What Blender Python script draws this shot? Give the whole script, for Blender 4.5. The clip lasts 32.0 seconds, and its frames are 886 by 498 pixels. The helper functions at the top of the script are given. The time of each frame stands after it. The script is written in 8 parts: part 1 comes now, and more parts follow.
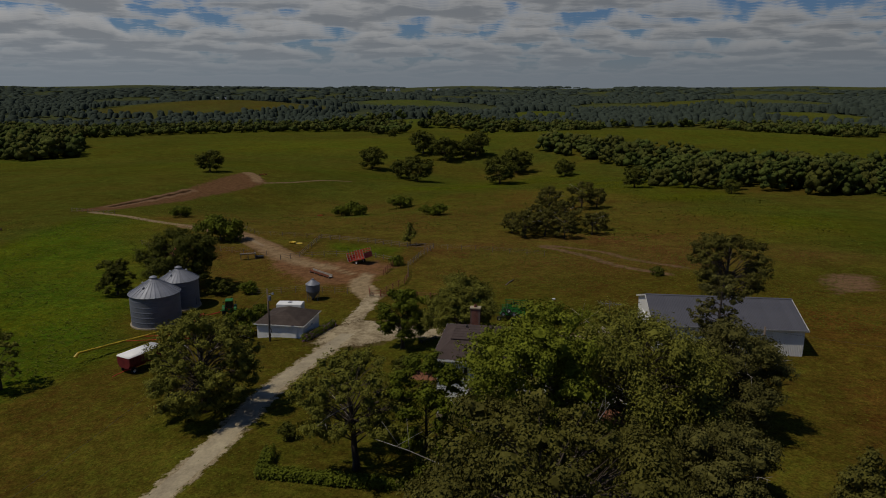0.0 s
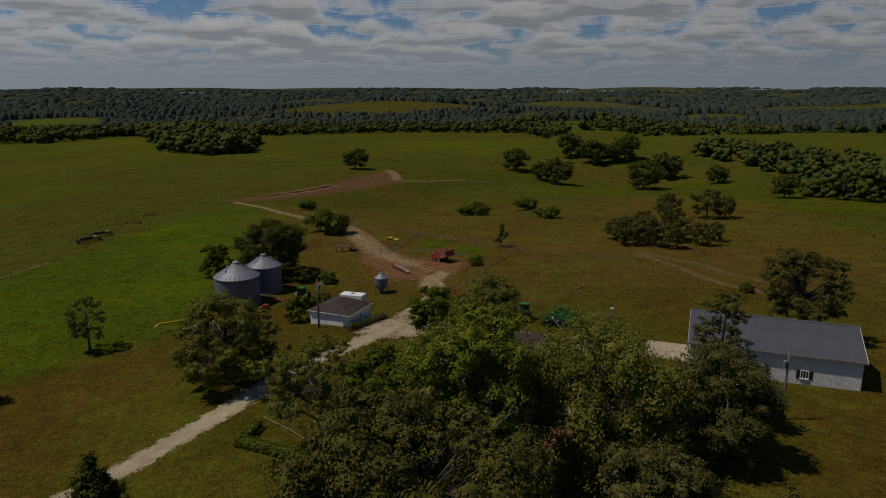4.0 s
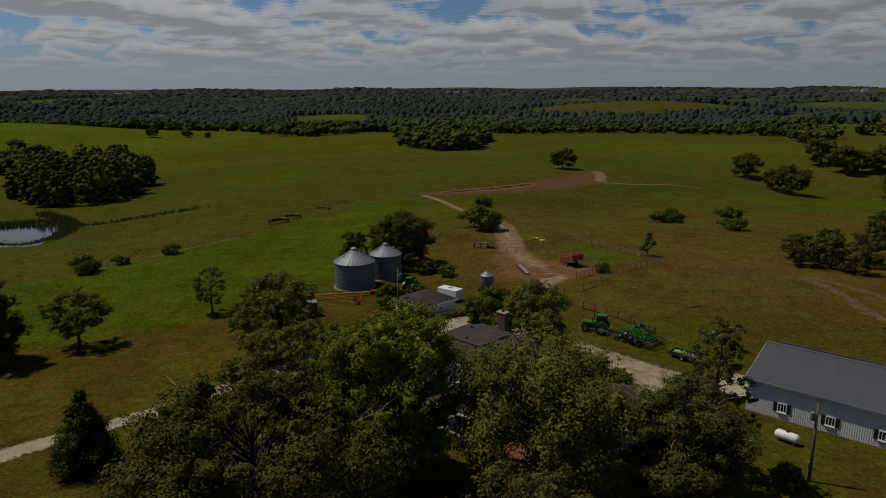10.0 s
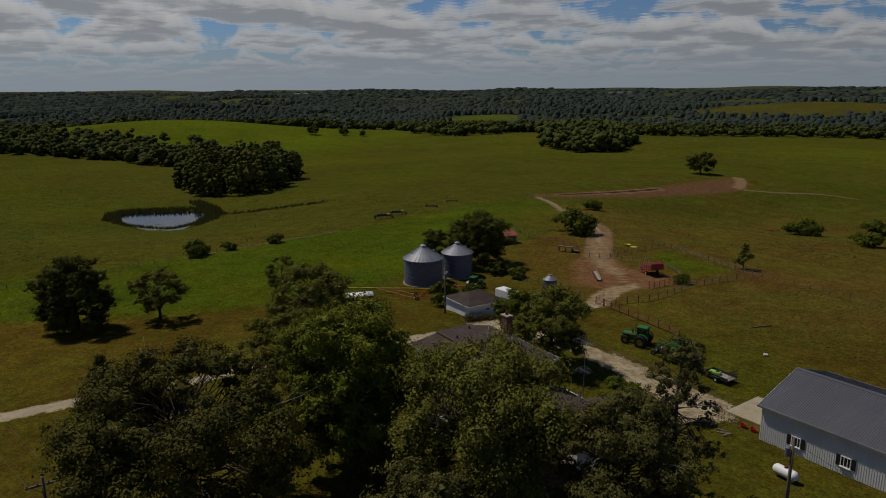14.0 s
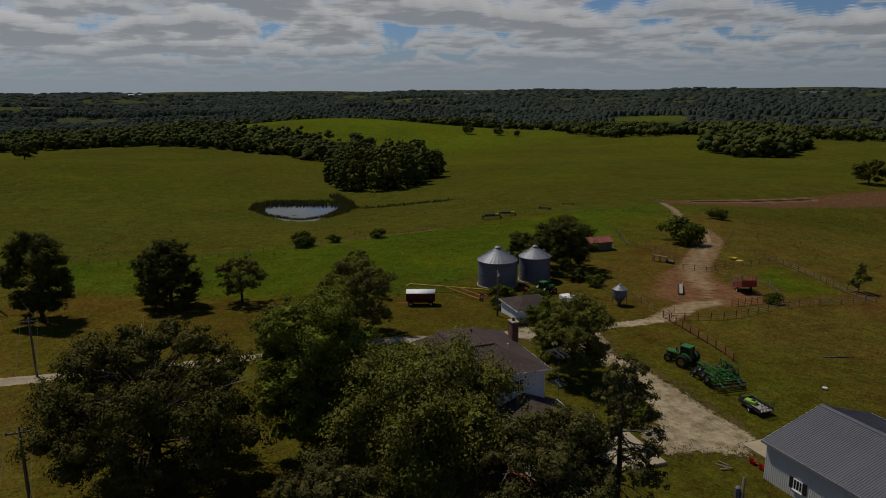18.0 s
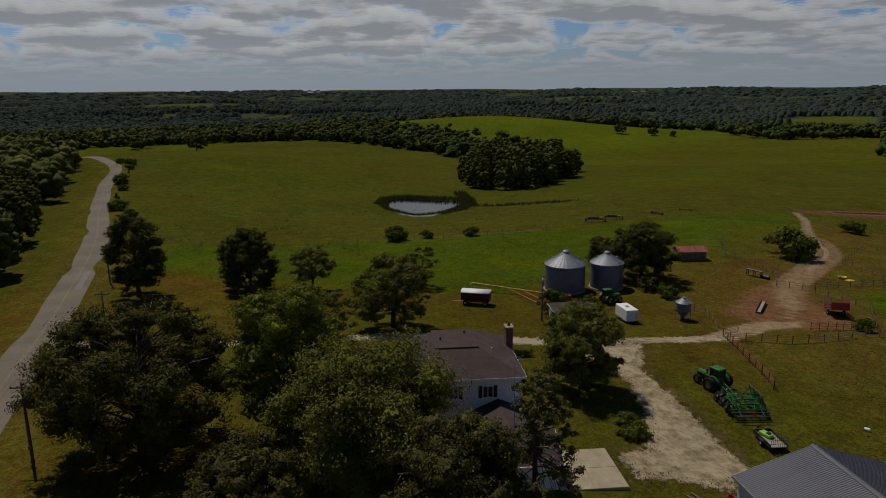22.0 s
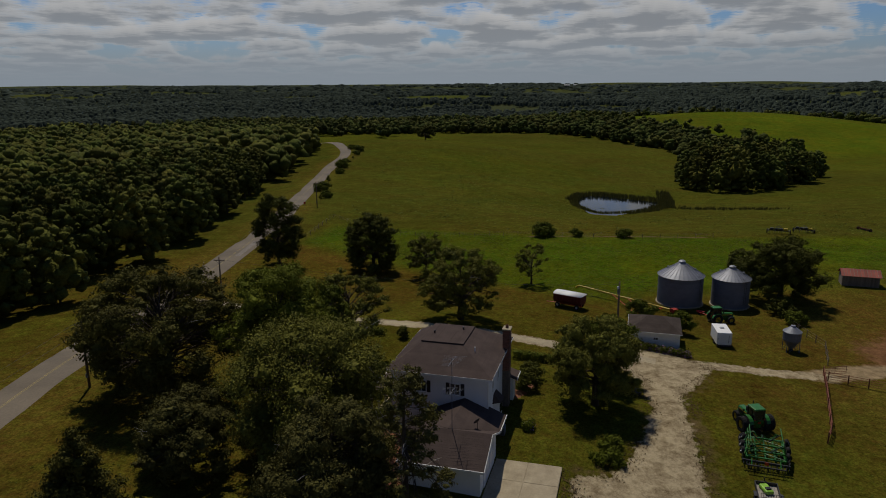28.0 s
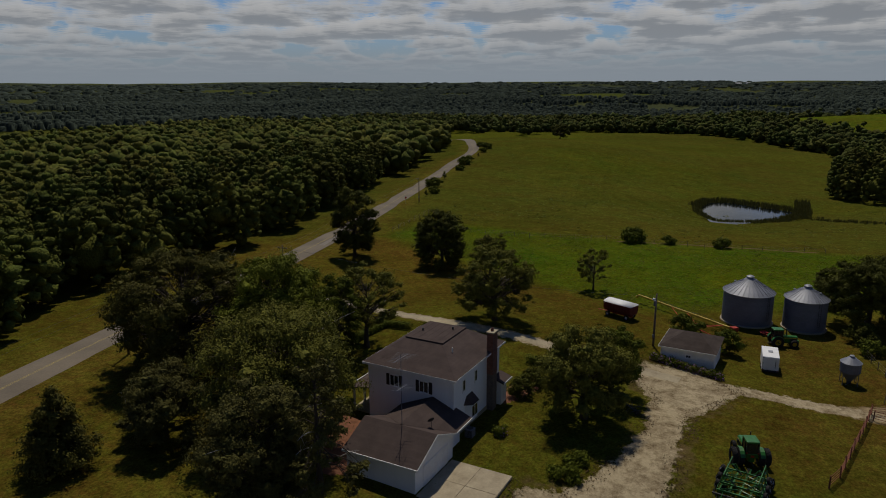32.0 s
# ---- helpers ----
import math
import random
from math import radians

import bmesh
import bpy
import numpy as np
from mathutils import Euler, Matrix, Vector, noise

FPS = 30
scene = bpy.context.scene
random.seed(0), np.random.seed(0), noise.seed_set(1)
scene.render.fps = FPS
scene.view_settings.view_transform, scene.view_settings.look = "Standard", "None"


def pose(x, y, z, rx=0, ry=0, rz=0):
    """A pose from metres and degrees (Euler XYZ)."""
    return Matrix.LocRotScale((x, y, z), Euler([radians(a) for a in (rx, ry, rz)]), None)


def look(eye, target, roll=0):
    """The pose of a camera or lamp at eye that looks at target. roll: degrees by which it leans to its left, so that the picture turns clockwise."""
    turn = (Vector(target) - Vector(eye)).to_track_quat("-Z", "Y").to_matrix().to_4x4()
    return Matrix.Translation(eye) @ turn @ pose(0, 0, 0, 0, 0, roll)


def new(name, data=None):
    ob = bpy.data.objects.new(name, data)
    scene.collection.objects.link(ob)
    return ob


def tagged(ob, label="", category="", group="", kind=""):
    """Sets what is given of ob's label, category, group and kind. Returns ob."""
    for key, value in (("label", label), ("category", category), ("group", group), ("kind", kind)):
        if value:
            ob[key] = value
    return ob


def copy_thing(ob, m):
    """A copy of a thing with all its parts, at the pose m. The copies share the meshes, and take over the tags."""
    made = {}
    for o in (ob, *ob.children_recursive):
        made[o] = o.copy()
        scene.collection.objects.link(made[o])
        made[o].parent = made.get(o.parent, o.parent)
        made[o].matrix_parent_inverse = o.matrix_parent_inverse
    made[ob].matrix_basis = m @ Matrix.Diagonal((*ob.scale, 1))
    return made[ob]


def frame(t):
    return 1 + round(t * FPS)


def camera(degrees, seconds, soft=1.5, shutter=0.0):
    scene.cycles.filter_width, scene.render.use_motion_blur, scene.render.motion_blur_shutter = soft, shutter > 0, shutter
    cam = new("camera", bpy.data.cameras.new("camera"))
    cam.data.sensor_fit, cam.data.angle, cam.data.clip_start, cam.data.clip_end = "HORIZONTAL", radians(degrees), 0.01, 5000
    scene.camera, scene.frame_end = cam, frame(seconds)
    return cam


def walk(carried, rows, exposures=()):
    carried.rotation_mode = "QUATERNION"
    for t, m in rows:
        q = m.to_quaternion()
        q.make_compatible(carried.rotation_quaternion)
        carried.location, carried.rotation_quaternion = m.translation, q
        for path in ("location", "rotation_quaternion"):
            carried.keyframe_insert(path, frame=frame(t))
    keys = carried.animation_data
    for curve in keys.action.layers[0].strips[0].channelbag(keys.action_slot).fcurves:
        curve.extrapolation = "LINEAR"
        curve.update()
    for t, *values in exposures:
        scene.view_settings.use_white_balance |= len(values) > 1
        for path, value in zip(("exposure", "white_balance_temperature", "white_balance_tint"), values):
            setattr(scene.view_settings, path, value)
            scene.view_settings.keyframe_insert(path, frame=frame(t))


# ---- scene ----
cam = camera(65.0, 32.0, soft=1.0)
# seconds, place, yaw, pitch, roll of the drone's camera
ROWS = [
    (0.0, 0.003, 0.914, 37.680, 0.828, -13.261, 0.082),
    (0.5, 2.742, 0.251, 37.774, 2.654, -13.231, 0.063),
    (1.0, 5.351, -0.122, 37.849, 4.408, -13.207, 0.043),
    (1.5, 7.856, -0.250, 37.905, 5.835, -13.191, 0.024),
    (2.0, 10.277, -0.173, 37.947, 7.373, -13.179, 0.005),
    (2.5, 12.632, 0.073, 37.975, 9.418, -13.172, -0.015),
    (3.0, 14.934, 0.461, 37.991, 11.406, -13.168, -0.034),
    (3.5, 17.196, 0.966, 37.999, 13.166, -13.166, -0.053),
    (5.5, 25.967, 3.813, 37.965, 20.236, -13.173, -0.127),
    (6.0, 28.110, 4.675, 37.948, 22.010, -13.175, -0.145),
    (6.5, 30.237, 5.583, 37.929, 23.607, -13.176, -0.162),
    (7.0, 32.345, 6.533, 37.910, 25.217, -13.177, -0.180),
    (7.5, 34.434, 7.524, 37.891, 26.983, -13.176, -0.197),
    (8.0, 36.502, 8.556, 37.874, 28.729, -13.174, -0.213),
    (8.5, 38.547, 9.627, 37.858, 30.528, -13.171, -0.230),
    (9.0, 40.566, 10.740, 37.844, 32.362, -13.166, -0.246),
    (9.5, 42.556, 11.896, 37.833, 34.222, -13.160, -0.261),
    (10.0, 44.514, 13.097, 37.825, 35.850, -13.153, -0.276),
    (10.5, 46.438, 14.344, 37.820, 37.882, -13.144, -0.291),
    (11.0, 48.325, 15.640, 37.818, 39.679, -13.134, -0.305),
    (11.5, 50.171, 16.987, 37.820, 41.309, -13.122, -0.319),
    (12.0, 51.976, 18.387, 37.825, 42.826, -13.110, -0.332),
    (12.5, 53.735, 19.841, 37.834, 44.325, -13.097, -0.345),
    (13.0, 55.448, 21.350, 37.846, 45.761, -13.084, -0.357),
    (13.5, 57.111, 22.916, 37.861, 47.358, -13.070, -0.368),
    (14.0, 58.724, 24.539, 37.880, 49.033, -13.057, -0.379),
    (14.5, 60.286, 26.219, 37.901, 50.739, -13.043, -0.390),
    (16.5, 65.987, 33.495, 38.010, 57.510, -12.998, -0.425),
    (17.0, 67.272, 35.446, 38.041, 59.373, -12.990, -0.432),
    (17.5, 68.499, 37.445, 38.074, 61.091, -12.984, -0.438),
    (18.0, 69.669, 39.491, 38.107, 62.806, -12.980, -0.444),
    (18.5, 70.779, 41.579, 38.141, 64.381, -12.979, -0.448),
    (19.0, 71.830, 43.707, 38.175, 65.875, -12.980, -0.452),
    (19.5, 72.822, 45.871, 38.208, 67.821, -12.984, -0.456),
    (20.0, 73.752, 48.069, 38.241, 69.588, -12.991, -0.458),
    (20.5, 74.620, 50.296, 38.273, 71.071, -13.000, -0.459),
    (21.0, 75.426, 52.549, 38.304, 72.601, -13.014, -0.460),
    (21.5, 76.168, 54.825, 38.334, 74.345, -13.030, -0.460),
    (22.0, 76.845, 57.120, 38.361, 76.178, -13.049, -0.458),
    (22.5, 77.456, 59.431, 38.388, 77.868, -13.072, -0.456),
    (23.0, 77.999, 61.755, 38.412, 79.656, -13.098, -0.453),
    (23.5, 78.473, 64.090, 38.435, 81.604, -13.127, -0.449),
    (24.0, 78.876, 66.432, 38.455, 83.620, -13.158, -0.444),
    (24.5, 79.206, 68.779, 38.474, 85.423, -13.192, -0.438),
    (25.0, 79.463, 71.129, 38.492, 87.076, -13.229, -0.431),
    (25.5, 79.645, 73.481, 38.507, 88.689, -13.267, -0.422),
    (27.5, 79.607, 82.871, 38.563, 95.310, -13.428, -0.378),
    (28.0, 79.406, 85.208, 38.578, 96.979, -13.467, -0.364),
    (28.5, 79.133, 87.539, 38.594, 98.538, -13.504, -0.349),
    (29.0, 78.789, 89.862, 38.613, 100.074, -13.539, -0.333),
    (29.5, 78.380, 92.176, 38.635, 101.483, -13.569, -0.315),
    (30.0, 77.911, 94.479, 38.662, 103.040, -13.594, -0.297),
    (30.5, 77.392, 96.768, 38.694, 104.721, -13.612, -0.277),
    (31.0, 76.832, 99.039, 38.734, 106.682, -13.623, -0.255),
    (31.5, 76.245, 101.289, 38.782, 108.354, -13.625, -0.233),
    (32.0, 75.646, 103.512, 38.840, 109.814, -13.616, -0.209),
]
EXPOSURE = -0.95
walk(cam, [(t, pose(x, y, z, 90 + p, 0, w) @ pose(0, 0, 0, 0, 0, r)) for t, x, y, z, w, p, r in ROWS],
     exposures=[(0.0, EXPOSURE - 0.14), (5.0, EXPOSURE - 0.06), (12.0, EXPOSURE), (25.0, EXPOSURE), (32.0, EXPOSURE - 0.04)])

# ---- world and sun ----
SUN_EL, SUN_TO = 60.0, Vector((-0.945, -0.326, 0.0))


def node(nt, kind, **inputs):
    n = nt.nodes.new(kind)
    for k, v in inputs.items():
        n.inputs[k.replace("_", " ")].default_value = v
    return n


def make_world():
    w = bpy.data.worlds.new("sky")
    scene.world = w
    w.use_nodes = True
    nt = w.node_tree
    nt.nodes.clear()
    ln = nt.links.new
    sky = nt.nodes.new("ShaderNodeTexSky")
    sky.sky_type = "NISHITA"
    sky.sun_disc = False
    sky.sun_elevation = radians(SUN_EL)
    sky.sun_rotation = math.atan2(SUN_TO.x, SUN_TO.y)
    sky.air_density, sky.dust_density, sky.ozone_density = 1.0, 0.6, 1.5
    tc = nt.nodes.new("ShaderNodeTexCoord")
    sep = nt.nodes.new("ShaderNodeSeparateXYZ")
    ln(tc.outputs["Generated"], sep.inputs[0])
    def math_node(op, a, b=None, c=None):
        n = nt.nodes.new("ShaderNodeMath")
        n.operation = op
        for k, q in enumerate((a, b, c)):
            if q is None:
                continue
            if isinstance(q, (int, float)):
                n.inputs[k].default_value = q
            else:
                ln(q, n.inputs[k])
        return n.outputs[0]

    def step_up(value, lo, hi, a=0.0, b=1.0):
        n = nt.nodes.new("ShaderNodeMapRange")
        n.interpolation_type = "SMOOTHSTEP"
        for k, q in (("From Min", lo), ("From Max", hi), ("To Min", a), ("To Max", b)):
            n.inputs[k].default_value = q
        ln(value, n.inputs["Value"])
        return n.outputs[0]

    def blend(fac, a, b, kind="MIX"):
        n = nt.nodes.new("ShaderNodeMix")
        n.data_type, n.blend_type = "RGBA", kind
        for k, q in (("Factor", fac), ("A", a), ("B", b)):
            if isinstance(q, (tuple, float)):
                n.inputs[k].default_value = q
            else:
                ln(q, n.inputs[k])
        return n.outputs["Result"]

    z = math_node("MAXIMUM", sep.outputs[2], 0.0)

    def cloud_deck(lift):
        """The place at which a view meets the clouds, at a height in them."""
        low = math_node("MULTIPLY_ADD", z, 1.0 - lift, 0.085)
        com = nt.nodes.new("ShaderNodeCombineXYZ")
        for i in (0, 1):
            ln(math_node("DIVIDE", sep.outputs[i], low), com.inputs[i])
        return com.outputs[0]

    # wide banks, with the cover thinning out overhead
    wide = node(nt, "ShaderNodeTexNoise", Scale=0.34, Detail=2.0, Roughness=0.5)
    ln(cloud_deck(0.0), wide.inputs["Vector"])
    bank = math_node("MULTIPLY_ADD", wide.outputs["Fac"], 0.36, -0.18)
    bank = math_node("SUBTRACT", bank, step_up(z, 0.12, 0.45, 0.0, 0.28))
    colour = blend(1.0, sky.outputs[0], (0.50, 0.68, 1.0, 1), "MULTIPLY")
    # flat-based fair-weather clouds, from their sunlit tops down to their grey bases
    levels = 10
    for k in range(levels - 1, -1, -1):
        up = k / (levels - 1)
        n = node(nt, "ShaderNodeTexNoise", Scale=1.7, Detail=6.0, Roughness=0.56)
        ln(cloud_deck(0.30 * up), n.inputs["Vector"])
        mass = math_node("ADD", n.outputs["Fac"], bank)
        edge = 0.44 + 0.15 * up ** 1.4
        cover = step_up(mass, edge, edge + 0.07, 0.0, 0.55 if k else 0.85)
        tone = [(*(a + (b - a) * up ** 0.7 for a, b in zip(low, high)), 1.0) for low, high in (((7.0, 7.1, 7.2), (8.9, 8.7, 8.5)), ((3.7, 4.0, 4.4), (7.6, 7.6, 7.6)))]
        colour = blend(cover, colour, blend(step_up(mass, edge, edge + 0.16), *tone))
    # towards the horizon the banks close up into a pale grey veil
    colour = blend(step_up(sep.outputs[2], 0.0, 0.08, 1.0, 0.0), colour, (3.9, 4.5, 5.15, 1))
    # the sky is brighter on the sun's side
    dot = nt.nodes.new("ShaderNodeVectorMath"); dot.operation = "DOT_PRODUCT"
    dot.inputs[1].default_value = SUN_TO
    ln(tc.outputs["Generated"], dot.inputs[0])
    side = math_node("MULTIPLY_ADD", dot.outputs["Value"], 0.22, 0.92)
    sc = nt.nodes.new("ShaderNodeVectorMath"); sc.operation = "SCALE"
    ln(colour, sc.inputs[0]); ln(side, sc.inputs["Scale"])
    bg = node(nt, "ShaderNodeBackground", Strength=0.095)
    ln(sc.outputs[0], bg.inputs["Color"])
    out = nt.nodes.new("ShaderNodeOutputWorld")
    ln(bg.outputs[0], out.inputs[0])


make_world()
sun = new("sun", bpy.data.lights.new("sun", "SUN"))
sun.data.energy, sun.data.angle, sun.data.color = 5.0, radians(0.53), (1.0, 0.91, 0.76)
_dir = SUN_TO.normalized() * math.cos(radians(SUN_EL)) + Vector((0, 0, math.sin(radians(SUN_EL))))
sun.matrix_world = look(Vector((0, 90, 200)), Vector((0, 90, 200)) - _dir)


# ---- materials ----
def mat(name, color, rough=0.7, metal=0.0, var=0.25, scale=2.0, fine=20.0, bump=0.3, coord="Object", color2=None,
        spec=0.3, island=0.0, obrand=0.0, trans=0.0, stretch=(1, 1, 1), attr="", relief=0.02):
    """A surface with variation at two scales, fine relief and, if wanted, a variation from piece to piece."""
    m = bpy.data.materials.new(name)
    m.use_nodes = True
    nt = m.node_tree
    ln = nt.links.new
    b = nt.nodes["Principled BSDF"]
    b.inputs["Roughness"].default_value = rough
    b.inputs["Metallic"].default_value = metal
    b.inputs["Specular IOR Level"].default_value = spec
    tc = nt.nodes.new("ShaderNodeTexCoord")
    mp = nt.nodes.new("ShaderNodeMapping")
    mp.inputs["Scale"].default_value = stretch
    ln(tc.outputs[coord], mp.inputs[0])
    a = node(nt, "ShaderNodeTexNoise", Scale=scale, Detail=4.0, Roughness=0.6)
    f = node(nt, "ShaderNodeTexNoise", Scale=fine, Detail=3.0, Roughness=0.6)
    ln(mp.outputs[0], a.inputs["Vector"]); ln(mp.outputs[0], f.inputs["Vector"])
    mix = nt.nodes.new("ShaderNodeMix"); mix.data_type = "RGBA"
    c2 = color2 or tuple(c * 0.6 for c in color)
    mix.inputs["A"].default_value = (*c2, 1)
    mix.inputs["B"].default_value = (*color, 1)
    ramp = nt.nodes.new("ShaderNodeMapRange")
    ramp.inputs["From Min"].default_value, ramp.inputs["From Max"].default_value = 0.3, 0.7
    ln(a.outputs["Fac"], ramp.inputs["Value"]); ln(ramp.outputs[0], mix.inputs["Factor"])
    hsv = nt.nodes.new("ShaderNodeHueSaturation")
    ln(mix.outputs["Result"], hsv.inputs["Color"])
    val = nt.nodes.new("ShaderNodeMapRange")
    val.inputs["To Min"].default_value, val.inputs["To Max"].default_value = 1 - var, 1 + var
    ln(f.outputs["Fac"], val.inputs["Value"])
    last = val.outputs[0]
    for amount, kind, sock in ((island, "ShaderNodeNewGeometry", "Random Per Island"), (obrand, "ShaderNodeObjectInfo", "Random")):
        if amount:
            g = nt.nodes.new(kind)
            r = nt.nodes.new("ShaderNodeMapRange")
            r.inputs["To Min"].default_value, r.inputs["To Max"].default_value = 1 - amount, 1 + amount
            ln(g.outputs[sock], r.inputs["Value"])
            k = nt.nodes.new("ShaderNodeMath"); k.operation = "MULTIPLY"
            ln(last, k.inputs[0]); ln(r.outputs[0], k.inputs[1])
            last = k.outputs[0]
    ln(last, hsv.inputs["Value"])
    colour = hsv.outputs[0]
    if attr:
        at = nt.nodes.new("ShaderNodeAttribute"); at.attribute_name = attr
        mm = nt.nodes.new("ShaderNodeMix"); mm.data_type = "RGBA"; mm.blend_type = "MULTIPLY"
        mm.inputs["Factor"].default_value = 1.0
        ln(colour, mm.inputs["A"]); ln(at.outputs["Color"], mm.inputs["B"])
        colour = mm.outputs["Result"]
    ln(colour, b.inputs["Base Color"])
    if bump:
        bp = nt.nodes.new("ShaderNodeBump")
        bp.inputs["Strength"].default_value = bump
        bp.inputs["Distance"].default_value = relief
        ln(f.outputs["Fac"], bp.inputs["Height"]); ln(bp.outputs[0], b.inputs["Normal"])
    if trans:
        t = nt.nodes.new("ShaderNodeBsdfTranslucent")
        ln(colour, t.inputs["Color"])
        ms = nt.nodes.new("ShaderNodeMixShader"); ms.inputs[0].default_value = trans
        ln(b.outputs[0], ms.inputs[1]); ln(t.outputs[0], ms.inputs[2])
        ln(ms.outputs[0], nt.nodes["Material Output"].inputs[0])
    return m


def leafmat(name, c, c2, island=0.18, attr=""):
    return mat(name, c, rough=0.7, var=0.30, scale=0.35, fine=1.3, bump=0, color2=c2, spec=0.06, island=island, trans=0.10, attr=attr)


M_OAK = leafmat("oak_leaf", (0.115, 0.106, 0.020), (0.060, 0.056, 0.012))
M_MAPLE = leafmat("maple_leaf", (0.170, 0.188, 0.018), (0.090, 0.104, 0.010))
M_ELM = leafmat("elm_leaf", (0.175, 0.170, 0.028), (0.098, 0.100, 0.016))
M_PINE = leafmat("pine_needle", (0.118, 0.110, 0.028), (0.066, 0.062, 0.017))
M_DARK = leafmat("dark_leaf", (0.090, 0.095, 0.013), (0.054, 0.058, 0.009))
# distance haze is put into this leaf colour as a cool blue-grey tint
M_FAR_HAZE = mat("far_woods", (0.042, 0.054, 0.040), rough=1.0, scale=0.010, fine=0.3, var=0.3, bump=0, color2=(0.034, 0.045, 0.034), spec=0.05, island=0.10, coord="Object")
M_CANOPY = mat("woods_canopy", (0.112, 0.120, 0.022), rough=0.85, var=0.6, scale=0.30, fine=2.2, bump=1.0, color2=(0.070, 0.078, 0.018), spec=0.05, attr="tint", relief=0.7)
M_VALLEY = mat("valley_canopy", (0.078, 0.089, 0.020), rough=0.9, var=0.5, scale=0.12, fine=0.6, bump=1.0, color2=(0.046, 0.054, 0.014), spec=0.05, attr="tint", relief=1.2)
M_SHRUB = leafmat("shrub_leaf", (0.122, 0.142, 0.012), (0.066, 0.080, 0.008))
M_WEED = leafmat("weed_leaf", (0.100, 0.116, 0.010), (0.076, 0.082, 0.008), 0.3)
M_FLOWER = mat("flower", (0.34, 0.16, 0.38), rough=0.7, island=0.4, bump=0)
M_BARK = mat("bark", (0.075, 0.058, 0.044), rough=0.95, scale=1.2, fine=14, var=0.4, bump=0.8, stretch=(1, 1, 0.25))
M_DEADWOOD = mat("dead_wood", (0.34, 0.31, 0.27), rough=0.9, fine=12, bump=0.5)
M_ASPHALT = mat("asphalt", (0.170, 0.142, 0.105), rough=0.95, scale=0.12, fine=4, var=0.25, color2=(0.115, 0.096, 0.072), bump=0.3)
M_PATCH = mat("asphalt_patch", (0.225, 0.20, 0.17), rough=0.95, fine=6)
M_STRIPE = mat("road_stripe", (0.42, 0.33, 0.10), rough=0.8, fine=3, var=0.35)
M_GRAVEL = mat("gravel", (0.37, 0.315, 0.205), rough=1.0, scale=0.35, fine=3, var=0.35, color2=(0.23, 0.19, 0.125), bump=0.8)
M_CONCRETE = mat("concrete", (0.37, 0.315, 0.215), rough=0.9, scale=0.7, fine=5, var=0.2, color2=(0.25, 0.205, 0.135), bump=0.25)
M_DIRT = mat("dirt", (0.25, 0.185, 0.105), rough=1.0, scale=0.2, fine=2.5, var=0.3, color2=(0.17, 0.105, 0.06), bump=0.7)
M_SHINGLE = mat("shingle", (0.080, 0.060, 0.054), rough=1.0, scale=0.6, fine=14, var=0.3, color2=(0.058, 0.044, 0.040), spec=0.08, bump=0.6, obrand=0.05)
M_SHED_SHINGLE = mat("shed_shingle", (0.076, 0.060, 0.052), rough=1.0, spec=0.08, scale=0.6, fine=14, var=0.3, bump=0.6, obrand=0.05)
M_SIDING = mat("white_siding", (0.79, 0.80, 0.80), rough=0.6, scale=0.4, fine=6, var=0.05, color2=(0.72, 0.73, 0.73), bump=0.05)
M_WHITE = mat("white_paint", (0.78, 0.78, 0.76), rough=0.5, scale=0.8, fine=8, var=0.06, color2=(0.68, 0.68, 0.66), bump=0.05)
M_BLACK = mat("black_paint", (0.02, 0.02, 0.022), rough=0.5, fine=10, bump=0.1)
M_BRICK = mat("brick", (0.23, 0.095, 0.062), rough=0.9, fine=12, var=0.3, color2=(0.16, 0.066, 0.046), obrand=0.25)
M_MORTAR = mat("mortar", (0.16, 0.13, 0.11), rough=1.0, fine=20)
M_BARNROOF = mat("barn_roof_metal", (0.115, 0.115, 0.13), rough=0.5, metal=0.25, scale=0.25, fine=3, var=0.1, color2=(0.09, 0.09, 0.105), bump=0.05, obrand=0.05)
M_BARNWHITE = mat("barn_wall_white", (0.66, 0.655, 0.62), rough=0.5, scale=0.3, fine=3, var=0.06, color2=(0.58, 0.57, 0.54), bump=0.05, obrand=0.04)
M_BARNGREY = mat("barn_wall_grey", (0.22, 0.225, 0.22), rough=0.5, scale=0.3, fine=3, var=0.06, bump=0.05, obrand=0.04)
M_GALV = mat("galvanised_steel", (0.165, 0.178, 0.215), rough=0.6, metal=0.3, scale=0.4, fine=3, var=0.12, color2=(0.13, 0.14, 0.17), bump=0.08, obrand=0.06)
M_GALVROOF = mat("bin_roof_steel", (0.24, 0.25, 0.28), rough=0.55, metal=0.35, scale=0.4, fine=3, var=0.12, color2=(0.17, 0.18, 0.205), bump=0.08, obrand=0.12)
M_GLASS = mat("window_glass", (0.02, 0.024, 0.028), rough=0.06, spec=0.6, bump=0, var=0.05)
M_GREEN = mat("tractor_green", (0.020, 0.15, 0.016), rough=0.4, scale=2, fine=10, var=0.12, bump=0.03, spec=0.5)
M_YELLOW = mat("machine_yellow", (0.62, 0.43, 0.03), rough=0.45, fine=10, var=0.15, bump=0.05)
M_TYRE = mat("tyre_rubber", (0.022, 0.021, 0.02), rough=0.9, fine=10, bump=0.5)
M_RED = mat("red_paint", (0.42, 0.035, 0.022), rough=0.5, scale=0.8, fine=8, var=0.2, color2=(0.27, 0.028, 0.02), bump=0.1)
M_ORANGE = mat("orange_paint", (0.55, 0.06, 0.015), rough=0.5, fine=8, var=0.2)
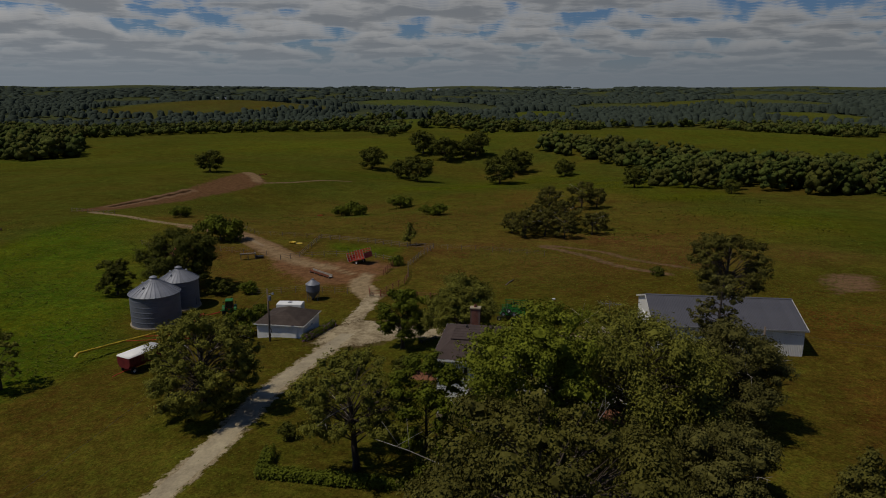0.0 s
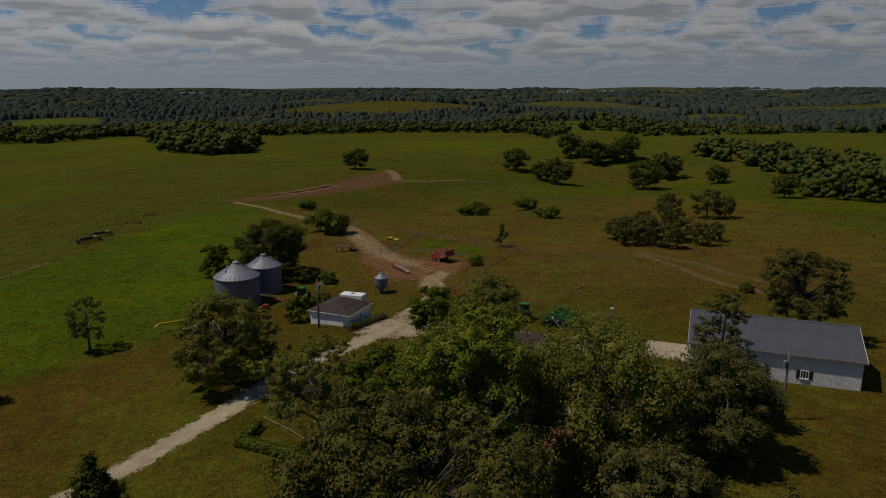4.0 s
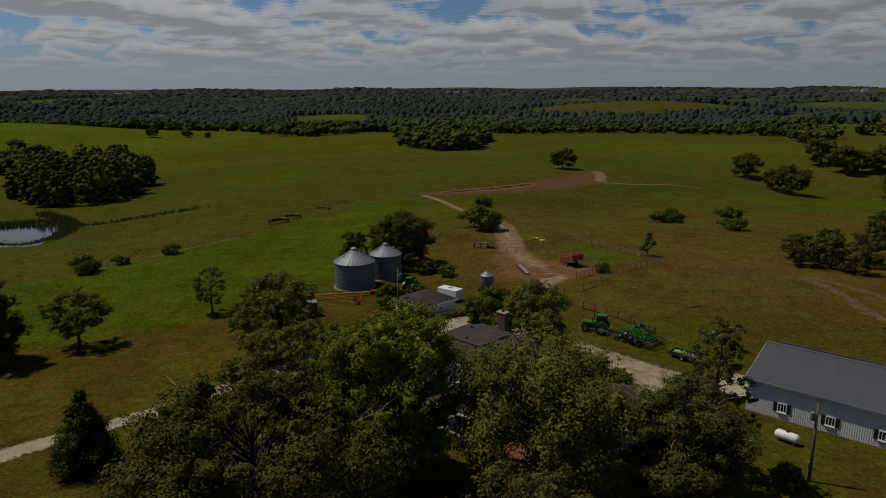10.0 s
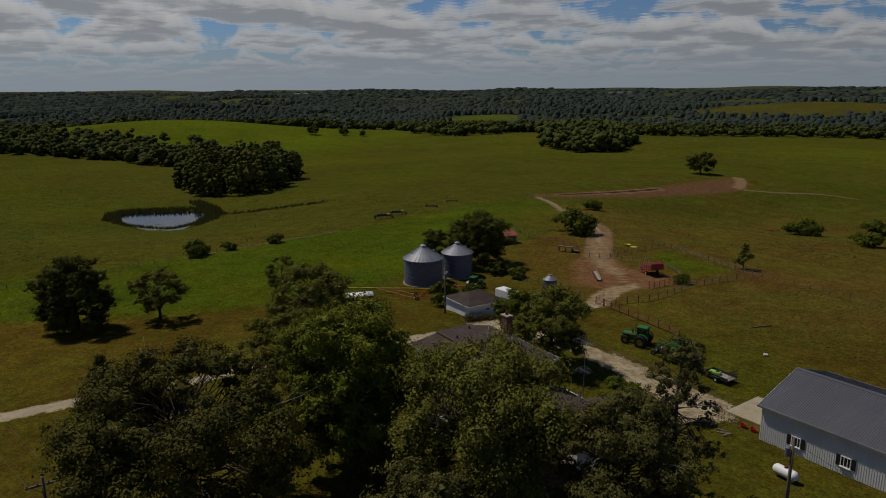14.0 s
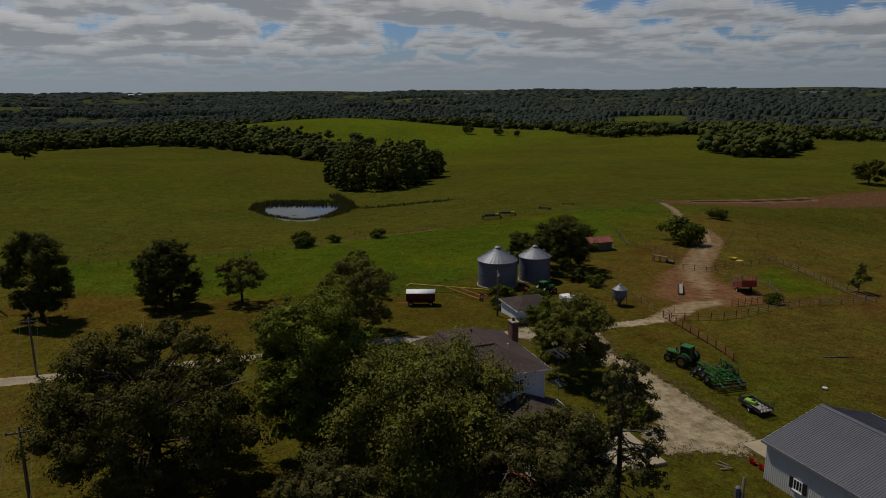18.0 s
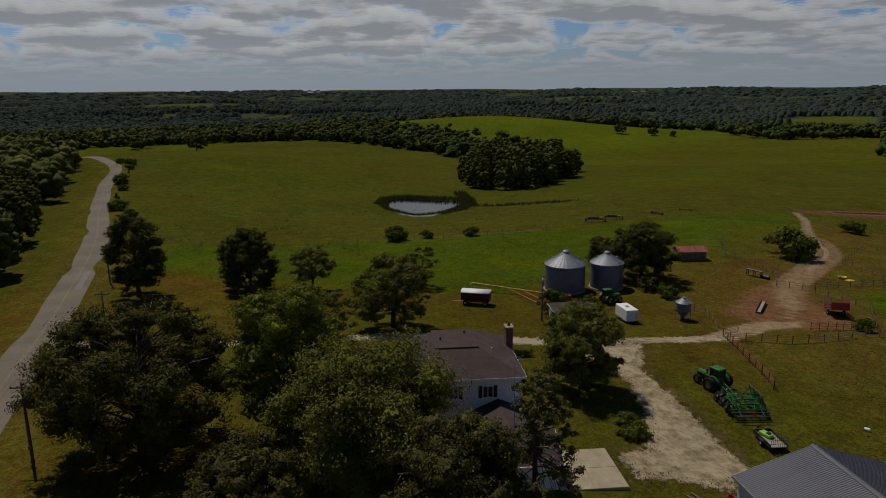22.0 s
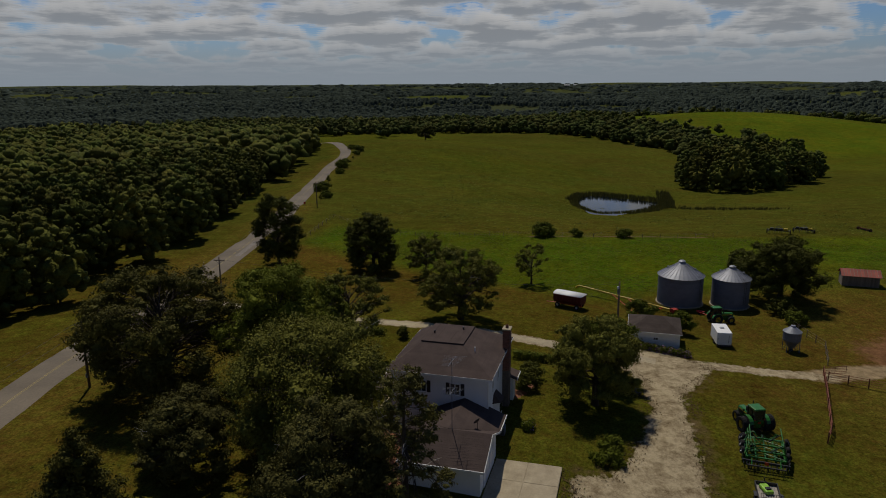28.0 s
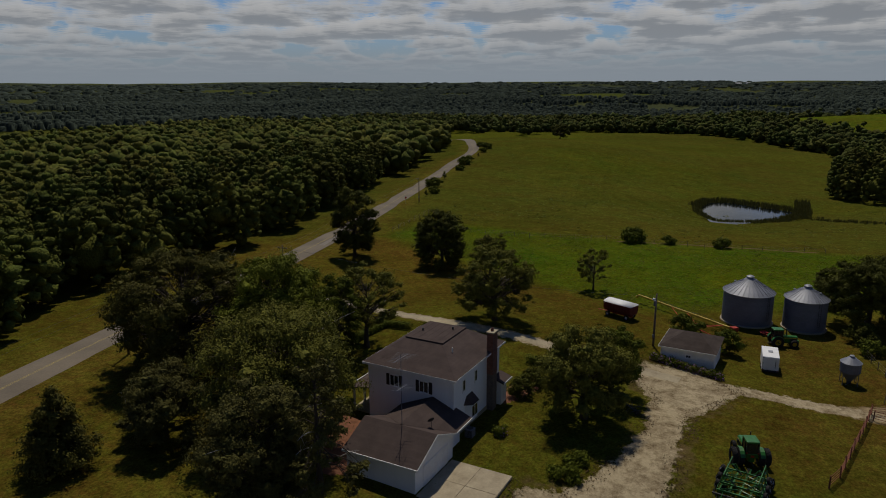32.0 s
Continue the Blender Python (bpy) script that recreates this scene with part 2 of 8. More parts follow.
M_MAROON = mat("maroon_paint", (0.15, 0.02, 0.022), rough=0.55, scale=0.8, fine=8, var=0.2, bump=0.1)
M_RUST = mat("rusty_steel", (0.22, 0.075, 0.04), rough=0.9, scale=0.7, fine=9, var=0.3, color2=(0.13, 0.05, 0.03), bump=0.3)
M_REDROOF = mat("faded_red_metal", (0.34, 0.09, 0.06), rough=0.7, scale=0.5, fine=3, var=0.2, color2=(0.24, 0.07, 0.05), bump=0.1, obrand=0.15)
M_OLDWOOD = mat("weathered_wood", (0.22, 0.185, 0.15), rough=0.95, scale=1.0, fine=10, var=0.3, bump=0.5, stretch=(1, 1, 0.2), obrand=0.2)
M_POLE = mat("pole_wood", (0.17, 0.13, 0.10), rough=0.95, scale=1.0, fine=10, var=0.3, bump=0.5, stretch=(1, 1, 0.15))
M_STEEL = mat("dark_steel", (0.06, 0.06, 0.062), rough=0.5, metal=0.5, fine=10, bump=0.1)
M_ALU = mat("aluminium", (0.5, 0.5, 0.5), rough=0.4, metal=0.8, fine=10, bump=0.05)
M_LIME = mat("lime_paint", (0.28, 0.55, 0.05), rough=0.45, fine=8, var=0.1)
M_MULCH = mat("red_mulch", (0.20, 0.085, 0.045), rough=1.0, scale=1.5, fine=12, var=0.4, bump=0.8)
M_WATER = mat("pond_water", (0.010, 0.014, 0.018), rough=0.05, spec=0.5, var=0.05, fine=0.9, bump=0.5)
M_REED = leafmat("reed_leaf", (0.150, 0.140, 0.034), (0.100, 0.094, 0.024))


def ground_material():
    m = bpy.data.materials.new("farm_ground")
    m.use_nodes = True
    nt = m.node_tree
    ln = nt.links.new
    b = nt.nodes["Principled BSDF"]
    b.inputs["Roughness"].default_value = 1.0
    b.inputs["Specular IOR Level"].default_value = 0.0
    tc = nt.nodes.new("ShaderNodeTexCoord")
    at = nt.nodes.new("ShaderNodeAttribute"); at.attribute_name = "cover"
    hs = nt.nodes.new("ShaderNodeHueSaturation")
    ln(at.outputs["Color"], hs.inputs["Color"])
    prev = None
    for sc, lo, hi, det in ((0.018, 0.84, 1.14, 6.0), (0.22, 0.72, 1.27, 8.0), (1.1, 0.66, 1.36, 8.0), (3.6, 0.45, 1.60, 5.0)):
        n = node(nt, "ShaderNodeTexNoise", Scale=sc, Detail=det, Roughness=0.65)
        ln(tc.outputs["Object"], n.inputs["Vector"])
        r = nt.nodes.new("ShaderNodeMapRange")
        r.inputs["From Min"].default_value, r.inputs["From Max"].default_value = 0.28, 0.72
        r.inputs["To Min"].default_value, r.inputs["To Max"].default_value = lo, hi
        ln(n.outputs["Fac"], r.inputs["Value"])
        if prev is None:
            prev = r.outputs[0]
        else:
            k = nt.nodes.new("ShaderNodeMath"); k.operation = "MULTIPLY"
            ln(prev, k.inputs[0]); ln(r.outputs[0], k.inputs[1]); prev = k.outputs[0]
    ln(prev, hs.inputs["Value"])
    # patches of drier and of lusher grass
    n = node(nt, "ShaderNodeTexNoise", Scale=0.05, Detail=7.0, Roughness=0.7)
    ln(tc.outputs["Object"], n.inputs["Vector"])
    r = nt.nodes.new("ShaderNodeMapRange")
    r.inputs["From Min"].default_value, r.inputs["From Max"].default_value = 0.3, 0.7
    r.inputs["To Min"].default_value, r.inputs["To Max"].default_value = 0.468, 0.532
    ln(n.outputs["Fac"], r.inputs["Value"])
    nb = node(nt, "ShaderNodeTexNoise", Scale=0.85, Detail=8.0, Roughness=0.7)
    ln(tc.outputs["Object"], nb.inputs["Vector"])
    rb = nt.nodes.new("ShaderNodeMapRange")
    rb.inputs["From Min"].default_value, rb.inputs["From Max"].default_value = 0.3, 0.7
    rb.inputs["To Min"].default_value, rb.inputs["To Max"].default_value = -0.035, 0.035
    ln(nb.outputs["Fac"], rb.inputs["Value"])
    hu = nt.nodes.new("ShaderNodeMath"); hu.operation = "ADD"
    ln(r.outputs[0], hu.inputs[0]); ln(rb.outputs[0], hu.inputs[1]); ln(hu.outputs[0], hs.inputs["Hue"])
    # crushed stone, with ragged edges and grass breaking through
    sa = nt.nodes.new("ShaderNodeAttribute"); sa.attribute_name = "stone"
    ns = node(nt, "ShaderNodeTexNoise", Scale=0.9, Detail=8.0, Roughness=0.68)
    ln(tc.outputs["Object"], ns.inputs["Vector"])
    ad = nt.nodes.new("ShaderNodeMath"); ad.operation = "MULTIPLY_ADD"; ad.inputs[1].default_value = 1.15
    ln(ns.outputs["Fac"], ad.inputs[0]); ln(sa.outputs["Fac"], ad.inputs[2])
    ed = nt.nodes.new("ShaderNodeMapRange")
    ed.inputs["From Min"].default_value, ed.inputs["From Max"].default_value = 1.02, 1.16
    ln(ad.outputs[0], ed.inputs["Value"])
    nn = node(nt, "ShaderNodeTexNoise", Scale=0.5, Detail=9.0, Roughness=0.8)
    ln(tc.outputs["Object"], nn.inputs["Vector"])
    st = nt.nodes.new("ShaderNodeMix"); st.data_type = "RGBA"
    st.inputs["A"].default_value, st.inputs["B"].default_value = (0.135, 0.098, 0.055, 1), (0.38, 0.315, 0.20, 1)
    rs = nt.nodes.new("ShaderNodeMapRange")
    rs.inputs["From Min"].default_value, rs.inputs["From Max"].default_value = 0.36, 0.58
    ln(nn.outputs["Fac"], rs.inputs["Value"]); ln(rs.outputs[0], st.inputs["Factor"])
    mx = nt.nodes.new("ShaderNodeMix"); mx.data_type = "RGBA"
    # bare soil, with ragged edges
    oa = nt.nodes.new("ShaderNodeAttribute"); oa.attribute_name = "soil"
    no = node(nt, "ShaderNodeTexNoise", Scale=0.45, Detail=9.0, Roughness=0.72)
    ln(tc.outputs["Object"], no.inputs["Vector"])
    ao = nt.nodes.new("ShaderNodeMath"); ao.operation = "MULTIPLY_ADD"; ao.inputs[1].default_value = 1.3
    ln(no.outputs["Fac"], ao.inputs[0]); ln(oa.outputs["Alpha"], ao.inputs[2])
    eo = nt.nodes.new("ShaderNodeMapRange")
    eo.inputs["From Min"].default_value, eo.inputs["From Max"].default_value = 0.98, 1.30
    ln(ao.outputs[0], eo.inputs["Value"])
    ho = nt.nodes.new("ShaderNodeHueSaturation")
    ro = nt.nodes.new("ShaderNodeMapRange")
    ro.inputs["From Min"].default_value, ro.inputs["From Max"].default_value = 0.3, 0.7
    ro.inputs["To Min"].default_value, ro.inputs["To Max"].default_value = 0.55, 1.4
    ln(nb.outputs["Fac"], ro.inputs["Value"]); ln(ro.outputs[0], ho.inputs["Value"]); ln(oa.outputs["Color"], ho.inputs["Color"])
    mo = nt.nodes.new("ShaderNodeMix"); mo.data_type = "RGBA"
    ln(eo.outputs[0], mo.inputs["Factor"]); ln(hs.outputs[0], mo.inputs["A"]); ln(ho.outputs[0], mo.inputs["B"])
    ln(ed.outputs[0], mx.inputs["Factor"]); ln(mo.outputs["Result"], mx.inputs["A"]); ln(st.outputs["Result"], mx.inputs["B"])
    ln(mx.outputs["Result"], b.inputs["Base Color"])
    n2 = node(nt, "ShaderNodeTexNoise", Scale=2.2, Detail=5.0, Roughness=0.7)
    ln(tc.outputs["Object"], n2.inputs["Vector"])
    bp = nt.nodes.new("ShaderNodeBump"); bp.inputs["Strength"].default_value = 0.8; bp.inputs["Distance"].default_value = 0.25
    ln(n2.outputs["Fac"], bp.inputs["Height"]); ln(bp.outputs[0], b.inputs["Normal"])
    return m


M_GROUND = ground_material()

# ---- the lie of the land ----
HILLS = [
    (0, 100, 70, 60, -0),
    (-120, 200, 80, 90, 2.3),
    (-60, 300, 60, 60, -11.6),
    (-115, 365, 70, 90, 3.7),
    (20, 440, 110, 90, -12.8),
    (-225, 125, 90, 60, -6.4),
    (-330, 180, 110, 100, -7.8),
    (-420, -20, 130, 90, 10.5),
    (-140, 10, 90, 60, 2.5),
    (-55, 60, 60, 50, -2.5),
    (30, 190, 60, 50, -1.4),
    (40, 20, 80, 60, 4),
    (-520, 330, 150, 150, -12.1),
    (-40, 125, 35, 35, -1.8),
    (34, 97, 14, 11, -0.6),
    (20, 104, 10, 8, -0.7),
    (-28, 74, 15, 13, 1.4),
    (-17, 59, 12, 12, 1),
    (-27.6, 100, 8, 8, 1),
    (-20, 10, 14, 12, 0.9),
    (-420, 640, 260, 120, 9), (-900, 120, 200, 260, 5), (-1700, 300, 420, 420, 10), (900, 900, 320, 260, 10),
    (-1500, -500, 500, 300, 12), (-700, -420, 320, 220, 6), (60, 620, 140, 120, 4),
    (-480, 1490, 300, 190, 36), (170, 1340, 130, 110, 20), (-60, 1090, 110, 70, 16), (-910, 1010, 170, 130, 13), (-800, 340, 170, 200, 24.5),
    (530, 1120, 200, 120, 24), (240, 690, 230, 100, 14), (-120, 1980, 240, 170, 24), (-2330, 1200, 330, 240, 24), (-2420, -1340, 520, 300, 26),
    (-1500, 700, 260, 220, 16), (-1250, 1500, 300, 220, 24), (700, 1800, 330, 240, 26), (-1900, -150, 330, 300, 14),
]
# open fields on the far hills: centre, half sizes, colour
FIELDS = (
    (-465, 1420, 240, 130, (0.095, 0.078, 0.026)), (165, 1300, 75, 60, (0.088, 0.10, 0.022)), (-69, 1050, 60, 34, (0.10, 0.12, 0.03)),
    (-895, 985, 100, 75, (0.10, 0.125, 0.024)), (-760, 335, 270, 175, (0.112, 0.145, 0.02)), (515, 1090, 130, 60, (0.095, 0.105, 0.028)),
    (238, 660, 220, 75, (0.088, 0.098, 0.022)), (-120, 1900, 150, 90, (0.09, 0.105, 0.03)), (-2270, 1180, 200, 120, (0.10, 0.11, 0.04)),
    (-2350, -1310, 400, 150, (0.085, 0.095, 0.035)), (-1480, 690, 120, 90, (0.085, 0.10, 0.03)), (-1240, 1480, 170, 100, (0.09, 0.095, 0.03)),
    (690, 1760, 220, 120, (0.095, 0.10, 0.035)), (-1880, -150, 180, 160, (0.085, 0.10, 0.03)), (-1050, -40, 90, 60, (0.085, 0.10, 0.025)), (-1150, 330, 120, 70, (0.09, 0.11, 0.026)),
)


def on_field(x, y, grow=1.0):
    """How far inside a far field: above 0 inside."""
    f = np.full(np.shape(x), -9.0)
    for a, b, rx, ry, c in FIELDS:
        q = math.atan2(-(a - 40), b - 60)
        u, v = (x - a) * math.cos(q) + (y - b) * math.sin(q), -(x - a) * math.sin(q) + (y - b) * math.cos(q)
        w = 1 + 0.35 * waves(x, y, 60, 91) + 0.2 * waves(x, y, 21, 92)
        f = np.maximum(f, 1 - ((u / (rx * grow * w)) ** 2 + (v / (ry * grow * w)) ** 2))
    return f


RING = ((0, 60, 200, 450, 800, 1300, 2500, 4000, 5200), (1.2, -0.5, -6, -13, -24, -30, -18, 8, 26))


def lie(x, y):
    """Height of the ground."""
    x, y = np.asarray(x, float), np.asarray(y, float)
    z = np.interp(np.hypot(x, y - 90.0), RING[0], RING[1])
    for a, b, sx, sy, h in HILLS:
        z = z + h * np.exp(-((x - a) / sx) ** 2 - ((y - b) / sy) ** 2)
    far = np.clip((np.hypot(x, y - 90) - 900) / 1500, 0, 1)
    return z + far * (7 * np.sin(x / 330 + 1.3) * np.cos(y / 410) + 5 * np.sin((x + y) / 190))


def gz(x, y):
    return float(lie(x, y))


def within(px, py, poly, soft):
    """1 inside a polygon, falling to 0 over a soft edge."""
    inside = np.zeros(px.shape, bool)
    near = np.full(px.shape, 1e9)
    n = len(poly)
    for i in range(n):
        (x1, y1), (x2, y2) = poly[i], poly[(i + 1) % n]
        c = (y1 > py) != (y2 > py)
        xi = x1 + (py - y1) / ((y2 - y1) or 1e-9) * (x2 - x1)
        inside ^= c & (px < xi)
        dx, dy = x2 - x1, y2 - y1
        t = np.clip(((px - x1) * dx + (py - y1) * dy) / (dx * dx + dy * dy), 0, 1)
        near = np.minimum(near, np.hypot(px - x1 - t * dx, py - y1 - t * dy))
    d = np.where(inside, near, -near)
    return np.clip(d / soft + 0.5, 0, 1)


def waves(x, y, s, seed):
    """A cheap smooth noise from sines."""
    r = np.random.RandomState(seed)
    v = 0
    for i in range(5):
        a, p, k = r.uniform(0, 6.28), r.uniform(0, 6.28), (1.0 + 0.6 * i) / s
        v = v + np.sin((x * math.cos(a) + y * math.sin(a)) * k + p + 1.5 * np.sin((y * math.cos(a) - x * math.sin(a)) * k * 0.7)) / (1 + 0.5 * i)
    return v / 2.9


LUSH = ((-114, 30), (-112, 90), (-113, 135), (-119, 226), (-74, 200), (-64, 176), (-62, 146), (-57, 126), (-58, 112), (-50, 100), (-60, 78), (-72, 56), (-90, 28))
LOT = ((-26, 135.5), (-30, 137.5), (-34, 142.5), (-40.5, 151), (-42.5, 158.5), (-37, 159), (-29, 156), (-22.8, 153.5), (-17.5, 154.5), (-12.8, 151), (-15, 142.5), (-16.5, 138), (-20, 135))
PEN = ((-31, 170), (-32, 177), (-22, 174), (-12.5, 170), (-13.5, 158), (-19, 161), (-25, 163))
TRACK = ((-15, 120), (-16, 126.2), (-17, 132.3), (-18.3, 137.5), (-21, 143), (-26.8, 148.5), (-34.5, 154), (-40.6, 160.5), (-46.5, 169), (-56, 182), (-64.5, 190.5), (-76.5, 198), (-89, 206.5), (-107, 221), (-122, 231))
REDSTRIP = ((-131, 233), (-128, 268), (-124, 305), (-119.6, 338), (-114, 371), (-106, 371), (-93, 349), (-99, 331), (-108, 307), (-113, 276), (-117, 243), (-121, 233))
TRENCH = ((-124.5, 249), (-123.8, 276), (-119.6, 313))
TRAILS = ((TRACK, 1.3, (0.235, 0.172, 0.095)), (TRACK[5:10], 2.9, (0.225, 0.155, 0.085)), (TRACK[6:12], 3.4, (0.18, 0.115, 0.06)), (((-15.2, 126), (-17.5, 131.5), (-18.7, 136), (-19, 143)), 2.3, (0.25, 0.185, 0.105)), (((23, 176.6), (31.5, 165), (37.4, 152), (46, 144.5)), 1.2, (0.14, 0.085, 0.045)), (((25, 178), (37, 170), (42, 161), (52, 152)), 1.0, (0.14, 0.085, 0.045)), (((-98, 346), (-83, 358), (-69, 374), (-56, 380)), 0.9, (0.16, 0.11, 0.06)), (((-110, 372), (-104, 362), (-99, 350)), 3.0, (0.19, 0.125, 0.068)), (((-111, 86), (-113.5, 100), (-114, 118), (-114, 134)), 0.5, (0.13, 0.09, 0.05)))
SLOPEWEEDS = ((20, 190), (120, 180), (140, 420), (60, 460), (-20, 400), (-30, 300), (0, 250))
DRYHILL = ((0, 160), (60, 150), (110, 170), (60, 200), (10, 195), (-10, 172))


CORRAL = ((-60, 130), (-110, 215), (-60, 330), (60, 330), (110, 200), (60, 150), (0, 118))


def along(x, y, line):
    """Distance from a line through the points."""
    p = smooth_line(line, 2.5)
    out = np.full(np.shape(x), 1e9)
    for k in range(len(p) - 1):
        e = p[k + 1] - p[k]
        t = np.clip(((x - p[k].x) * e.x + (y - p[k].y) * e.y) / e.length_squared, 0, 1)
        out = np.minimum(out, np.hypot(x - p[k].x - t * e.x, y - p[k].y - t * e.y))
    return out


def make_ground():
    def axis(fine_lo, fine_hi, step, lo, hi):
        v = [fine_lo]
        while v[-1] < fine_hi:
            v.append(v[-1] + step)
        s = step
        while v[-1] < hi:
            s *= 1.085
            v.append(v[-1] + s)
        s = step
        w = [fine_lo]
        while w[-1] > lo:
            s *= 1.085
            w.append(w[-1] - s)
        return np.array(w[:0:-1] + v)
    xs, ys = axis(-135, 75, 1.4, -4850, 4850), axis(15, 378, 1.4, -4700, 4900)
    X, Y = np.meshgrid(xs, ys)
    x, y = X.ravel(), Y.ravel()
    z = lie(x, y)
    z = z + np.clip((np.hypot(x, y - 90) - 40) / 60, 0, 1) * 0.12 * waves(x, y, 9, 3)
    # the pond's hollow
    pond = within(x, y, POND, 14.0)
    z = np.where(pond > 0, np.minimum(z, POND_Z + 1.4 - 2.6 * pond), z)
    nx, ny = len(xs), len(ys)
    i = np.arange(nx * ny).reshape(ny, nx)
    faces = np.stack([i[:-1, :-1], i[:-1, 1:], i[1:, 1:], i[1:, :-1]], -1).reshape(-1, 4)
    me = bpy.data.meshes.new("ground")
    me.from_pydata(np.stack([x, y, z], 1).tolist(), [], faces.tolist())
    me.polygons.foreach_set("use_smooth", [True] * len(me.polygons))
    # what grows where, and a haze tint on the farthest ground
    col = np.empty((len(x), 3))
    col[:] = (0.069, 0.055, 0.008)
    def lay(c, f):
        f = np.clip(f, 0, 1)[:, None]
        col[:] = col * (1 - f) + np.array(c) * f
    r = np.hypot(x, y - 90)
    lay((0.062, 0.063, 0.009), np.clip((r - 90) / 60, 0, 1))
    lay((0.086, 0.060, 0.010), 0.7 * np.clip(waves(x, y, 34, 5) * 1.3, 0, 1) * np.clip((x + 125) / 30, 0.2, 1))
    lay((0.058, 0.066, 0.007), 0.8 * np.clip(waves(x, y, 55, 6) * 1.4, 0, 1))
    lay((0.056, 0.083, 0.005), within(x, y, LUSH, 7.0) * (0.85 + 0.15 * waves(x, y, 8, 7)))
    lay((0.066, 0.078, 0.004), within(x, y, SLOPEWEEDS, 30.0) * np.clip(0.45 + 0.7 * waves(x, y, 17, 8), 0, 1))
    lay((0.098, 0.058, 0.016), within(x, y, DRYHILL, 14.0) * np.clip(0.55 + 0.6 * waves(x, y, 11, 9), 0, 1))
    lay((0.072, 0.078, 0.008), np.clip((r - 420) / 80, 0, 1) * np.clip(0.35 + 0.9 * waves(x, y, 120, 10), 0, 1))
    # beyond 900 m the colour turns grey blue-green, haze painted into the ground
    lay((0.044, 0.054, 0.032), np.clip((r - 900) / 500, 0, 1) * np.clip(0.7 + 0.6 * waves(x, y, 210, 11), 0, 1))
    lay((0.098, 0.063, 0.014), 0.6 * np.clip(within(x, y, CORRAL, 30.0) * 1.2 + 0.5 * waves(x, y, 14, 14), 0, 1) * within(x, y, CORRAL, 40.0))
    lay((0.094, 0.058, 0.010), within(x, y, ((60, 122), (90, 124), (96, 80), (60, 62), (47, 70), (53, 94)), 6.0) * np.clip(0.8 + 0.3 * waves(x, y, 6, 15), 0, 1))
    verge = along(x, y, ROAD[3:12])
    lay((0.100, 0.074, 0.014), 0.6 * np.clip((9.5 - verge) / 3.0, 0, 1) * np.clip(0.7 + 0.5 * waves(x, y, 7, 19), 0, 1))
    lay((0.055, 0.082, 0.005), 0.9 * within(x, y, PEN, 3.0) * np.clip(0.75 + 0.4 * waves(x, y, 4, 17), 0, 1))
    soil = np.zeros((len(x), 4))
    def bare(c, f):
        k = f > soil[:, 3]
        soil[k, :3] = c
        soil[k, 3] = f[k]
    bare((0.115, 0.062, 0.030), 0.72 * within(x, y, REDSTRIP, 6.0))
    bare((0.155, 0.080, 0.038), 0.92 * within(x, y, LOT, 9.0))
    bare((0.150, 0.090, 0.048), 0.8 * within(x, y, ((74, 131), (77, 143), (83, 150), (92, 149), (86, 135)), 7.0))
    for line, w, c in TRAILS:
        bare(c, np.clip(0.5 + (w - along(x, y, line)) / 2.6, 0, 1))
    rim = 1 - np.clip(np.abs(within(x, y, YARD, 9.0) - 0.44) * 2.6, 0, 1)
    bare((0.105, 0.072, 0.032), 0.60 * rim * np.clip(0.8 + 0.5 * waves(x, y, 5, 18), 0, 1))
    d = along(x, y, TRENCH)
    soil[d < 1.0] = (0.04, 0.022, 0.012, 1)
    soil[(d > 1.2) & (d < 3.0)] = (0.17, 0.105, 0.06, 0.9)
    for fa, fb, rx, ry, c in FIELDS:
        q = math.atan2(-(fa - 40), fb - 60)
        u, v = (x - fa) * math.cos(q) + (y - fb) * math.sin(q), -(x - fa) * math.sin(q) + (y - fb) * math.cos(q)
        lay((0.72 * c[0], 0.72 * c[1], 0.35 * c[2]), 0.85 * np.clip(3 * (1.2 - (u / rx) ** 2 - (v / ry) ** 2), 0, 1) * np.clip(0.8 + 0.5 * waves(x, y, 45, 16), 0, 1))
    stone = np.clip(within(x, y, YARD, 3.2), 0, 1)
    for line, w in ((DRIVE, 1.75), (((-17, 104), (-16.5, 113), (-15.5, 120), (-15, 127)), 1.5)):
        p = smooth_line(line, 2.0)
        for k in range(len(p) - 1):
            t = np.clip(((x - p[k].x) * (p[k + 1].x - p[k].x) + (y - p[k].y) * (p[k + 1].y - p[k].y)) / (p[k + 1] - p[k]).length_squared, 0, 1)
            dd = np.hypot(x - p[k].x - t * (p[k + 1].x - p[k].x), y - p[k].y - t * (p[k + 1].y - p[k].y))
            stone = np.maximum(stone, np.clip(0.5 + (w - dd) / 3.0, 0, 1))
    sa = me.attributes.new("stone", "FLOAT", "POINT")
    sa.data.foreach_set("value", stone.astype(np.float32))
    so = me.color_attributes.new("soil", "FLOAT_COLOR", "POINT")
    so.data.foreach_set("color", soil.astype(np.float32).ravel())
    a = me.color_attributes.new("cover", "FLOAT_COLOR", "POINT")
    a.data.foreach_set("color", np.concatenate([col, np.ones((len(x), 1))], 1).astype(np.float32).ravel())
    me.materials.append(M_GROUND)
    tagged(new("ground", me), "rolling pasture and mown lawn of olive green grass", "ground", kind="structure")


# ---- small builders ----
def finish(name, bm, material, smooth=False):
    me = bpy.data.meshes.new(name)
    bm.to_mesh(me)
    bm.free()
    if smooth:
        me.polygons.foreach_set("use_smooth", [True] * len(me.polygons))
    me.materials.append(material)
    return me


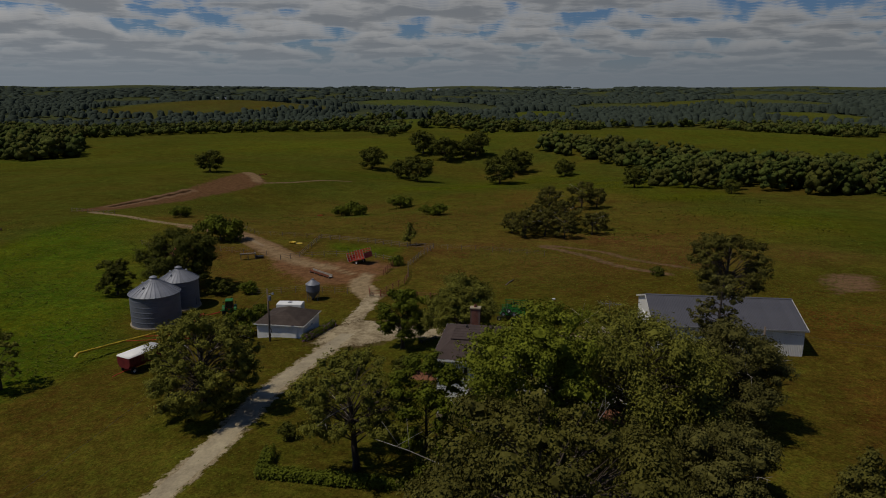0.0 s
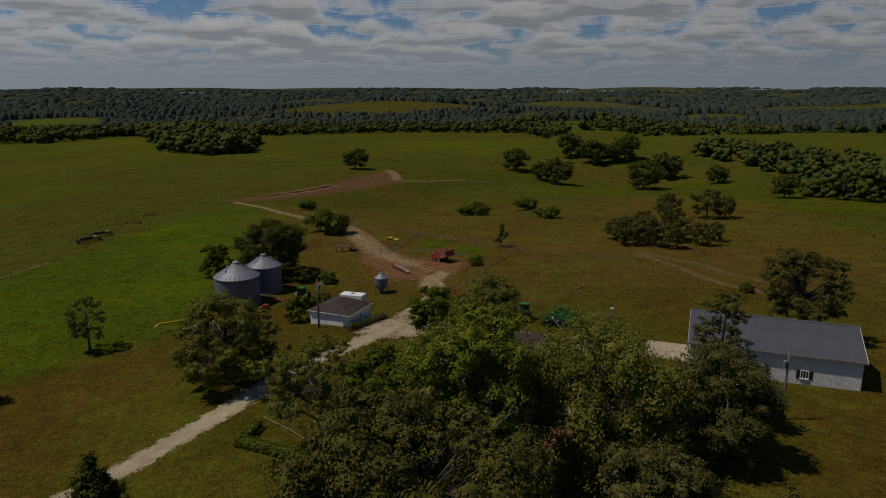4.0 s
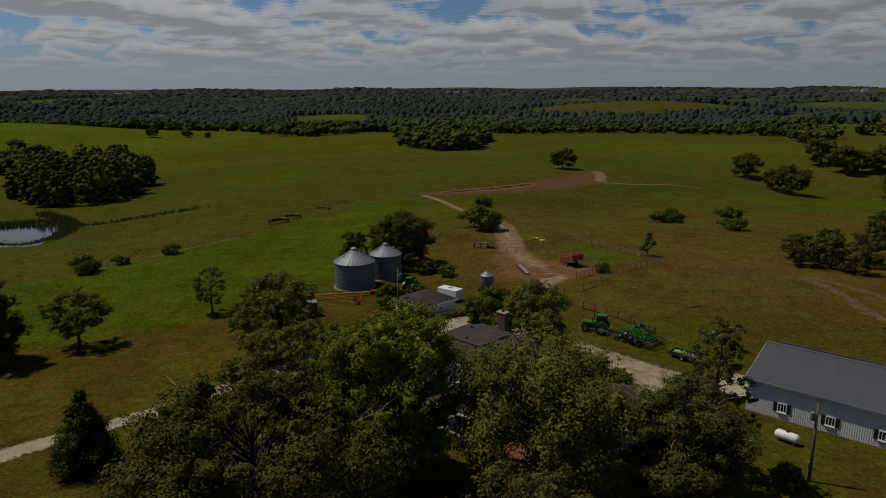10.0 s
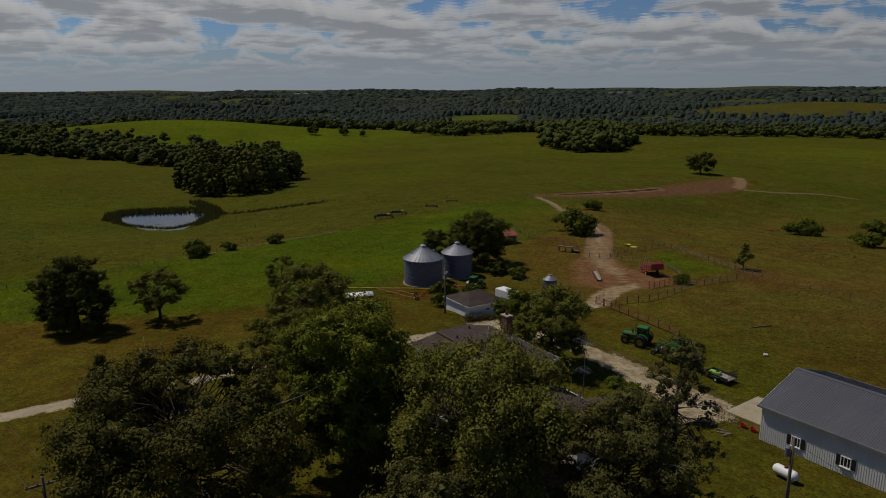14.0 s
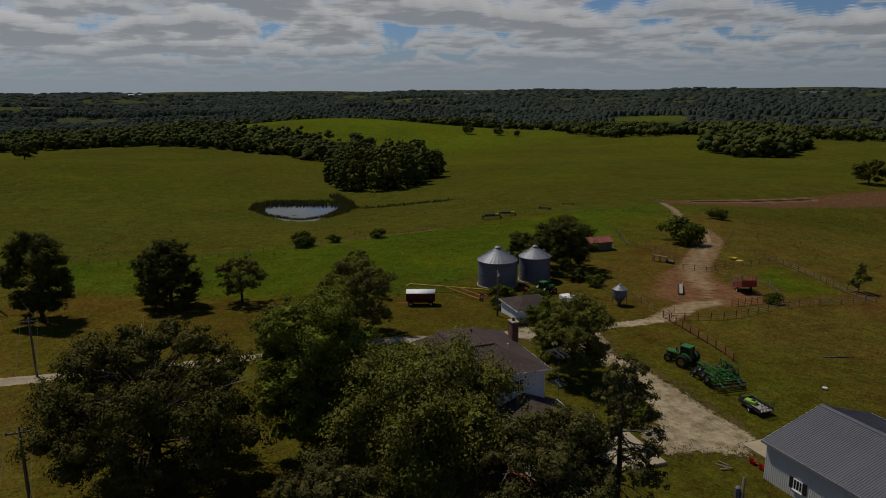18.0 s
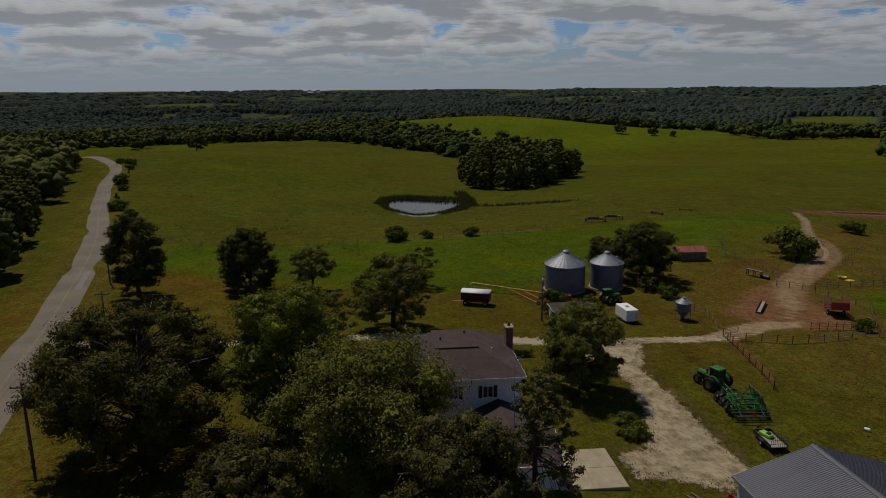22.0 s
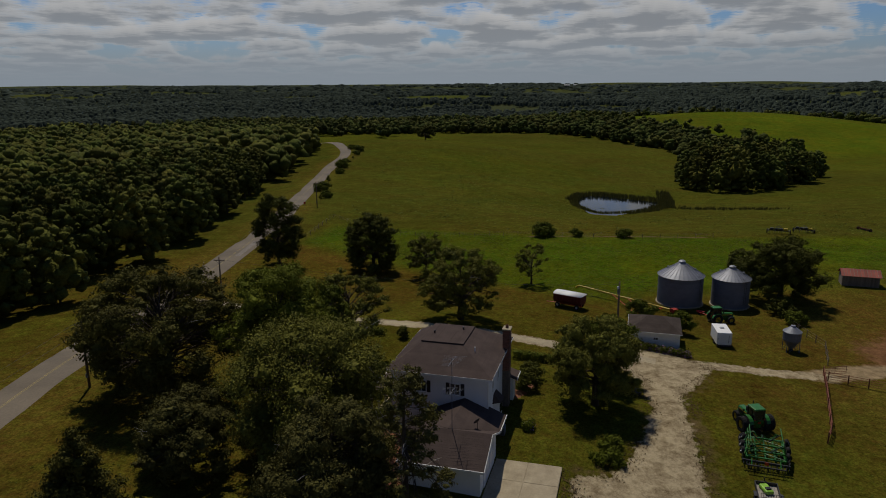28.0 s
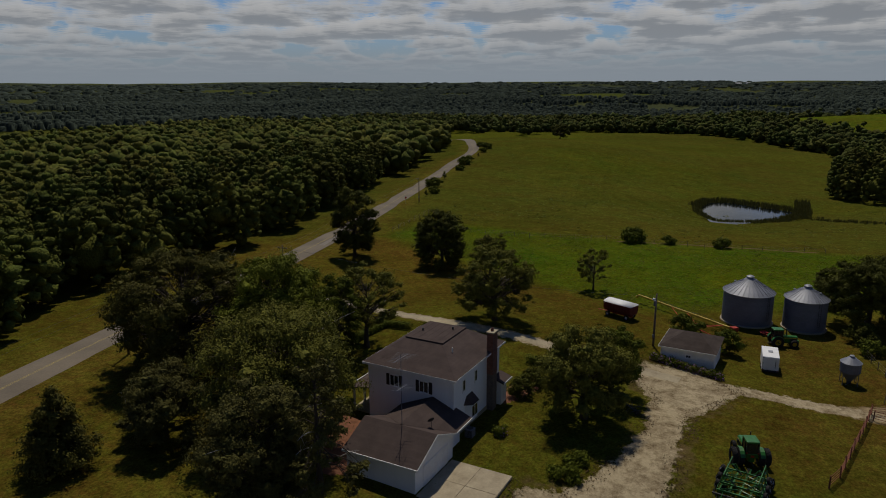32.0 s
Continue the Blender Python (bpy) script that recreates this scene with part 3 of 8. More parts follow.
def part(name, bm, material, parent, label="", smooth=False):
    """Links a bmesh as one mesh under a thing or a part."""
    ob = new(name, bm if isinstance(bm, bpy.types.Mesh) else finish(name, bm, material, smooth))
    ob.parent = parent
    if label:
        ob["label"] = label
    return ob


def thing(name, m, label, category, group="", kind=""):
    ob = new(name)
    ob.empty_display_size = 0.3
    ob.matrix_world = m
    return tagged(ob, label, category, group, kind)


def box(bm, x0, x1, y0, y1, z0, z1, m=None, bevel=0.0):
    vs = [bm.verts.new((x, y, z)) for z in (z0, z1) for y in (y0, y1) for x in (x0, x1)]
    fs = [bm.faces.new([vs[i] for i in q]) for q in ((0, 2, 3, 1), (4, 5, 7, 6), (0, 1, 5, 4), (2, 6, 7, 3), (0, 4, 6, 2), (1, 3, 7, 5))]
    if bevel:
        es = list({e for f in fs for e in f.edges})
        r = bmesh.ops.bevel(bm, geom=es, offset=bevel, segments=2, affect="EDGES", profile=0.5)
        vs = list({v for f in r["faces"] for v in f.verts} | {v for v in vs if v.is_valid})
    if m is not None:
        bmesh.ops.transform(bm, matrix=m, verts=[v for v in vs if v.is_valid])
    return bm


def boxm(*a, **k):
    return box(bmesh.new(), *a, **k)


def tube(bm, pts, radii, sides=6, cap=True):
    """A round bar along points, with a radius at each."""
    rings = []
    pts = [Vector(p) for p in pts]
    if not hasattr(radii, "__len__"):
        radii = [radii] * len(pts)
    for i, p in enumerate(pts):
        d = (pts[min(i + 1, len(pts) - 1)] - pts[max(i - 1, 0)]).normalized()
        u = d.orthogonal().normalized() if i == 0 else (rings_u - d * rings_u.dot(d)).normalized()
        rings_u = u
        w = d.cross(u)
        rings.append([bm.verts.new(p + (u * math.cos(6.2832 * k / sides) + w * math.sin(6.2832 * k / sides)) * radii[i]) for k in range(sides)])
    for a, b in zip(rings, rings[1:]):
        for k in range(sides):
            bm.faces.new((a[k], a[(k + 1) % sides], b[(k + 1) % sides], b[k]))
    if cap:
        bm.faces.new(rings[0][::-1])
        bm.faces.new(rings[-1])
    return bm


def lathe(bm, profile, sides=24, m=None, close=False):
    """A turned form from (radius, height) pairs about z."""
    rings, made = [], []
    for r, z in profile:
        ring = [bm.verts.new((r * math.cos(6.2832 * k / sides), r * math.sin(6.2832 * k / sides), z)) for k in range(sides)] if r > 1e-4 else [bm.verts.new((0, 0, z))]
        rings.append(ring)
        made += ring
    for a, b in zip(rings, rings[1:]):
        for k in range(sides):
            q = [a[k % len(a)], a[(k + 1) % len(a)], b[(k + 1) % len(b)], b[k % len(b)]]
            q = list(dict.fromkeys(q))
            if len(q) > 2:
                bm.faces.new(q)
    if close and len(rings[0]) > 2:
        bm.faces.new(rings[0][::-1])
    if close and len(rings[-1]) > 2:
        bm.faces.new(rings[-1])
    if m is not None:
        bmesh.ops.transform(bm, matrix=m, verts=made)
    return bm


def prism(bm, poly, z0, z1):
    a = [bm.verts.new((x, y, z0)) for x, y in poly]
    b = [bm.verts.new((x, y, z1)) for x, y in poly]
    bm.faces.new(a[::-1])
    bm.faces.new(b)
    n = len(poly)
    for i in range(n):
        bm.faces.new((a[i], a[(i + 1) % n], b[(i + 1) % n], b[i]))
    return bm


def slab(bm, p, thick):
    """A flat plate from its upper outline (a list of points), thick downwards."""
    top = [bm.verts.new(q) for q in p]
    low = [bm.verts.new((q[0], q[1], q[2] - thick)) for q in p]
    n = len(p)
    bm.faces.new(top)
    bm.faces.new(low[::-1])
    for i in range(n):
        bm.faces.new((top[i], low[i], low[(i + 1) % n], top[(i + 1) % n]))
    return bm


def quick(name, verts, faces, material, smooth=False):
    me = bpy.data.meshes.new(name)
    me.from_pydata(verts.tolist() if hasattr(verts, "tolist") else verts, [], faces.tolist() if hasattr(faces, "tolist") else faces)
    if smooth:
        me.polygons.foreach_set("use_smooth", [True] * len(me.polygons))
    me.materials.append(material)
    return me


# ---- ways over the ground ----
def smooth_line(pts, step):
    """Points along a Catmull-Rom curve."""
    pts = [Vector((*p, 0)) for p in pts]
    pts = [pts[0] * 2 - pts[1]] + pts + [pts[-1] * 2 - pts[-2]]
    out = []
    for a, b, c, d in zip(pts, pts[1:], pts[2:], pts[3:]):
        n = max(1, int((c - b).length / step))
        for i in range(n):
            t = i / n
            out.append(0.5 * ((2 * b) + (c - a) * t + (2 * a - 5 * b + 4 * c - d) * t * t + (3 * b - a - 3 * c + d) * t ** 3))
    out.append(pts[-2])
    return out


def ribbon(name, pts, widths, material, label, lift=0.05, step=3.0, ragged=0.0, across=6, seed=1):
    line = smooth_line(pts, step)
    n = len(line)
    r = np.random.RandomState(seed)
    verts, faces = [], []
    for i, p in enumerate(line):
        d = (line[min(i + 1, n - 1)] - line[max(i - 1, 0)]).normalized()
        s = Vector((-d.y, d.x, 0))
        w = np.interp(i / (n - 1), np.linspace(0, 1, len(widths)), widths)
        l, g = w / 2 + ragged * r.uniform(-1, 1), w / 2 + ragged * r.uniform(-1, 1)
        for k in range(across + 1):
            q = p + s * (-l + (l + g) * k / across)
            edge = -0.10 if k in (0, across) else 0.0
            verts.append((q.x, q.y, gz(q.x, q.y) + lift + edge))
    for i in range(n - 1):
        for k in range(across):
            a = i * (across + 1) + k
            faces.append((a, a + 1, a + across + 2, a + across + 1))
    return tagged(new(name, quick(name, verts, faces, material, True)), label, "road", kind="structure")


POND = ((-253, 111), (-240, 107.5), (-225, 107.5), (-206, 111), (-198.5, 115), (-207, 124), (-215, 131), (-226, 139), (-237, 145), (-244, 138), (-250, 128), (-256, 119))
POND_Z = -14.6
ROAD = ((420, 104), (250, 68), (130, 45), (60, 33), (18, 26.5), (-10, 22.5), (-66, 16.5), (-125, 9.5), (-205, -6.5), (-280, -19.5), (-335, -25), (-372, -37), (-430, -62), (-520, -120))
DRIVE = ((-37, 21.5), (-34.5, 32), (-32, 45), (-28.4, 55), (-25.6, 63), (-24, 70), (-23, 79), (-21.6, 87), (-18.3, 97), (-16.5, 104))
YARD = ((-21, 99), (-20.5, 107), (-15, 111), (-10, 109), (-4, 105.3), (3, 104.2), (10, 104), (16, 103.2), (22, 102.8), (25.5, 98.5), (22.5, 93.5), (22.3, 90), (17.6, 90), (16.5, 94), (13, 96.4), (7.5, 98.7), (0, 100.6), (-8, 100.6), (-14, 98))
make_ground()
ribbon("road", ROAD, [6.6], M_ASPHALT, "pale worn two-lane asphalt country road", 0.10, 4.0)
ribbon("driveway", DRIVE, [5.0, 3.0, 2.9, 2.9, 2.6], M_GRAVEL, "pale gravel driveway from the road to the yard", 0.05, 1.0, 0.22, 6, 4)
ribbon("dirt_track", TRACK[8:], [1.5], M_DIRT, "tan dirt track through the pasture", 0.02, 1.5, 0.2, 4, 6)

# ---- plants ----
def unit(r, n):
    v = r.normal(size=(n, 3))
    return v / np.linalg.norm(v, axis=1)[:, None]


def leaves(r, pts, out, size, droop=0.0, long=1.6, up=0.35, loose=0.7):
    """Folded leaf sprays at the points: two triangles each, turned partly outward."""
    n = len(pts)
    nrm = out * 1.7 + unit(r, n) * loose
    nrm[:, 2] += up
    nrm /= np.linalg.norm(nrm, axis=1)[:, None]
    a = unit(r, n)
    a[:, 2] -= droop * 2.2
    a -= nrm * (a * nrm).sum(1)[:, None]
    a /= np.linalg.norm(a, axis=1)[:, None] + 1e-9
    b = np.cross(nrm, a)
    s = size * r.uniform(0.6, 1.35, n)[:, None]
    v = np.stack([pts - a * s * long * 0.5, pts + b * s * 0.5 + nrm * s * 0.18, pts + a * s * long * 0.5, pts - b * s * 0.5 + nrm * s * 0.18], 1)
    f = np.arange(n * 4).reshape(-1, 4)
    faces = np.concatenate([f[:, [0, 1, 2]], f[:, [0, 2, 3]]], 0)
    return v.reshape(-1, 3), faces


def ball(sub):
    bm = bmesh.new()
    bmesh.ops.create_icosphere(bm, subdivisions=sub, radius=1.0)
    bm.verts.index_update()
    out = np.array([v.co[:] for v in bm.verts]), np.array([[v.index for v in f.verts] for f in bm.faces])
    bm.free()
    return out


BALLS = {k: ball(k) for k in (1, 2)}


def lumps(r, C, R, sub=2, squash=0.85, rough=0.30):
    """Knobbly closed clumps of leaves about the centres."""
    T, F = BALLS[sub]
    n, m = len(C), len(T)
    a = r.uniform(0, 6.2832, n)
    ca, sa = np.cos(a)[:, None], np.sin(a)[:, None]
    D = np.stack([T[None, :, 0] * ca - T[None, :, 1] * sa, T[None, :, 0] * sa + T[None, :, 1] * ca, np.repeat(T[None, :, 2], n, 0)], 2)
    k = 1.0 + np.zeros((n, m))
    for f, amp in ((3.0, 0.8), (5.5, 0.7), (9.0, 0.5)):
        q, p = unit(r, n) * f, r.uniform(0, 6.28, n)[:, None]
        k += rough * amp * np.sin((D * q[:, None]).sum(2) + p)
    k += r.normal(0, rough * 0.35, (n, m))
    V = C[:, None] + D * (R[:, None] * k)[:, :, None] * np.array([1.0, 1.0, squash])
    return V.reshape(-1, 3), (F[None] + (np.arange(n) * m)[:, None, None]).reshape(-1, 3)


def lobes(r, h, base, rad, n, kind):
    """Centres and radii of the clumps of a crown."""
    out = []
    for i in range(n):
        if kind == "cone":
            t = (i + r.uniform(0, 1)) / n
            a, rr = r.uniform(0, 6.28), rad * (1 - t) ** 0.8 * r.uniform(0.45, 0.85)
            out.append((rr * math.cos(a), rr * math.sin(a), base + (h - base) * t, rad * (0.42 * (1 - t) + 0.12)))
        elif kind == "pine":
            t = (i + r.uniform(0, 1)) / n
            a, rr = r.uniform(0, 6.28), rad * (1.05 - 0.75 * t) * r.uniform(0.35, 1.0)
            out.append((rr * math.cos(a), rr * math.sin(a), base + (h - base) * (0.05 + 0.95 * t), rad * r.uniform(0.15, 0.27)))
        else:
            a, q = r.uniform(0, 6.2832), -0.92 + 1.9 * (i + r.uniform(0, 1)) / n
            q = max(-0.95, min(0.98, q))
            d = np.array([math.cos(a) * math.sqrt(1 - q * q * (1.0 if q > 0 else 0.55)), math.sin(a) * math.sqrt(1 - q * q * (1.0 if q > 0 else 0.55)), q])
            k = r.uniform(0.5, 0.9)
            c = (h - base) * 0.5
            w = r.uniform(0.15, 0.29) if kind != "open" else r.uniform(0.10, 0.20)
            out.append((d[0] * rad * k, d[1] * rad * k, base + c * 0.95 + d[2] * c * max(k, 0.75), rad * w))
    if kind in ("round", "willow"):
        out.append((0, 0, base + (h - base) * 0.55, rad * 0.45))
    return out


def make_tree(name, label, h, rad, base, kind="round", n_lobes=22, n_leaf=9000, size=0.34, leaf=None, seed=1, trunk=0.35, lean=(0, 0), dead=0):
    r = np.random.RandomState(seed)
    ob = thing(name, Matrix.Identity(4), label, "tree")
    lo = lobes(r, h, base, rad, int(n_lobes * (1.9 if kind in ("round", "willow", "open") else 1.3)), kind)
    bm = bmesh.new()
    top = Vector((lean[0], lean[1], h * (0.97 if kind in ("cone", "pine") else 0.72)))
    n = 7
    spine = [Vector((lean[0] * (k / n) ** 1.5 + 0.12 * trunk * math.sin(k * 2.1 + seed), lean[1] * (k / n) ** 1.5 + 0.12 * trunk * math.cos(k * 1.7 + seed), top.z * k / n - 0.15)) for k in range(n + 1)]
    tube(bm, spine, [trunk * (1.25 - 0.15 * min(k, 1)) * (1 - 0.86 * k / n) for k in range(n + 1)], 9)
    for (x, y, z, w) in lo:
        c = Vector((x + lean[0] * z / h, y + lean[1] * z / h, z))
        t = max(r.uniform(0.24, 0.62), min(0.9, (z - math.hypot(x, y) * (0.75 if kind != "pine" else 0.1) + 0.15) / top.z))
        k = t * n
        s = spine[int(k)].lerp(spine[min(n, int(k) + 1)], k - int(k))
        mid = s.lerp(c, 0.5) + Vector((r.uniform(-0.3, 0.3), r.uniform(-0.3, 0.3), (c - s).length * 0.10))
        th = trunk * 0.30 * (1 - 0.7 * t)
        tube(bm, [s, mid, c], [th, th * 0.65, th * 0.25], 5, False)
        for q in range(2):
            e = c + Vector(unit(r, 1)[0]) * w * 0.8
            tube(bm, [mid, mid.lerp(e, 0.55) + Vector((0, 0, 0.15)), e], [th * 0.5, th * 0.3, th * 0.12], 4, False)
    part("trunk", bm, M_BARK, ob, "grey-brown bark trunk and limbs", True)
    if dead:
        bm = bmesh.new()
        for q in range(dead):
            a = r.uniform(0, 6.28)
            s = Vector((lean[0] * 0.4, lean[1] * 0.4, h * r.uniform(0.35, 0.6)))
            e = Vector((math.cos(a), math.sin(a), r.uniform(0.1, 0.5))) * rad * r.uniform(0.75, 1.05)
            pts = [s, s + e * 0.45 + Vector((0, 0, 0.3)), s + e * 0.8 + Vector((0, 0, 0.25)), s + e]
            tube(bm, pts, [0.055, 0.042, 0.028, 0.014], 5)
            for w in range(3):
                o = pts[2].lerp(pts[3], r.uniform(-0.4, 0.7))
                tube(bm, [o, o + Vector(unit(r, 1)[0]) * rad * 0.2], [0.018, 0.008], 4)
        part("dead_branch", bm, M_DEADWOOD, ob, "bare grey dead branches", True)
    wsum = sum(l[3] ** 2 for l in lo)
    P, O = [], []
    for (x, y, z, w) in lo:
        m = max(12, int(n_leaf * w * w / wsum))
        q = max(4, m // 26)
        d = unit(r, q)
        if kind != "pine":
            d[:, 2] = np.where(d[:, 2] < -0.55, -d[:, 2], d[:, 2])
        k = r.uniform(0.35, 1.0, q) ** 0.5 * (1 + 0.30 * np.sin(d[:, 0] * 5 + x) * np.cos(d[:, 1] * 6 + y) + 0.15 * np.sin(d[:, 2] * 9 + x * 3))
        sc = np.array([1.0, 1.0, 0.8]) if kind != "pine" else np.array([1.15, 1.15, 0.42])
        twig = np.array([x + lean[0] * z / h, y + lean[1] * z / h, z]) + d * (w * k)[:, None] * sc
        j = r.randint(0, q, m)
        off = r.normal(0, 1, (m, 3)) * np.array([1.0, 1.0, 0.62 if kind != "willow" else 1.1])
        p = twig[j] + off * max(min(0.42, max(0.16, w * 0.17)), size * 0.85)
        if kind == "willow":
            p[:, 2] -= r.uniform(0, 1, m) ** 2 * w * 0.45
        P.append(p)
        o = d[j] * 0.7 + off * 0.45
        O.append(o / (np.linalg.norm(o, axis=1)[:, None] + 1e-6))
    core = np.array([(x + lean[0] * z / h, y + lean[1] * z / h, z, w) for x, y, z, w in lo])
    V0, F0 = lumps(r, core[:, :3], np.minimum(core[:, 3], 0.24 * rad) * {"pine": 0.3, "open": 0.42, "willow": 0.34}.get(kind, 0.50), 2 if n_leaf > 12000 else 1, 0.5 if kind == "pine" else 0.8, 0.28)
    v, f = leaves(r, np.concatenate(P), np.concatenate(O), size * 0.80, {"willow": 0.45, "pine": 0.1}.get(kind, 0.2), {"willow": 2.0, "pine": 2.4}.get(kind, 1.5), 0.35, 0.42)
    part("crown", quick("crown", np.concatenate([V0, v]), np.concatenate([F0, f + len(V0)]), leaf), None, ob)
    return ob


def place(ob, x, y, turn=0.0, scale=1.0, dz=-0.05):
    ob.matrix_world = pose(x, y, gz(x, y) + dz, 0, 0, turn) @ Matrix.Scale(scale, 4)
    return ob


def again(ob, x, y, turn, scale, label="", group=""):
    c = copy_thing(ob, Matrix.Identity(4))
    place(c, x, y, turn, scale)
    return tagged(c, label, "", group)


# the trees round the house
place(make_tree("oak_tree", "large dark open-crowned oak on the lawn by the road", 16.0, 11.0, 1.6, "open", 66, 66000, 0.22, M_OAK, 11, 0.6, (0.4, 0), 3), 5.6, 42.5)
place(make_tree("maple_tree", "tall bright green maple beside the house", 18.2, 6.9, 1.0, "round", 58, 52000, 0.21, M_MAPLE, 12, 0.42), 7.4, 57.4)
place(make_tree("young_maple_tree", "narrow deep green young maple beside the porch", 13.8, 3.6, 0.6, "round", 30, 19000, 0.21, M_SHRUB, 27, 0.2), -2.4, 60.5)
place(make_tree("elm_tree", "broad feathery elm shading the house lawn", 15.0, 8.8, 1.0, "willow", 64, 64000, 0.18, M_ELM, 13, 0.5, (0, 0.3), 3), 17.8, 64.3)
place(make_tree("pine_tree", "tall thin-crowned old pine beside the garage", 15.5, 4.2, 3.5, "pine", 40, 7800, 0.17, M_PINE, 14, 0.32, (0.2, 0), 4), 30.0, 76.0)
place(make_tree("cedar_tree", "dense dark spreading cedar beside the pine", 12.6, 5.8, 0.0, "round", 54, 44000, 0.18, M_PINE, 15, 0.4, (0, 0), 3), 29.4, 69.8)
place(make_tree("low_cedar_tree", "low dark spreading cedar on the lawn", 8.5, 5.0, 0.2, "round", 36, 24500, 0.19, M_PINE, 28, 0.3, (0, 0), 1), 23.0, 53.5)
place(make_tree("spruce_tree", "small dark conical evergreen beside the driveway", 8.6, 3.4, 0.3, "cone", 60, 22750, 0.19, M_DARK, 16, 0.22), -21.3, 43.3)
place(make_tree("young_oak_tree", "conical young oak on the lawn", 8.4, 3.5, 0.4, "cone", 44, 19250, 0.21, M_OAK, 17, 0.22), 31.5, 48.5)
place(make_tree("yard_tree", "dense dark green ash tree beside the gravel yard", 11.5, 5.6, 1.0, "round", 36, 38500, 0.20, M_ELM, 18, 0.42), 1.2, 93.8)
place(make_tree("small_yard_tree", "small light green ash tree at the corner of the gravel yard", 9.6, 3.9, 1.4, "round", 30, 17500, 0.21, M_SHRUB, 29, 0.28), -7.2, 96.0)
place(make_tree("bare_limbed_tree", "thin bare-limbed locust between house and driveway", 12.8, 6.2, 3.0, "open", 40, 19250, 0.18, M_ELM, 19, 0.36, (-0.6, 0), 3), -9.2, 61.2)
place(make_tree("weeping_tree", "drooping willow at the edge of the driveway", 12.6, 7.2, 0.4, "open", 58, 38000, 0.19, M_ELM, 20, 0.45, (0.3, 0), 2), -28.8, 74.8)
place(make_tree("bin_tree", "broad dark mulberry behind the grain bins", 12.8, 7.8, 1.0, "round", 42, 35000, 0.24, M_DARK, 21, 0.5), -54.0, 133.5)
place(make_tree("small_bin_tree", "small dark mulberry at the edge of the pasture", 7.6, 3.6, 0.2, "round", 20, 11000, 0.22, M_DARK, 33, 0.25), -65.0, 129.5)
place(make_tree("lawn_tree", "round dark green oak on the open lawn", 14.2, 6.8, -0.8, "round", 46, 32000, 0.24, M_DARK, 22, 0.4), -68.0, 51.5)
place(make_tree("small_lawn_tree", "low spreading thin-leaved tree on the lawn", 10.0, 5.4, 1.8, "open", 40, 15750, 0.19, M_ELM, 23, 0.28), -64.0, 64.0)
place(make_tree("sparse_tree", "small sparse pale-leaved tree in the pasture", 9.0, 3.5, 1.8, "open", 30, 7350, 0.19, M_ELM, 24, 0.2), -60.5, 86.5)
place(make_tree("road_tree", "tall dark dense oak beside the road", 18.0, 5.9, -0.8, "round", 48, 33000, 0.24, M_DARK, 25, 0.4), -67.0, 30.0)
place(make_tree("barn_tree", "dark spreading oak behind the barn", 15.0, 7.2, 1.8, "open", 46, 24000, 0.25, M_OAK, 26, 0.45), 47.0, 116.5)

# ---- woods ----
EDGE = ((70, 23), (20, 13.5), (-30, 6), (-67, 2.5), (-101, -1), (-194, -23), (-294, -37), (-353, -47), (-440, -80), (-560, -150))


def edge_y(x):
    xs = [p[0] for p in EDGE][::-1]
    return np.interp(x, xs, [p[1] for p in EDGE][::-1])


def wood_mesh(r, pos, hs, rads, k, cards, size, sub=2, skirt=0.12):
    """Many crowns, each a dome of knobbly clumps with loose leaf sprays over them, in one mesh."""
    n = len(pos)
    z0 = lie(pos[:, 0], pos[:, 1])
    w, h = rads[:, None], hs[:, None]
    t = (np.arange(k)[None] + r.uniform(0.2, 0.8, (n, k))) / k
    a = np.arange(k)[None] * 2.4 + r.uniform(0, 6.28, (n, 1)) + r.uniform(-0.4, 0.4, (n, k))
    rr = w * r.uniform(0.7, 1.35, (n, k)) * min(0.48, 1.15 / math.sqrt(k))
    g = w * 0.70 * np.sqrt(np.clip(1 - (t * 1.25 - 0.35) ** 2, 0.02, 1)) * r.uniform(0.75, 1.1, (n, k))
    rr[:, 0], g[:, 0], t[:, 0] = rads * 0.6, 0.0, 0.5
    C = np.stack([pos[:, :1] + np.cos(a) * g, pos[:, 1:] + np.sin(a) * g, z0[:, None] + h * skirt + (h * (1 - skirt) - rr) * t], 2)
    V, F = lumps(r, C.reshape(-1, 3), rr.ravel(), sub)
    tint, hue = r.uniform(0.75, 1.28, n), r.uniform(0.86, 1.14, n)
    per = len(BALLS[sub][0]) * k
    tt = [np.repeat(np.stack([tint * hue, tint, tint * 0.9, np.ones(n)], 1), per, 0)]
    if cards:
        j = (r.uniform(0, 1, (n, cards)) ** 0.75 * k).astype(int).clip(0, k - 1)
        d = unit(r, n * cards)
        d[:, 2] = np.where(d[:, 2] < -0.3, -d[:, 2], d[:, 2])
        row = np.repeat(np.arange(n), cards)
        P = C[row, j.ravel()] + d * (rr[row, j.ravel()] * r.uniform(0.88, 1.35, n * cards))[:, None] * np.array([1.0, 1.0, 0.85])
        v, f = leaves(r, P, d, size, 0.1, 1.4, 0.3, 0.6)
        F = np.concatenate([F, f + len(V)])
        V = np.concatenate([V, v])
        tt.append(np.repeat(tt[0][::per], cards * 4, 0))
    return V, F, np.concatenate(tt)


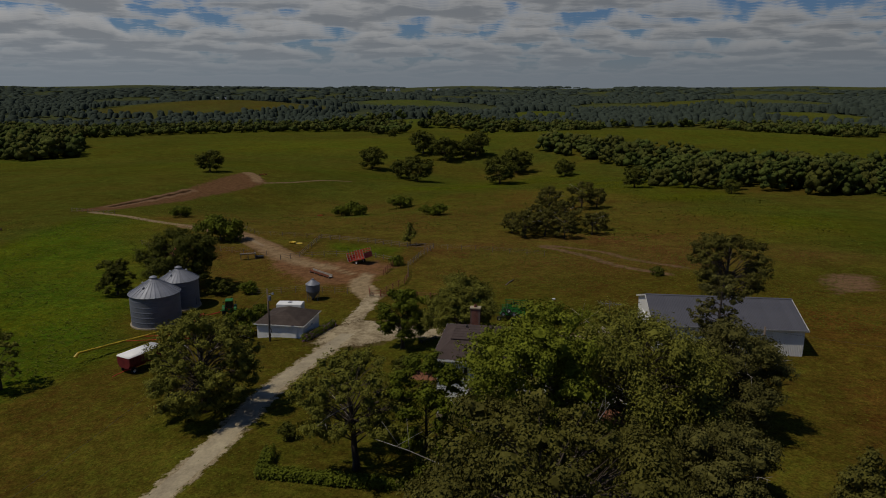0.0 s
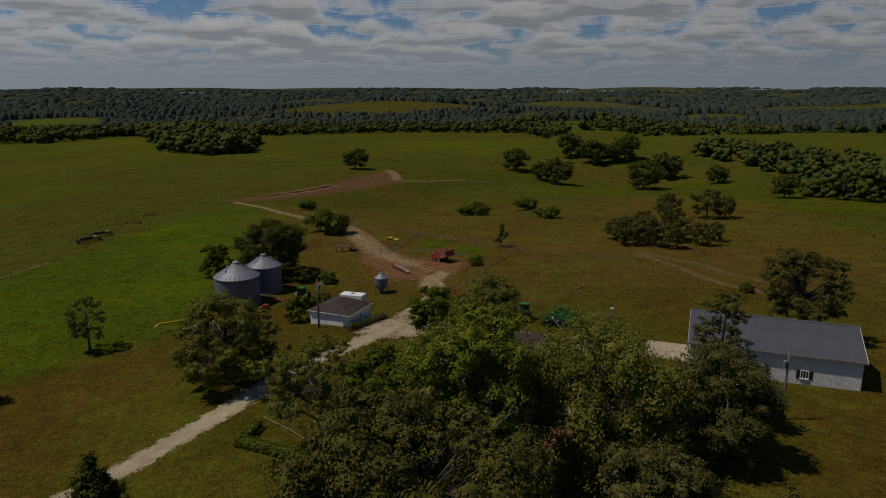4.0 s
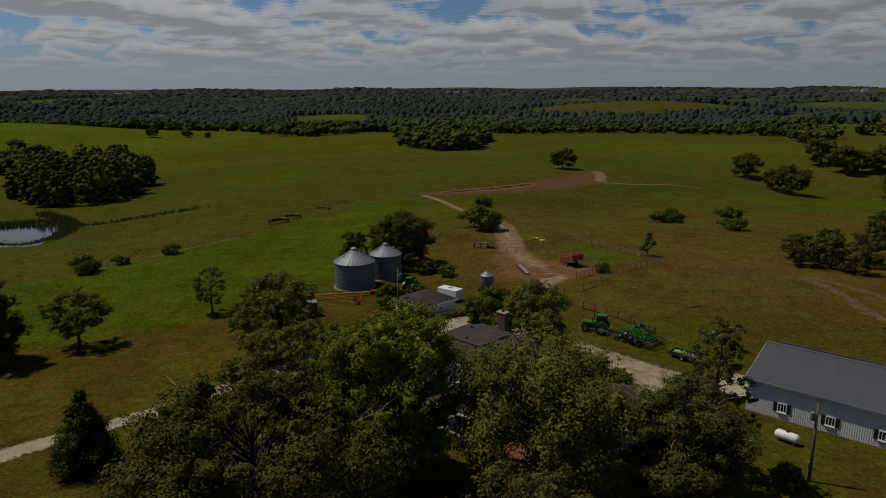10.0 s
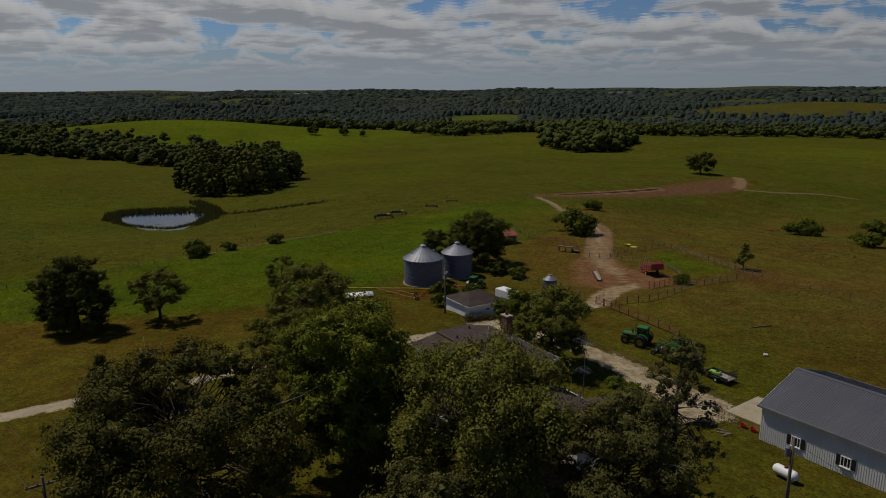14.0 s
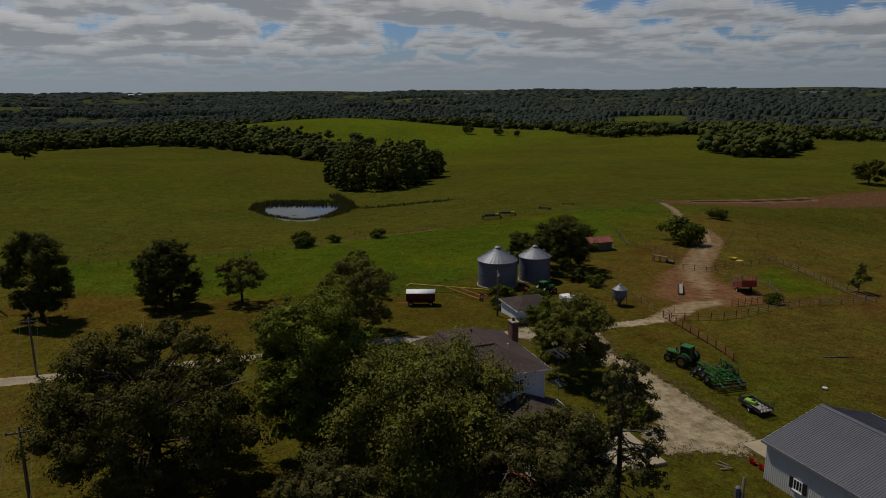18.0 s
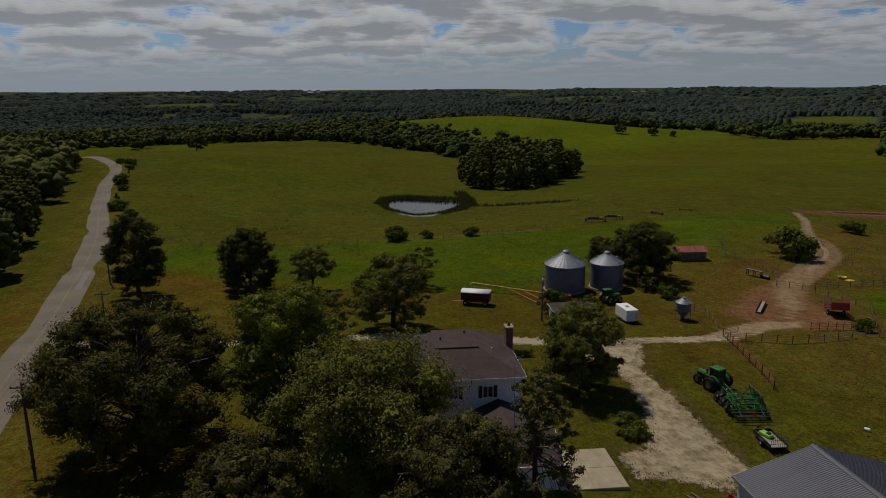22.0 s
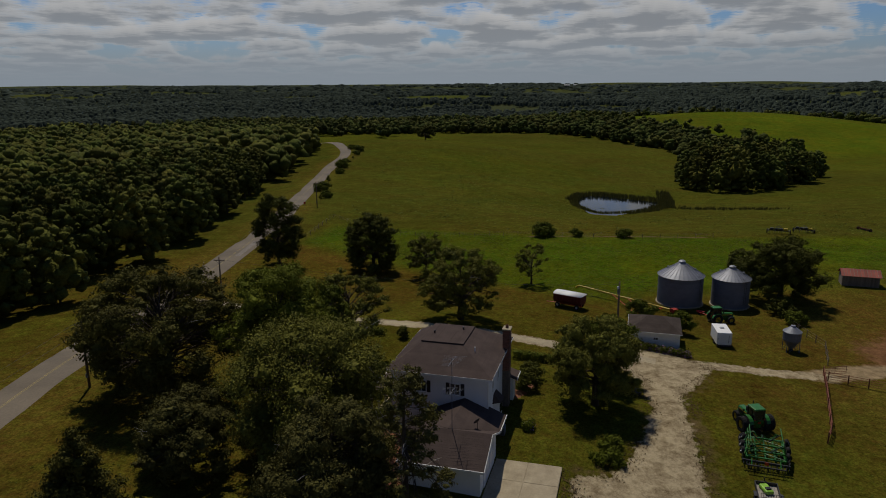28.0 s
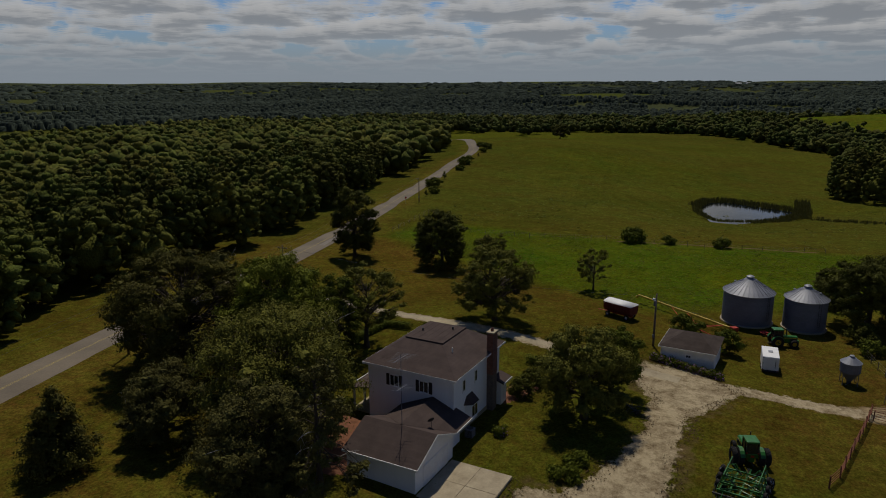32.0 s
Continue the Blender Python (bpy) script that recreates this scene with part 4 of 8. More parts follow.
def scatter(r, x0, x1, y0, y1, step, keep):
    xs, ys = np.meshgrid(np.arange(x0, x1, step), np.arange(y0, y1, step))
    x = xs.ravel() + r.uniform(-0.42, 0.42, xs.size) * step
    y = ys.ravel() + r.uniform(-0.42, 0.42, xs.size) * step
    k = keep(x, y)
    return np.stack([x[k], y[k]], 1)


def stuff(name, v, f, material, label, category="woods", tint=None):
    me = quick(name, v, f, material, tint is not None)
    if tint is not None:
        a = me.color_attributes.new("tint", "FLOAT_COLOR", "POINT")
        a.data.foreach_set("color", tint.astype(np.float32).ravel())
    return tagged(new(name, me), label, category, kind="stuff")


rw = np.random.RandomState(31)
near = scatter(rw, -230, 60, -95, 25, 9.4, lambda x, y: (y < edge_y(x) - 2.5) & (y > edge_y(x) - 60))
v, f, tint = wood_mesh(rw, near, rw.uniform(12, 20, len(near)), rw.uniform(5.0, 7.8, len(near)), 48, 560, 0.46, 1)
stuff("roadside_woods", v, f, M_CANOPY, "dense green oak woods along the road", tint=tint)
back = scatter(rw, -640, 60, -420, 10, 11.0, lambda x, y: (y < edge_y(x) - 2.5) & ((y < edge_y(x) - 60) | (x < -230)))
mid = np.hypot(back[:, 0] - 78, back[:, 1] - 90) < 310
for name, pick, k, cards, size, sub in (("middle_woods", mid, 26, 130, 0.55, 1), ("back_woods", ~mid, 7, 22, 0.9, 1)):
    p = back[pick]
    v, f, tint = wood_mesh(rw, p, rw.uniform(11, 19, len(p)), rw.uniform(5.5, 8.5, len(p)), k, cards, size, sub)
    stuff(name, v, f, M_CANOPY, "deep green oak woods rolling to the distance", tint=tint)
bm = bmesh.new()
for x, y in near[:: 2]:
    if y > edge_y(x) - 14:
        tube(bm, [(x, y, gz(x, y) - 0.2), (x + 0.3, y, gz(x, y) + 5), (x, y + 0.3, gz(x, y) + 10)], [0.22, 0.17, 0.08], 5, False)
tagged(new("roadside_trunks", finish("roadside_trunks", bm, M_BARK)), "grey trunks at the edge of the roadside woods", "woods", kind="stuff")

# groves in the pasture
def grove(name, label, poly, step, hlo, hhi, wlo, whi, k, cards, size, seed, material=None, sub=2):
    r = np.random.RandomState(seed)
    p = scatter(r, min(q[0] for q in poly), max(q[0] for q in poly), min(q[1] for q in poly), max(q[1] for q in poly), step,
                lambda x, y: within(x, y, poly, 0.1) > 0.5)
    v, f, tint = wood_mesh(r, p, r.uniform(hlo, hhi, len(p)), r.uniform(wlo, whi, len(p)), k, cards, size, sub, 0.05)
    stuff(name, v, f, material or M_CANOPY, label, "grove", tint)


grove("pond_grove", "dense grove of oaks beyond the pond", ((-322, 172), (-304, 170), (-286, 181), (-284, 192), (-300, 214), (-340, 250), (-368, 264), (-400, 262), (-416, 236), (-400, 205), (-356, 178)), 9.5, 13, 26, 5.0, 9.0, 50, 300, 0.55, 41, None, 1)
grove("creek_woods", "dense woods along the creek", ((95, 330), (150, 300), (260, 270), (420, 290), (420, 350), (260, 360), (140, 420), (110, 400)), 11.5, 9, 16, 5.0, 8.5, 24, 90, 0.7, 43, M_VALLEY, 1)
grove("ridge_woods", "dense woods running up the draw", ((60, 560), (110, 480), (150, 430), (190, 440), (150, 520), (90, 600)), 12, 9, 14, 5, 7, 10, 30, 0.8, 44, M_VALLEY, 1)
grove("north_grove", "dark wood at the foot of the far field", ((-380, 535), (-337, 492), (-292, 474), (-268, 486), (-300, 570), (-420, 680), (-560, 780), (-600, 760), (-480, 640)), 10, 12, 18, 6, 8.5, 9, 24, 0.9, 45, M_VALLEY, 1)
grove("fence_trees", "line of trees along a far fence", ((180, 455), (330, 430), (430, 420), (430, 440), (330, 452), (180, 475)), 13, 7, 12, 4, 6, 8, 24, 0.8, 46, M_VALLEY, 1)
grove("west_woods", "light green woods along the far side of the west field", ((-505, 222), (-597, 168), (-676, 112), (-704, 60), (-728, 0), (-735, -110), (-800, -120), (-860, 40), (-800, 150), (-690, 215), (-560, 270), (-470, 275), (-430, 255)), 10.5, 9, 16, 5, 8, 9, 50, 0.9, 47, M_VALLEY, 1)


# the open grass out to the edges of the far woods
PASTURE = ((-100, -60), (-500, -60), (-735, -60), (-735, 0), (-704, 60), (-676, 112), (-597, 168), (-505, 225), (-520, 300), (-640, 430), (-660, 520), (-470, 590),
           (-372, 545), (-300, 500), (-255, 482), (-270, 620), (-400, 860), (-290, 945), (-130, 960), (-100, 960))


def far_keep(x, y, r0, r1):
    """Where the far woods stand between two distances: not on the fields, not out of sight."""
    d = np.hypot(x, y - 90)
    a = np.arctan2(-(x - 40), y - 60)
    seen = (a > -0.75) & (a < 2.75)
    south = y < edge_y(np.clip(x, -560, 70)) - 3
    c = waves(x, y, 170, 61) + 0.55 * waves(x, y, 60, 62)
    th = np.interp(d, [560, 700, 950, 1300, 2200, 4600], [0.75, 0.1, -0.45, -0.5, -0.25, -0.1])
    th = np.where((y > 640) & (x > -900), th + 0.16, th)
    th = np.where(south & (d > 500) & (d < 1000), -2, th)
    west = (x < -560) & (y < 330)
    th = np.where(west & (d > 600), np.minimum(th, -0.3), th)
    field = (x < -100) & (y > -60) & (d < 1000) & (within(x, y, PASTURE, 4.0) > 0.3)
    return (d > r0) & (d <= r1) & seen & (c > th) & ~field & (on_field(x, y) < 0)


def far_woods():
    r = np.random.RandomState(51)
    p = scatter(r, -1050, 700, -350, 1100, 13.0, lambda x, y: far_keep(x, y, 560, 1000))
    v, f, tint = wood_mesh(r, p, r.uniform(9, 17, len(p)), r.uniform(5, 8, len(p)), 4, 30, 1.7, 1)
    stuff("valley_woods", v, f, M_VALLEY, "green woods in the valley beyond the fields", tint=tint)
    V, F, n0 = [], [], 0
    k = 5
    ang = np.arange(k) * 6.2832 / k
    for r0, r1, step, w in ((1000, 1700, 15, 13), (1700, 2900, 27, 24), (2900, 4600, 56, 50)):
        p = scatter(r, -4600, 4000, -3200, 4600, step, lambda x, y: far_keep(x, y, r0, r1))
        n = len(p)
        h = r.uniform(9, 15, n)
        ww = w * r.uniform(0.7, 1.15, n)
        z = lie(p[:, 0], p[:, 1])
        rings = []
        for q, (rr, hh) in enumerate(((0.95, 0.2), (0.66, 0.8))):
            j = r.uniform(0.78, 1.18, (n, k))
            rings.append(np.stack([p[:, :1] + np.cos(ang + q * 0.4) * ww[:, None] * rr * j * 0.62, p[:, 1:] + np.sin(ang + q * 0.4) * ww[:, None] * rr * j * 0.62,
                                   (z + h * hh)[:, None] + r.uniform(-0.1, 0.1, (n, k)) * h[:, None] * (hh > 0)], -1))
        tip = np.concatenate([p + r.uniform(-0.15, 0.15, (n, 2)) * ww[:, None], (z + h * r.uniform(0.9, 1.02, n))[:, None]], 1)[:, None]
        v = np.concatenate(rings + [tip], 1)
        m = 2 * k + 1
        f = []
        for q in range(1):
            for i in range(k):
                a, b = q * k + i, q * k + (i + 1) % k
                f += [(a, b, b + k), (a, b + k, a + k)]
        for i in range(k):
            f.append((k + i, k + (i + 1) % k, 2 * k))
        f = np.array(f)
        F.append((f[None] + (np.arange(n) * m)[:, None, None]).reshape(-1, 3) + n0)
        V.append(v.reshape(-1, 3))
        n0 += n * m
    stuff("far_woods", np.concatenate(V), np.concatenate(F), M_FAR_HAZE, "dark haze-tinted wooded hills far across the valley", tint=np.ones((n0, 4)))


far_woods()

# lone trees and bushes of the pastures
bush = make_tree("pasture_bush", "round green bush in the pasture", 4.6, 4.2, 0.1, "round", 18, 2300, 0.50, M_SHRUB, 71, 0.14)
place(bush, -41, 287, 0, 1.3)
for x, y, t, s in ((-23, 301, 40, 1.25), (-5, 236, 130, 0.85), (-9, 240, 20, 0.7), (-47, 290, 70, 1.0), (-112, 90, 20, 0.85), (-113, 99, 80, 0.5), (-112, 112, 200, 0.6)):
    again(bush, x, y, t, s, "round green bush in the pasture", "pasture bushes")
bush["group"] = "pasture bushes"
oak = make_tree("pasture_oak", "dark round oak in the far pasture", 12.0, 7.2, 0.2, "round", 24, 3800, 0.70, M_DARK, 72, 0.4)
place(oak, -129, 368)
oak["group"] = "pasture oaks"
for x, y, t, s in ((-466, 5, 30, 1.0), (-54, 467, 60, 1.3), (-22, 428, 120, 1.35), (-23, 537, 200, 1.55), (-6, 515, 250, 1.5), (17, 530, 15, 1.6), (29, 432, 75, 1.5), (43, 475, 140, 1.45), (73, 455, 160, 0.95), (8, 522, 33, 1.2), (-33, 440, 220, 1.0),
                   (86, 330, 10, 0.9), (-667, 453, 40, 0.95), (-653, 487, 10, 0.8), (-640, 505, 80, 0.6), (330, 395, 20, 1.3), (60, 690, 200, 0.9), (-60, 700, 20, 0.8), (120, 300, 70, 0.55)):
    again(oak, x, y, t, s, "dark round oak in the far pasture", "pasture oaks")
thin = make_tree("corral_tree", "small thin tree beside the corral fence", 6.0, 1.9, 1.4, "cone", 16, 1500, 0.34, M_ELM, 73, 0.12)
place(thin, -10.9, 174)
for x, y, t, s, l in ((-60.3, 176.5, 40, 1.25, "round dark tree beside the dirt track"), (-88, 221, 90, 0.7, "small dark shrub beside the dirt track")):
    again(bush, x, y, t, s * 1.15, l)
gro = make_tree("scrub_tree", "scrubby half-bare tree in the pasture grove", 8.5, 4.4, 0.4, "open", 24, 4600, 0.34, M_OAK, 74, 0.24, (0, 0), 2)
place(gro, 20, 190)
gro["group"] = "scrub grove"
for x, y, t, s in ((26, 193, 50, 1.0), (31, 190, 110, 0.9), (24, 199, 170, 1.05), (33, 202, 230, 1.15), (40, 197, 300, 0.8), (17, 197, 20, 0.8), (44, 205, 60, 0.7), (33, 237, 15, 1.2), (46, 247, 95, 1.25), (52, 250, 145, 0.9)):
    again(gro, x, y, t, s, "scrubby half-bare tree in the pasture grove", "scrub grove")

# ---- barn ----
def add_window(thing_ob, m, w, h, frame_mat, bars=1, shutter=None):
    win = new("window", finish("window", boxm(-0.06, 0.035, -w / 2 + 0.05, w / 2 - 0.05, -h / 2 + 0.05, h / 2 - 0.05), M_GLASS))
    win.parent = thing_ob
    win.matrix_basis = m
    fr = bmesh.new()
    t, d = 0.08, 0.09
    box(fr, -0.05, d, -w / 2, w / 2, -h / 2, -h / 2 + t)
    box(fr, -0.05, d, -w / 2, w / 2, h / 2 - t, h / 2)
    box(fr, -0.05, d - 0.004, -w / 2, -w / 2 + t, -h / 2 + t, h / 2 - t)
    box(fr, -0.05, d - 0.004, w / 2 - t, w / 2, -h / 2 + t, h / 2 - t)
    for i in range(bars):
        y = -w / 2 + w * (i + 1) / (bars + 1)
        box(fr, -0.05, d - 0.02, y - 0.03, y + 0.03, -h / 2 + t, h / 2 - t)
    part("window_frame", fr, frame_mat, win)
    part("window_sill", boxm(0.0, 0.16, -w / 2 - 0.06, w / 2 + 0.06, -h / 2 - 0.06, -h / 2 - 0.003), frame_mat, win)
    if shutter:
        for s in (-1, 1):
            c = s * (w / 2 + 0.24)
            sb = boxm(-0.02, 0.05, c - 0.2, c + 0.2, -h / 2, h / 2)
            part("shutter", sb, shutter, win, "black painted shutter")
    return win


def ribbed(length, height, pitch=0.30, rib=0.035, base=0.0):
    """A sheet of ribbed metal in the plane x = 0, from y = 0 to length."""
    ys, xs = [], []
    n = max(1, round(length / pitch))
    p = length / n
    for i in range(n):
        for f, d in ((0.0, 0.0), (0.36, 0.0), (0.44, rib), (0.56, rib), (0.64, 0.0)):
            ys.append((i + f) * p)
            xs.append(d)
    ys.append(length)
    xs.append(0.0)
    v = [(x, y, base) for x, y in zip(xs, ys)] + [(x, y, base + height) for x, y in zip(xs, ys)]
    m = len(ys)
    f = [(i, i + 1, m + i + 1, m + i) for i in range(m - 1)]
    return v, f


BARN = pose(28.95, 95.9, 0.15, 0, 0, -5.8)
barn = thing("barn", BARN, "white ribbed metal pole barn with dark grey roof", "barn")
BL, BW, BE, BR = 20.6, 14.2, 4.3, 6.55
core = bmesh.new()
prof = [(0, -0.6), (BW, -0.6), (BW, BE - 0.05), (BW / 2, BR - 0.08), (0, BE - 0.05)]
a = [core.verts.new((0.06, y, z)) for y, z in prof]
b = [core.verts.new((BL - 0.06, y, z)) for y, z in prof]
core.faces.new(a); core.faces.new(b[::-1])
for i in range(5):
    core.faces.new((a[i], b[i], b[(i + 1) % 5], a[(i + 1) % 5]))
for vv in core.verts:
    vv.co.y = min(max(vv.co.y, 0.06), BW - 0.06)
bmesh.ops.recalc_face_normals(core, faces=core.faces)
part("frame_wall", core, M_BARNWHITE, barn)
SPLIT = 2.35
for name, m, length in (("south", pose(0, 0, 0, 0, 0, -90), BL), ("north", pose(BL, BW, 0, 0, 0, 90), BL)):
    for lo, hi, mt, lab in ((0.12, BE - 0.05, M_BARNWHITE, "white ribbed metal panel"),):
        n = 22
        for k in range(n):
            v, f = ribbed(length / n, hi - lo, 0.23, 0.03, lo)
            me = quick("wall_panel", [(x, y, z) for x, y, z in v], f, mt)
            ob = part("wall_panel", me, mt, barn, lab if k == 0 else "")
            ob.matrix_basis = m @ Matrix.Translation((0.002 if lo > 1 else 0.0, k * length / n, 0))
for end in (0, 1):
    n = 16
    wide = BW / n
    for k in range(n):
        p = []
        for q in range(5):
            y = wide * (k + q / 4)
            top = BE + (BR - BE) * (1 - abs(y - BW / 2) / (BW / 2)) - 0.08
            d = 0.03 if q == 2 else 0.0
            x = -d if end == 0 else BL + d
            p += [(x, y, 0.12), (x, y, top)]
        part("gable_panel", quick("gable_panel", p, [(2 * q, 2 * q + 2, 2 * q + 3, 2 * q + 1) for q in range(4)], M_BARNWHITE), None, barn)
# roof: ribbed sheets side by side on each slope
ov = 0.45
slope = math.hypot(BW / 2 + ov, (BR - BE) * (BW / 2 + ov) / (BW / 2))
tilt = math.degrees(math.atan2(BR - BE, BW / 2))
n = 23
wsh = (BL + 0.6) / n
v, f = ribbed(wsh, slope, 0.23, 0.035)
sheet = quick("roof_panel", v, f, M_BARNROOF)
for side in (0, 1):
    for k in range(n):
        ob = part("roof_panel", sheet, None, barn)
        if side == 0:
            ob.matrix_basis = Matrix.Translation((-0.3 + k * wsh, -ov, BE - ov * (BR - BE) / (BW / 2) + 0.06)) @ pose(0, 0, 0, -(90 - tilt), 0, 0) @ pose(0, 0, 0, 0, 0, -90)
        else:
            ob.matrix_basis = Matrix.Translation((-0.3 + (k + 1) * wsh, BW + ov, BE - ov * (BR - BE) / (BW / 2) + 0.06)) @ pose(0, 0, 0, 90 - tilt, 0, 0) @ pose(0, 0, 0, 0, 0, 90)
rc = bmesh.new()
for s in (-1, 1):
    slab(rc, [(-0.32, BW / 2, BR + 0.13), (BL + 0.32, BW / 2, BR + 0.13), (BL + 0.32, BW / 2 + s * 0.3, BR + 0.04), (-0.32, BW / 2 + s * 0.3, BR + 0.04)][::-s], 0.02)
part("ridge_cap", rc, M_BARNROOF, barn)
for y in (-ov, BW + ov):
    part("gutter", boxm(-0.3, BL + 0.3, y - 0.06, y + 0.06, BE - 0.28, BE - 0.06), M_BARNGREY, barn)
for x in (0.0, BL):
    t2 = bmesh.new()
    for s in (-1, 1):
        y1 = BW / 2 + s * (BW / 2 + ov)
        slab(t2, [(x - 0.34 + 0.34 * (x > 0) * 2 - 0.0, BW / 2, BR + 0.02), (x - 0.28 + 0.34 * (x > 0) * 2, BW / 2, BR + 0.02), (x - 0.28 + 0.34 * (x > 0) * 2, y1, BE - 0.1), (x - 0.34 + 0.34 * (x > 0) * 2, y1, BE - 0.1)][::s], 0.2)
    bmesh.ops.recalc_face_normals(t2, faces=t2.faces)
    part("gable_trim", t2, M_BARNWHITE, barn)
for x in (4.0, 9.0, 14.1):
    add_window(barn, pose(x, -0.035, 1.55, 0, 0, -90), 1.0, 1.1, M_WHITE, 2, M_BLACK)
door = part("overhead_door", boxm(-0.08, -0.01, 4.2, 9.8, 0.0, 3.4), M_WHITE, barn, "white sectional overhead door")
for k in range(5):
    part("door_panel", boxm(-0.11, -0.08, 4.25, 9.75, 0.06 + k * 0.67, 0.06 + k * 0.67 + 0.6), M_WHITE, door)


# ---- farmhouse ----
HOUSE = pose(5.0, 77.2, 1.45, 0, 0, -8.3)
house = thing("farmhouse", HOUSE, "two-storey white farmhouse with dark hipped shingle roof", "house")
HE, HX, HY = 6.95, 6.0, 5.3


def siding(parent, m, length, z0, z1, material=None, name="siding_board"):
    """Lapped boards over a wall, in the plane x = 0."""
    n = int((z1 - z0) / 0.22)
    me = None
    for k in range(n):
        if me is None:
            h = (z1 - z0) / n
            me = quick(name, [(0.028, 0, 0), (0.028, length, 0), (0.006, length, h), (0.006, 0, h), (-0.01, 0, 0), (-0.01, length, 0)], [(0, 1, 2, 3), (0, 4, 5, 1)], material or M_SIDING)
        ob = part(name, me, None, parent)
        ob.matrix_basis = m @ Matrix.Translation((0, 0, z0 + k * h))


part("wall", boxm(-HX, HX, -HY, HY, -0.8, HE), M_SIDING, house, "white clapboard walls")
part("foundation", boxm(-HX - 0.05, HX + 0.05, -HY - 0.05, HY + 0.05, -0.9, 0.35), M_CONCRETE, house)
siding(house, pose(HX, -HY, 0, 0, 0, 0), 2 * HY, 0.36, HE - 0.1)
siding(house, pose(HX, HY, 0, 0, 0, 90), 2 * HX, 0.36, HE - 0.1)
siding(house, pose(-HX, -HY, 0, 0, 0, -90), 2 * HX, 0.36, HE - 0.1)
part("soffit", boxm(-6.5, 6.5, -5.8, 5.8, HE - 0.12, HE - 0.02), M_WHITE, house)
fas = bmesh.new()
for q in ((6.5, 6.56, -5.86, 5.86), (-6.56, -6.5, -5.86, 5.86), (-6.5, 6.5, 5.8, 5.86), (-6.5, 6.5, -5.86, -5.8)):
    box(fas, *q, HE - 0.16, HE + 0.08)
part("gutter", fas, M_WHITE, house, "white gutters and fascia")
RID = 1.95


def courses(parent, quad, n, material, name="shingle_course"):
    """Rows of shingles over a roof face: quad is low left, low right, high right, high left."""
    a, b, c, d = [Vector(q) for q in quad]
    nrm = (b - a).cross(d - a).normalized()
    for k in range(n):
        t0, t1 = k / n, min(1.0, (k + 1.12) / n)
        p = [a.lerp(d, t0) + nrm * 0.014, b.lerp(c, t0) + nrm * 0.014, b.lerp(c, t1) + nrm * 0.008, a.lerp(d, t1) + nrm * 0.008, a.lerp(d, t0) - nrm * 0.01, b.lerp(c, t0) - nrm * 0.01]
        if (p[2] - p[3]).length < 0.02:
            f = [(0, 1, 2), (4, 5, 1, 0)]
            p = [p[0], p[1], p[2], p[2], p[4], p[5]]
        else:
            f = [(0, 1, 2, 3), (4, 5, 1, 0)]
        part(name, quick(name, [tuple(q) for q in p], f, material), None, parent)


ex, ey, rz = 6.56, 5.86, HE + 0.06
rt = HE + RID
A, B, C, D = (ex, -ey, rz), (ex, ey, rz), (-ex, ey, rz), (-ex, -ey, rz)
dz = rt - 0.40
T1, T2, T3, T4 = (1.05, -3.3, dz), (1.05, 1.35, dz), (-4.6, 1.35, dz), (-4.6, -3.3, dz)
rbm = bmesh.new()
vs = [rbm.verts.new(q) for q in (A, B, C, D, T1, T2, T3, T4)]
for q in ((0, 1, 5, 4), (1, 2, 6, 5), (2, 3, 7, 6), (3, 0, 4, 7), (4, 5, 6, 7), (3, 2, 1, 0)):
    rbm.faces.new([vs[i] for i in q])
roof = part("roof", rbm, M_SHINGLE, house, "dark brown hipped asphalt shingle roof")
courses(roof, (A, B, T2, T1), 26, M_SHINGLE)
courses(roof, (B, C, T3, T2), 24, M_SHINGLE)
courses(roof, (C, D, T4, T3), 16, M_SHINGLE)
courses(roof, (D, A, T1, T4), 18, M_SHINGLE)
deck = part("roof_deck", boxm(-4.75, 1.2, -3.45, 1.5, dz + 0.01, dz + 0.13, bevel=0.02), M_SHINGLE, house, "flat dark roof deck with a low raised lip")
for k in range(5):
    part("seam", boxm(-4.7, 1.15, -2.75 + k * 0.85, -2.72 + k * 0.85, dz + 0.13, dz + 0.15), M_SHINGLE, deck)
tube_b = tube(bmesh.new(), [(1.6, 2.9, rt - 1.0), (1.6, 2.9, rt - 0.35)], 0.07, 8)
part("vent_pipe", tube_b, M_WHITE, house)
for x, y in ((-1.5, -2.6), (-3.4, 0.4)):
    part("roof_vent", lathe(bmesh.new(), [(0.1, dz + 0.1), (0.1, dz + 0.35), (0.15, dz + 0.37), (0.09, dz + 0.45), (0, dz + 0.47)], 10, Matrix.Translation((x, y, 0))), M_STEEL, house)
for s in (1, -1):
    cb = bmesh.new()
    box(cb, HX - 0.06, HX + 0.05, s * HY - 0.08, s * HY + 0.06, 0.35, HE - 0.12)
    part("corner_board", cb, M_WHITE, house)
for y in (-2.0, 1.75):
    add_window(house, pose(HX + 0.02, y, 5.35), 1.15, 1.35, M_WHITE, 1, M_BLACK)
for x in (3.6, 0.6):
    add_window(house, pose(x, HY + 0.02, 5.3, 0, 0, 90), 0.7, 1.4, M_WHITE, 0, None)
for x in (-3.5, 0.0, 3.2):
    add_window(house, pose(x, -HY - 0.02, 5.3, 0, 0, -90), 0.95, 1.4, M_WHITE, 1, M_BLACK)
for y in (-2.5, 0, 2.5):
    add_window(house, pose(-HX - 0.02, y, 5.3, 0, 0, 180), 0.95, 1.4, M_WHITE, 1, M_BLACK)
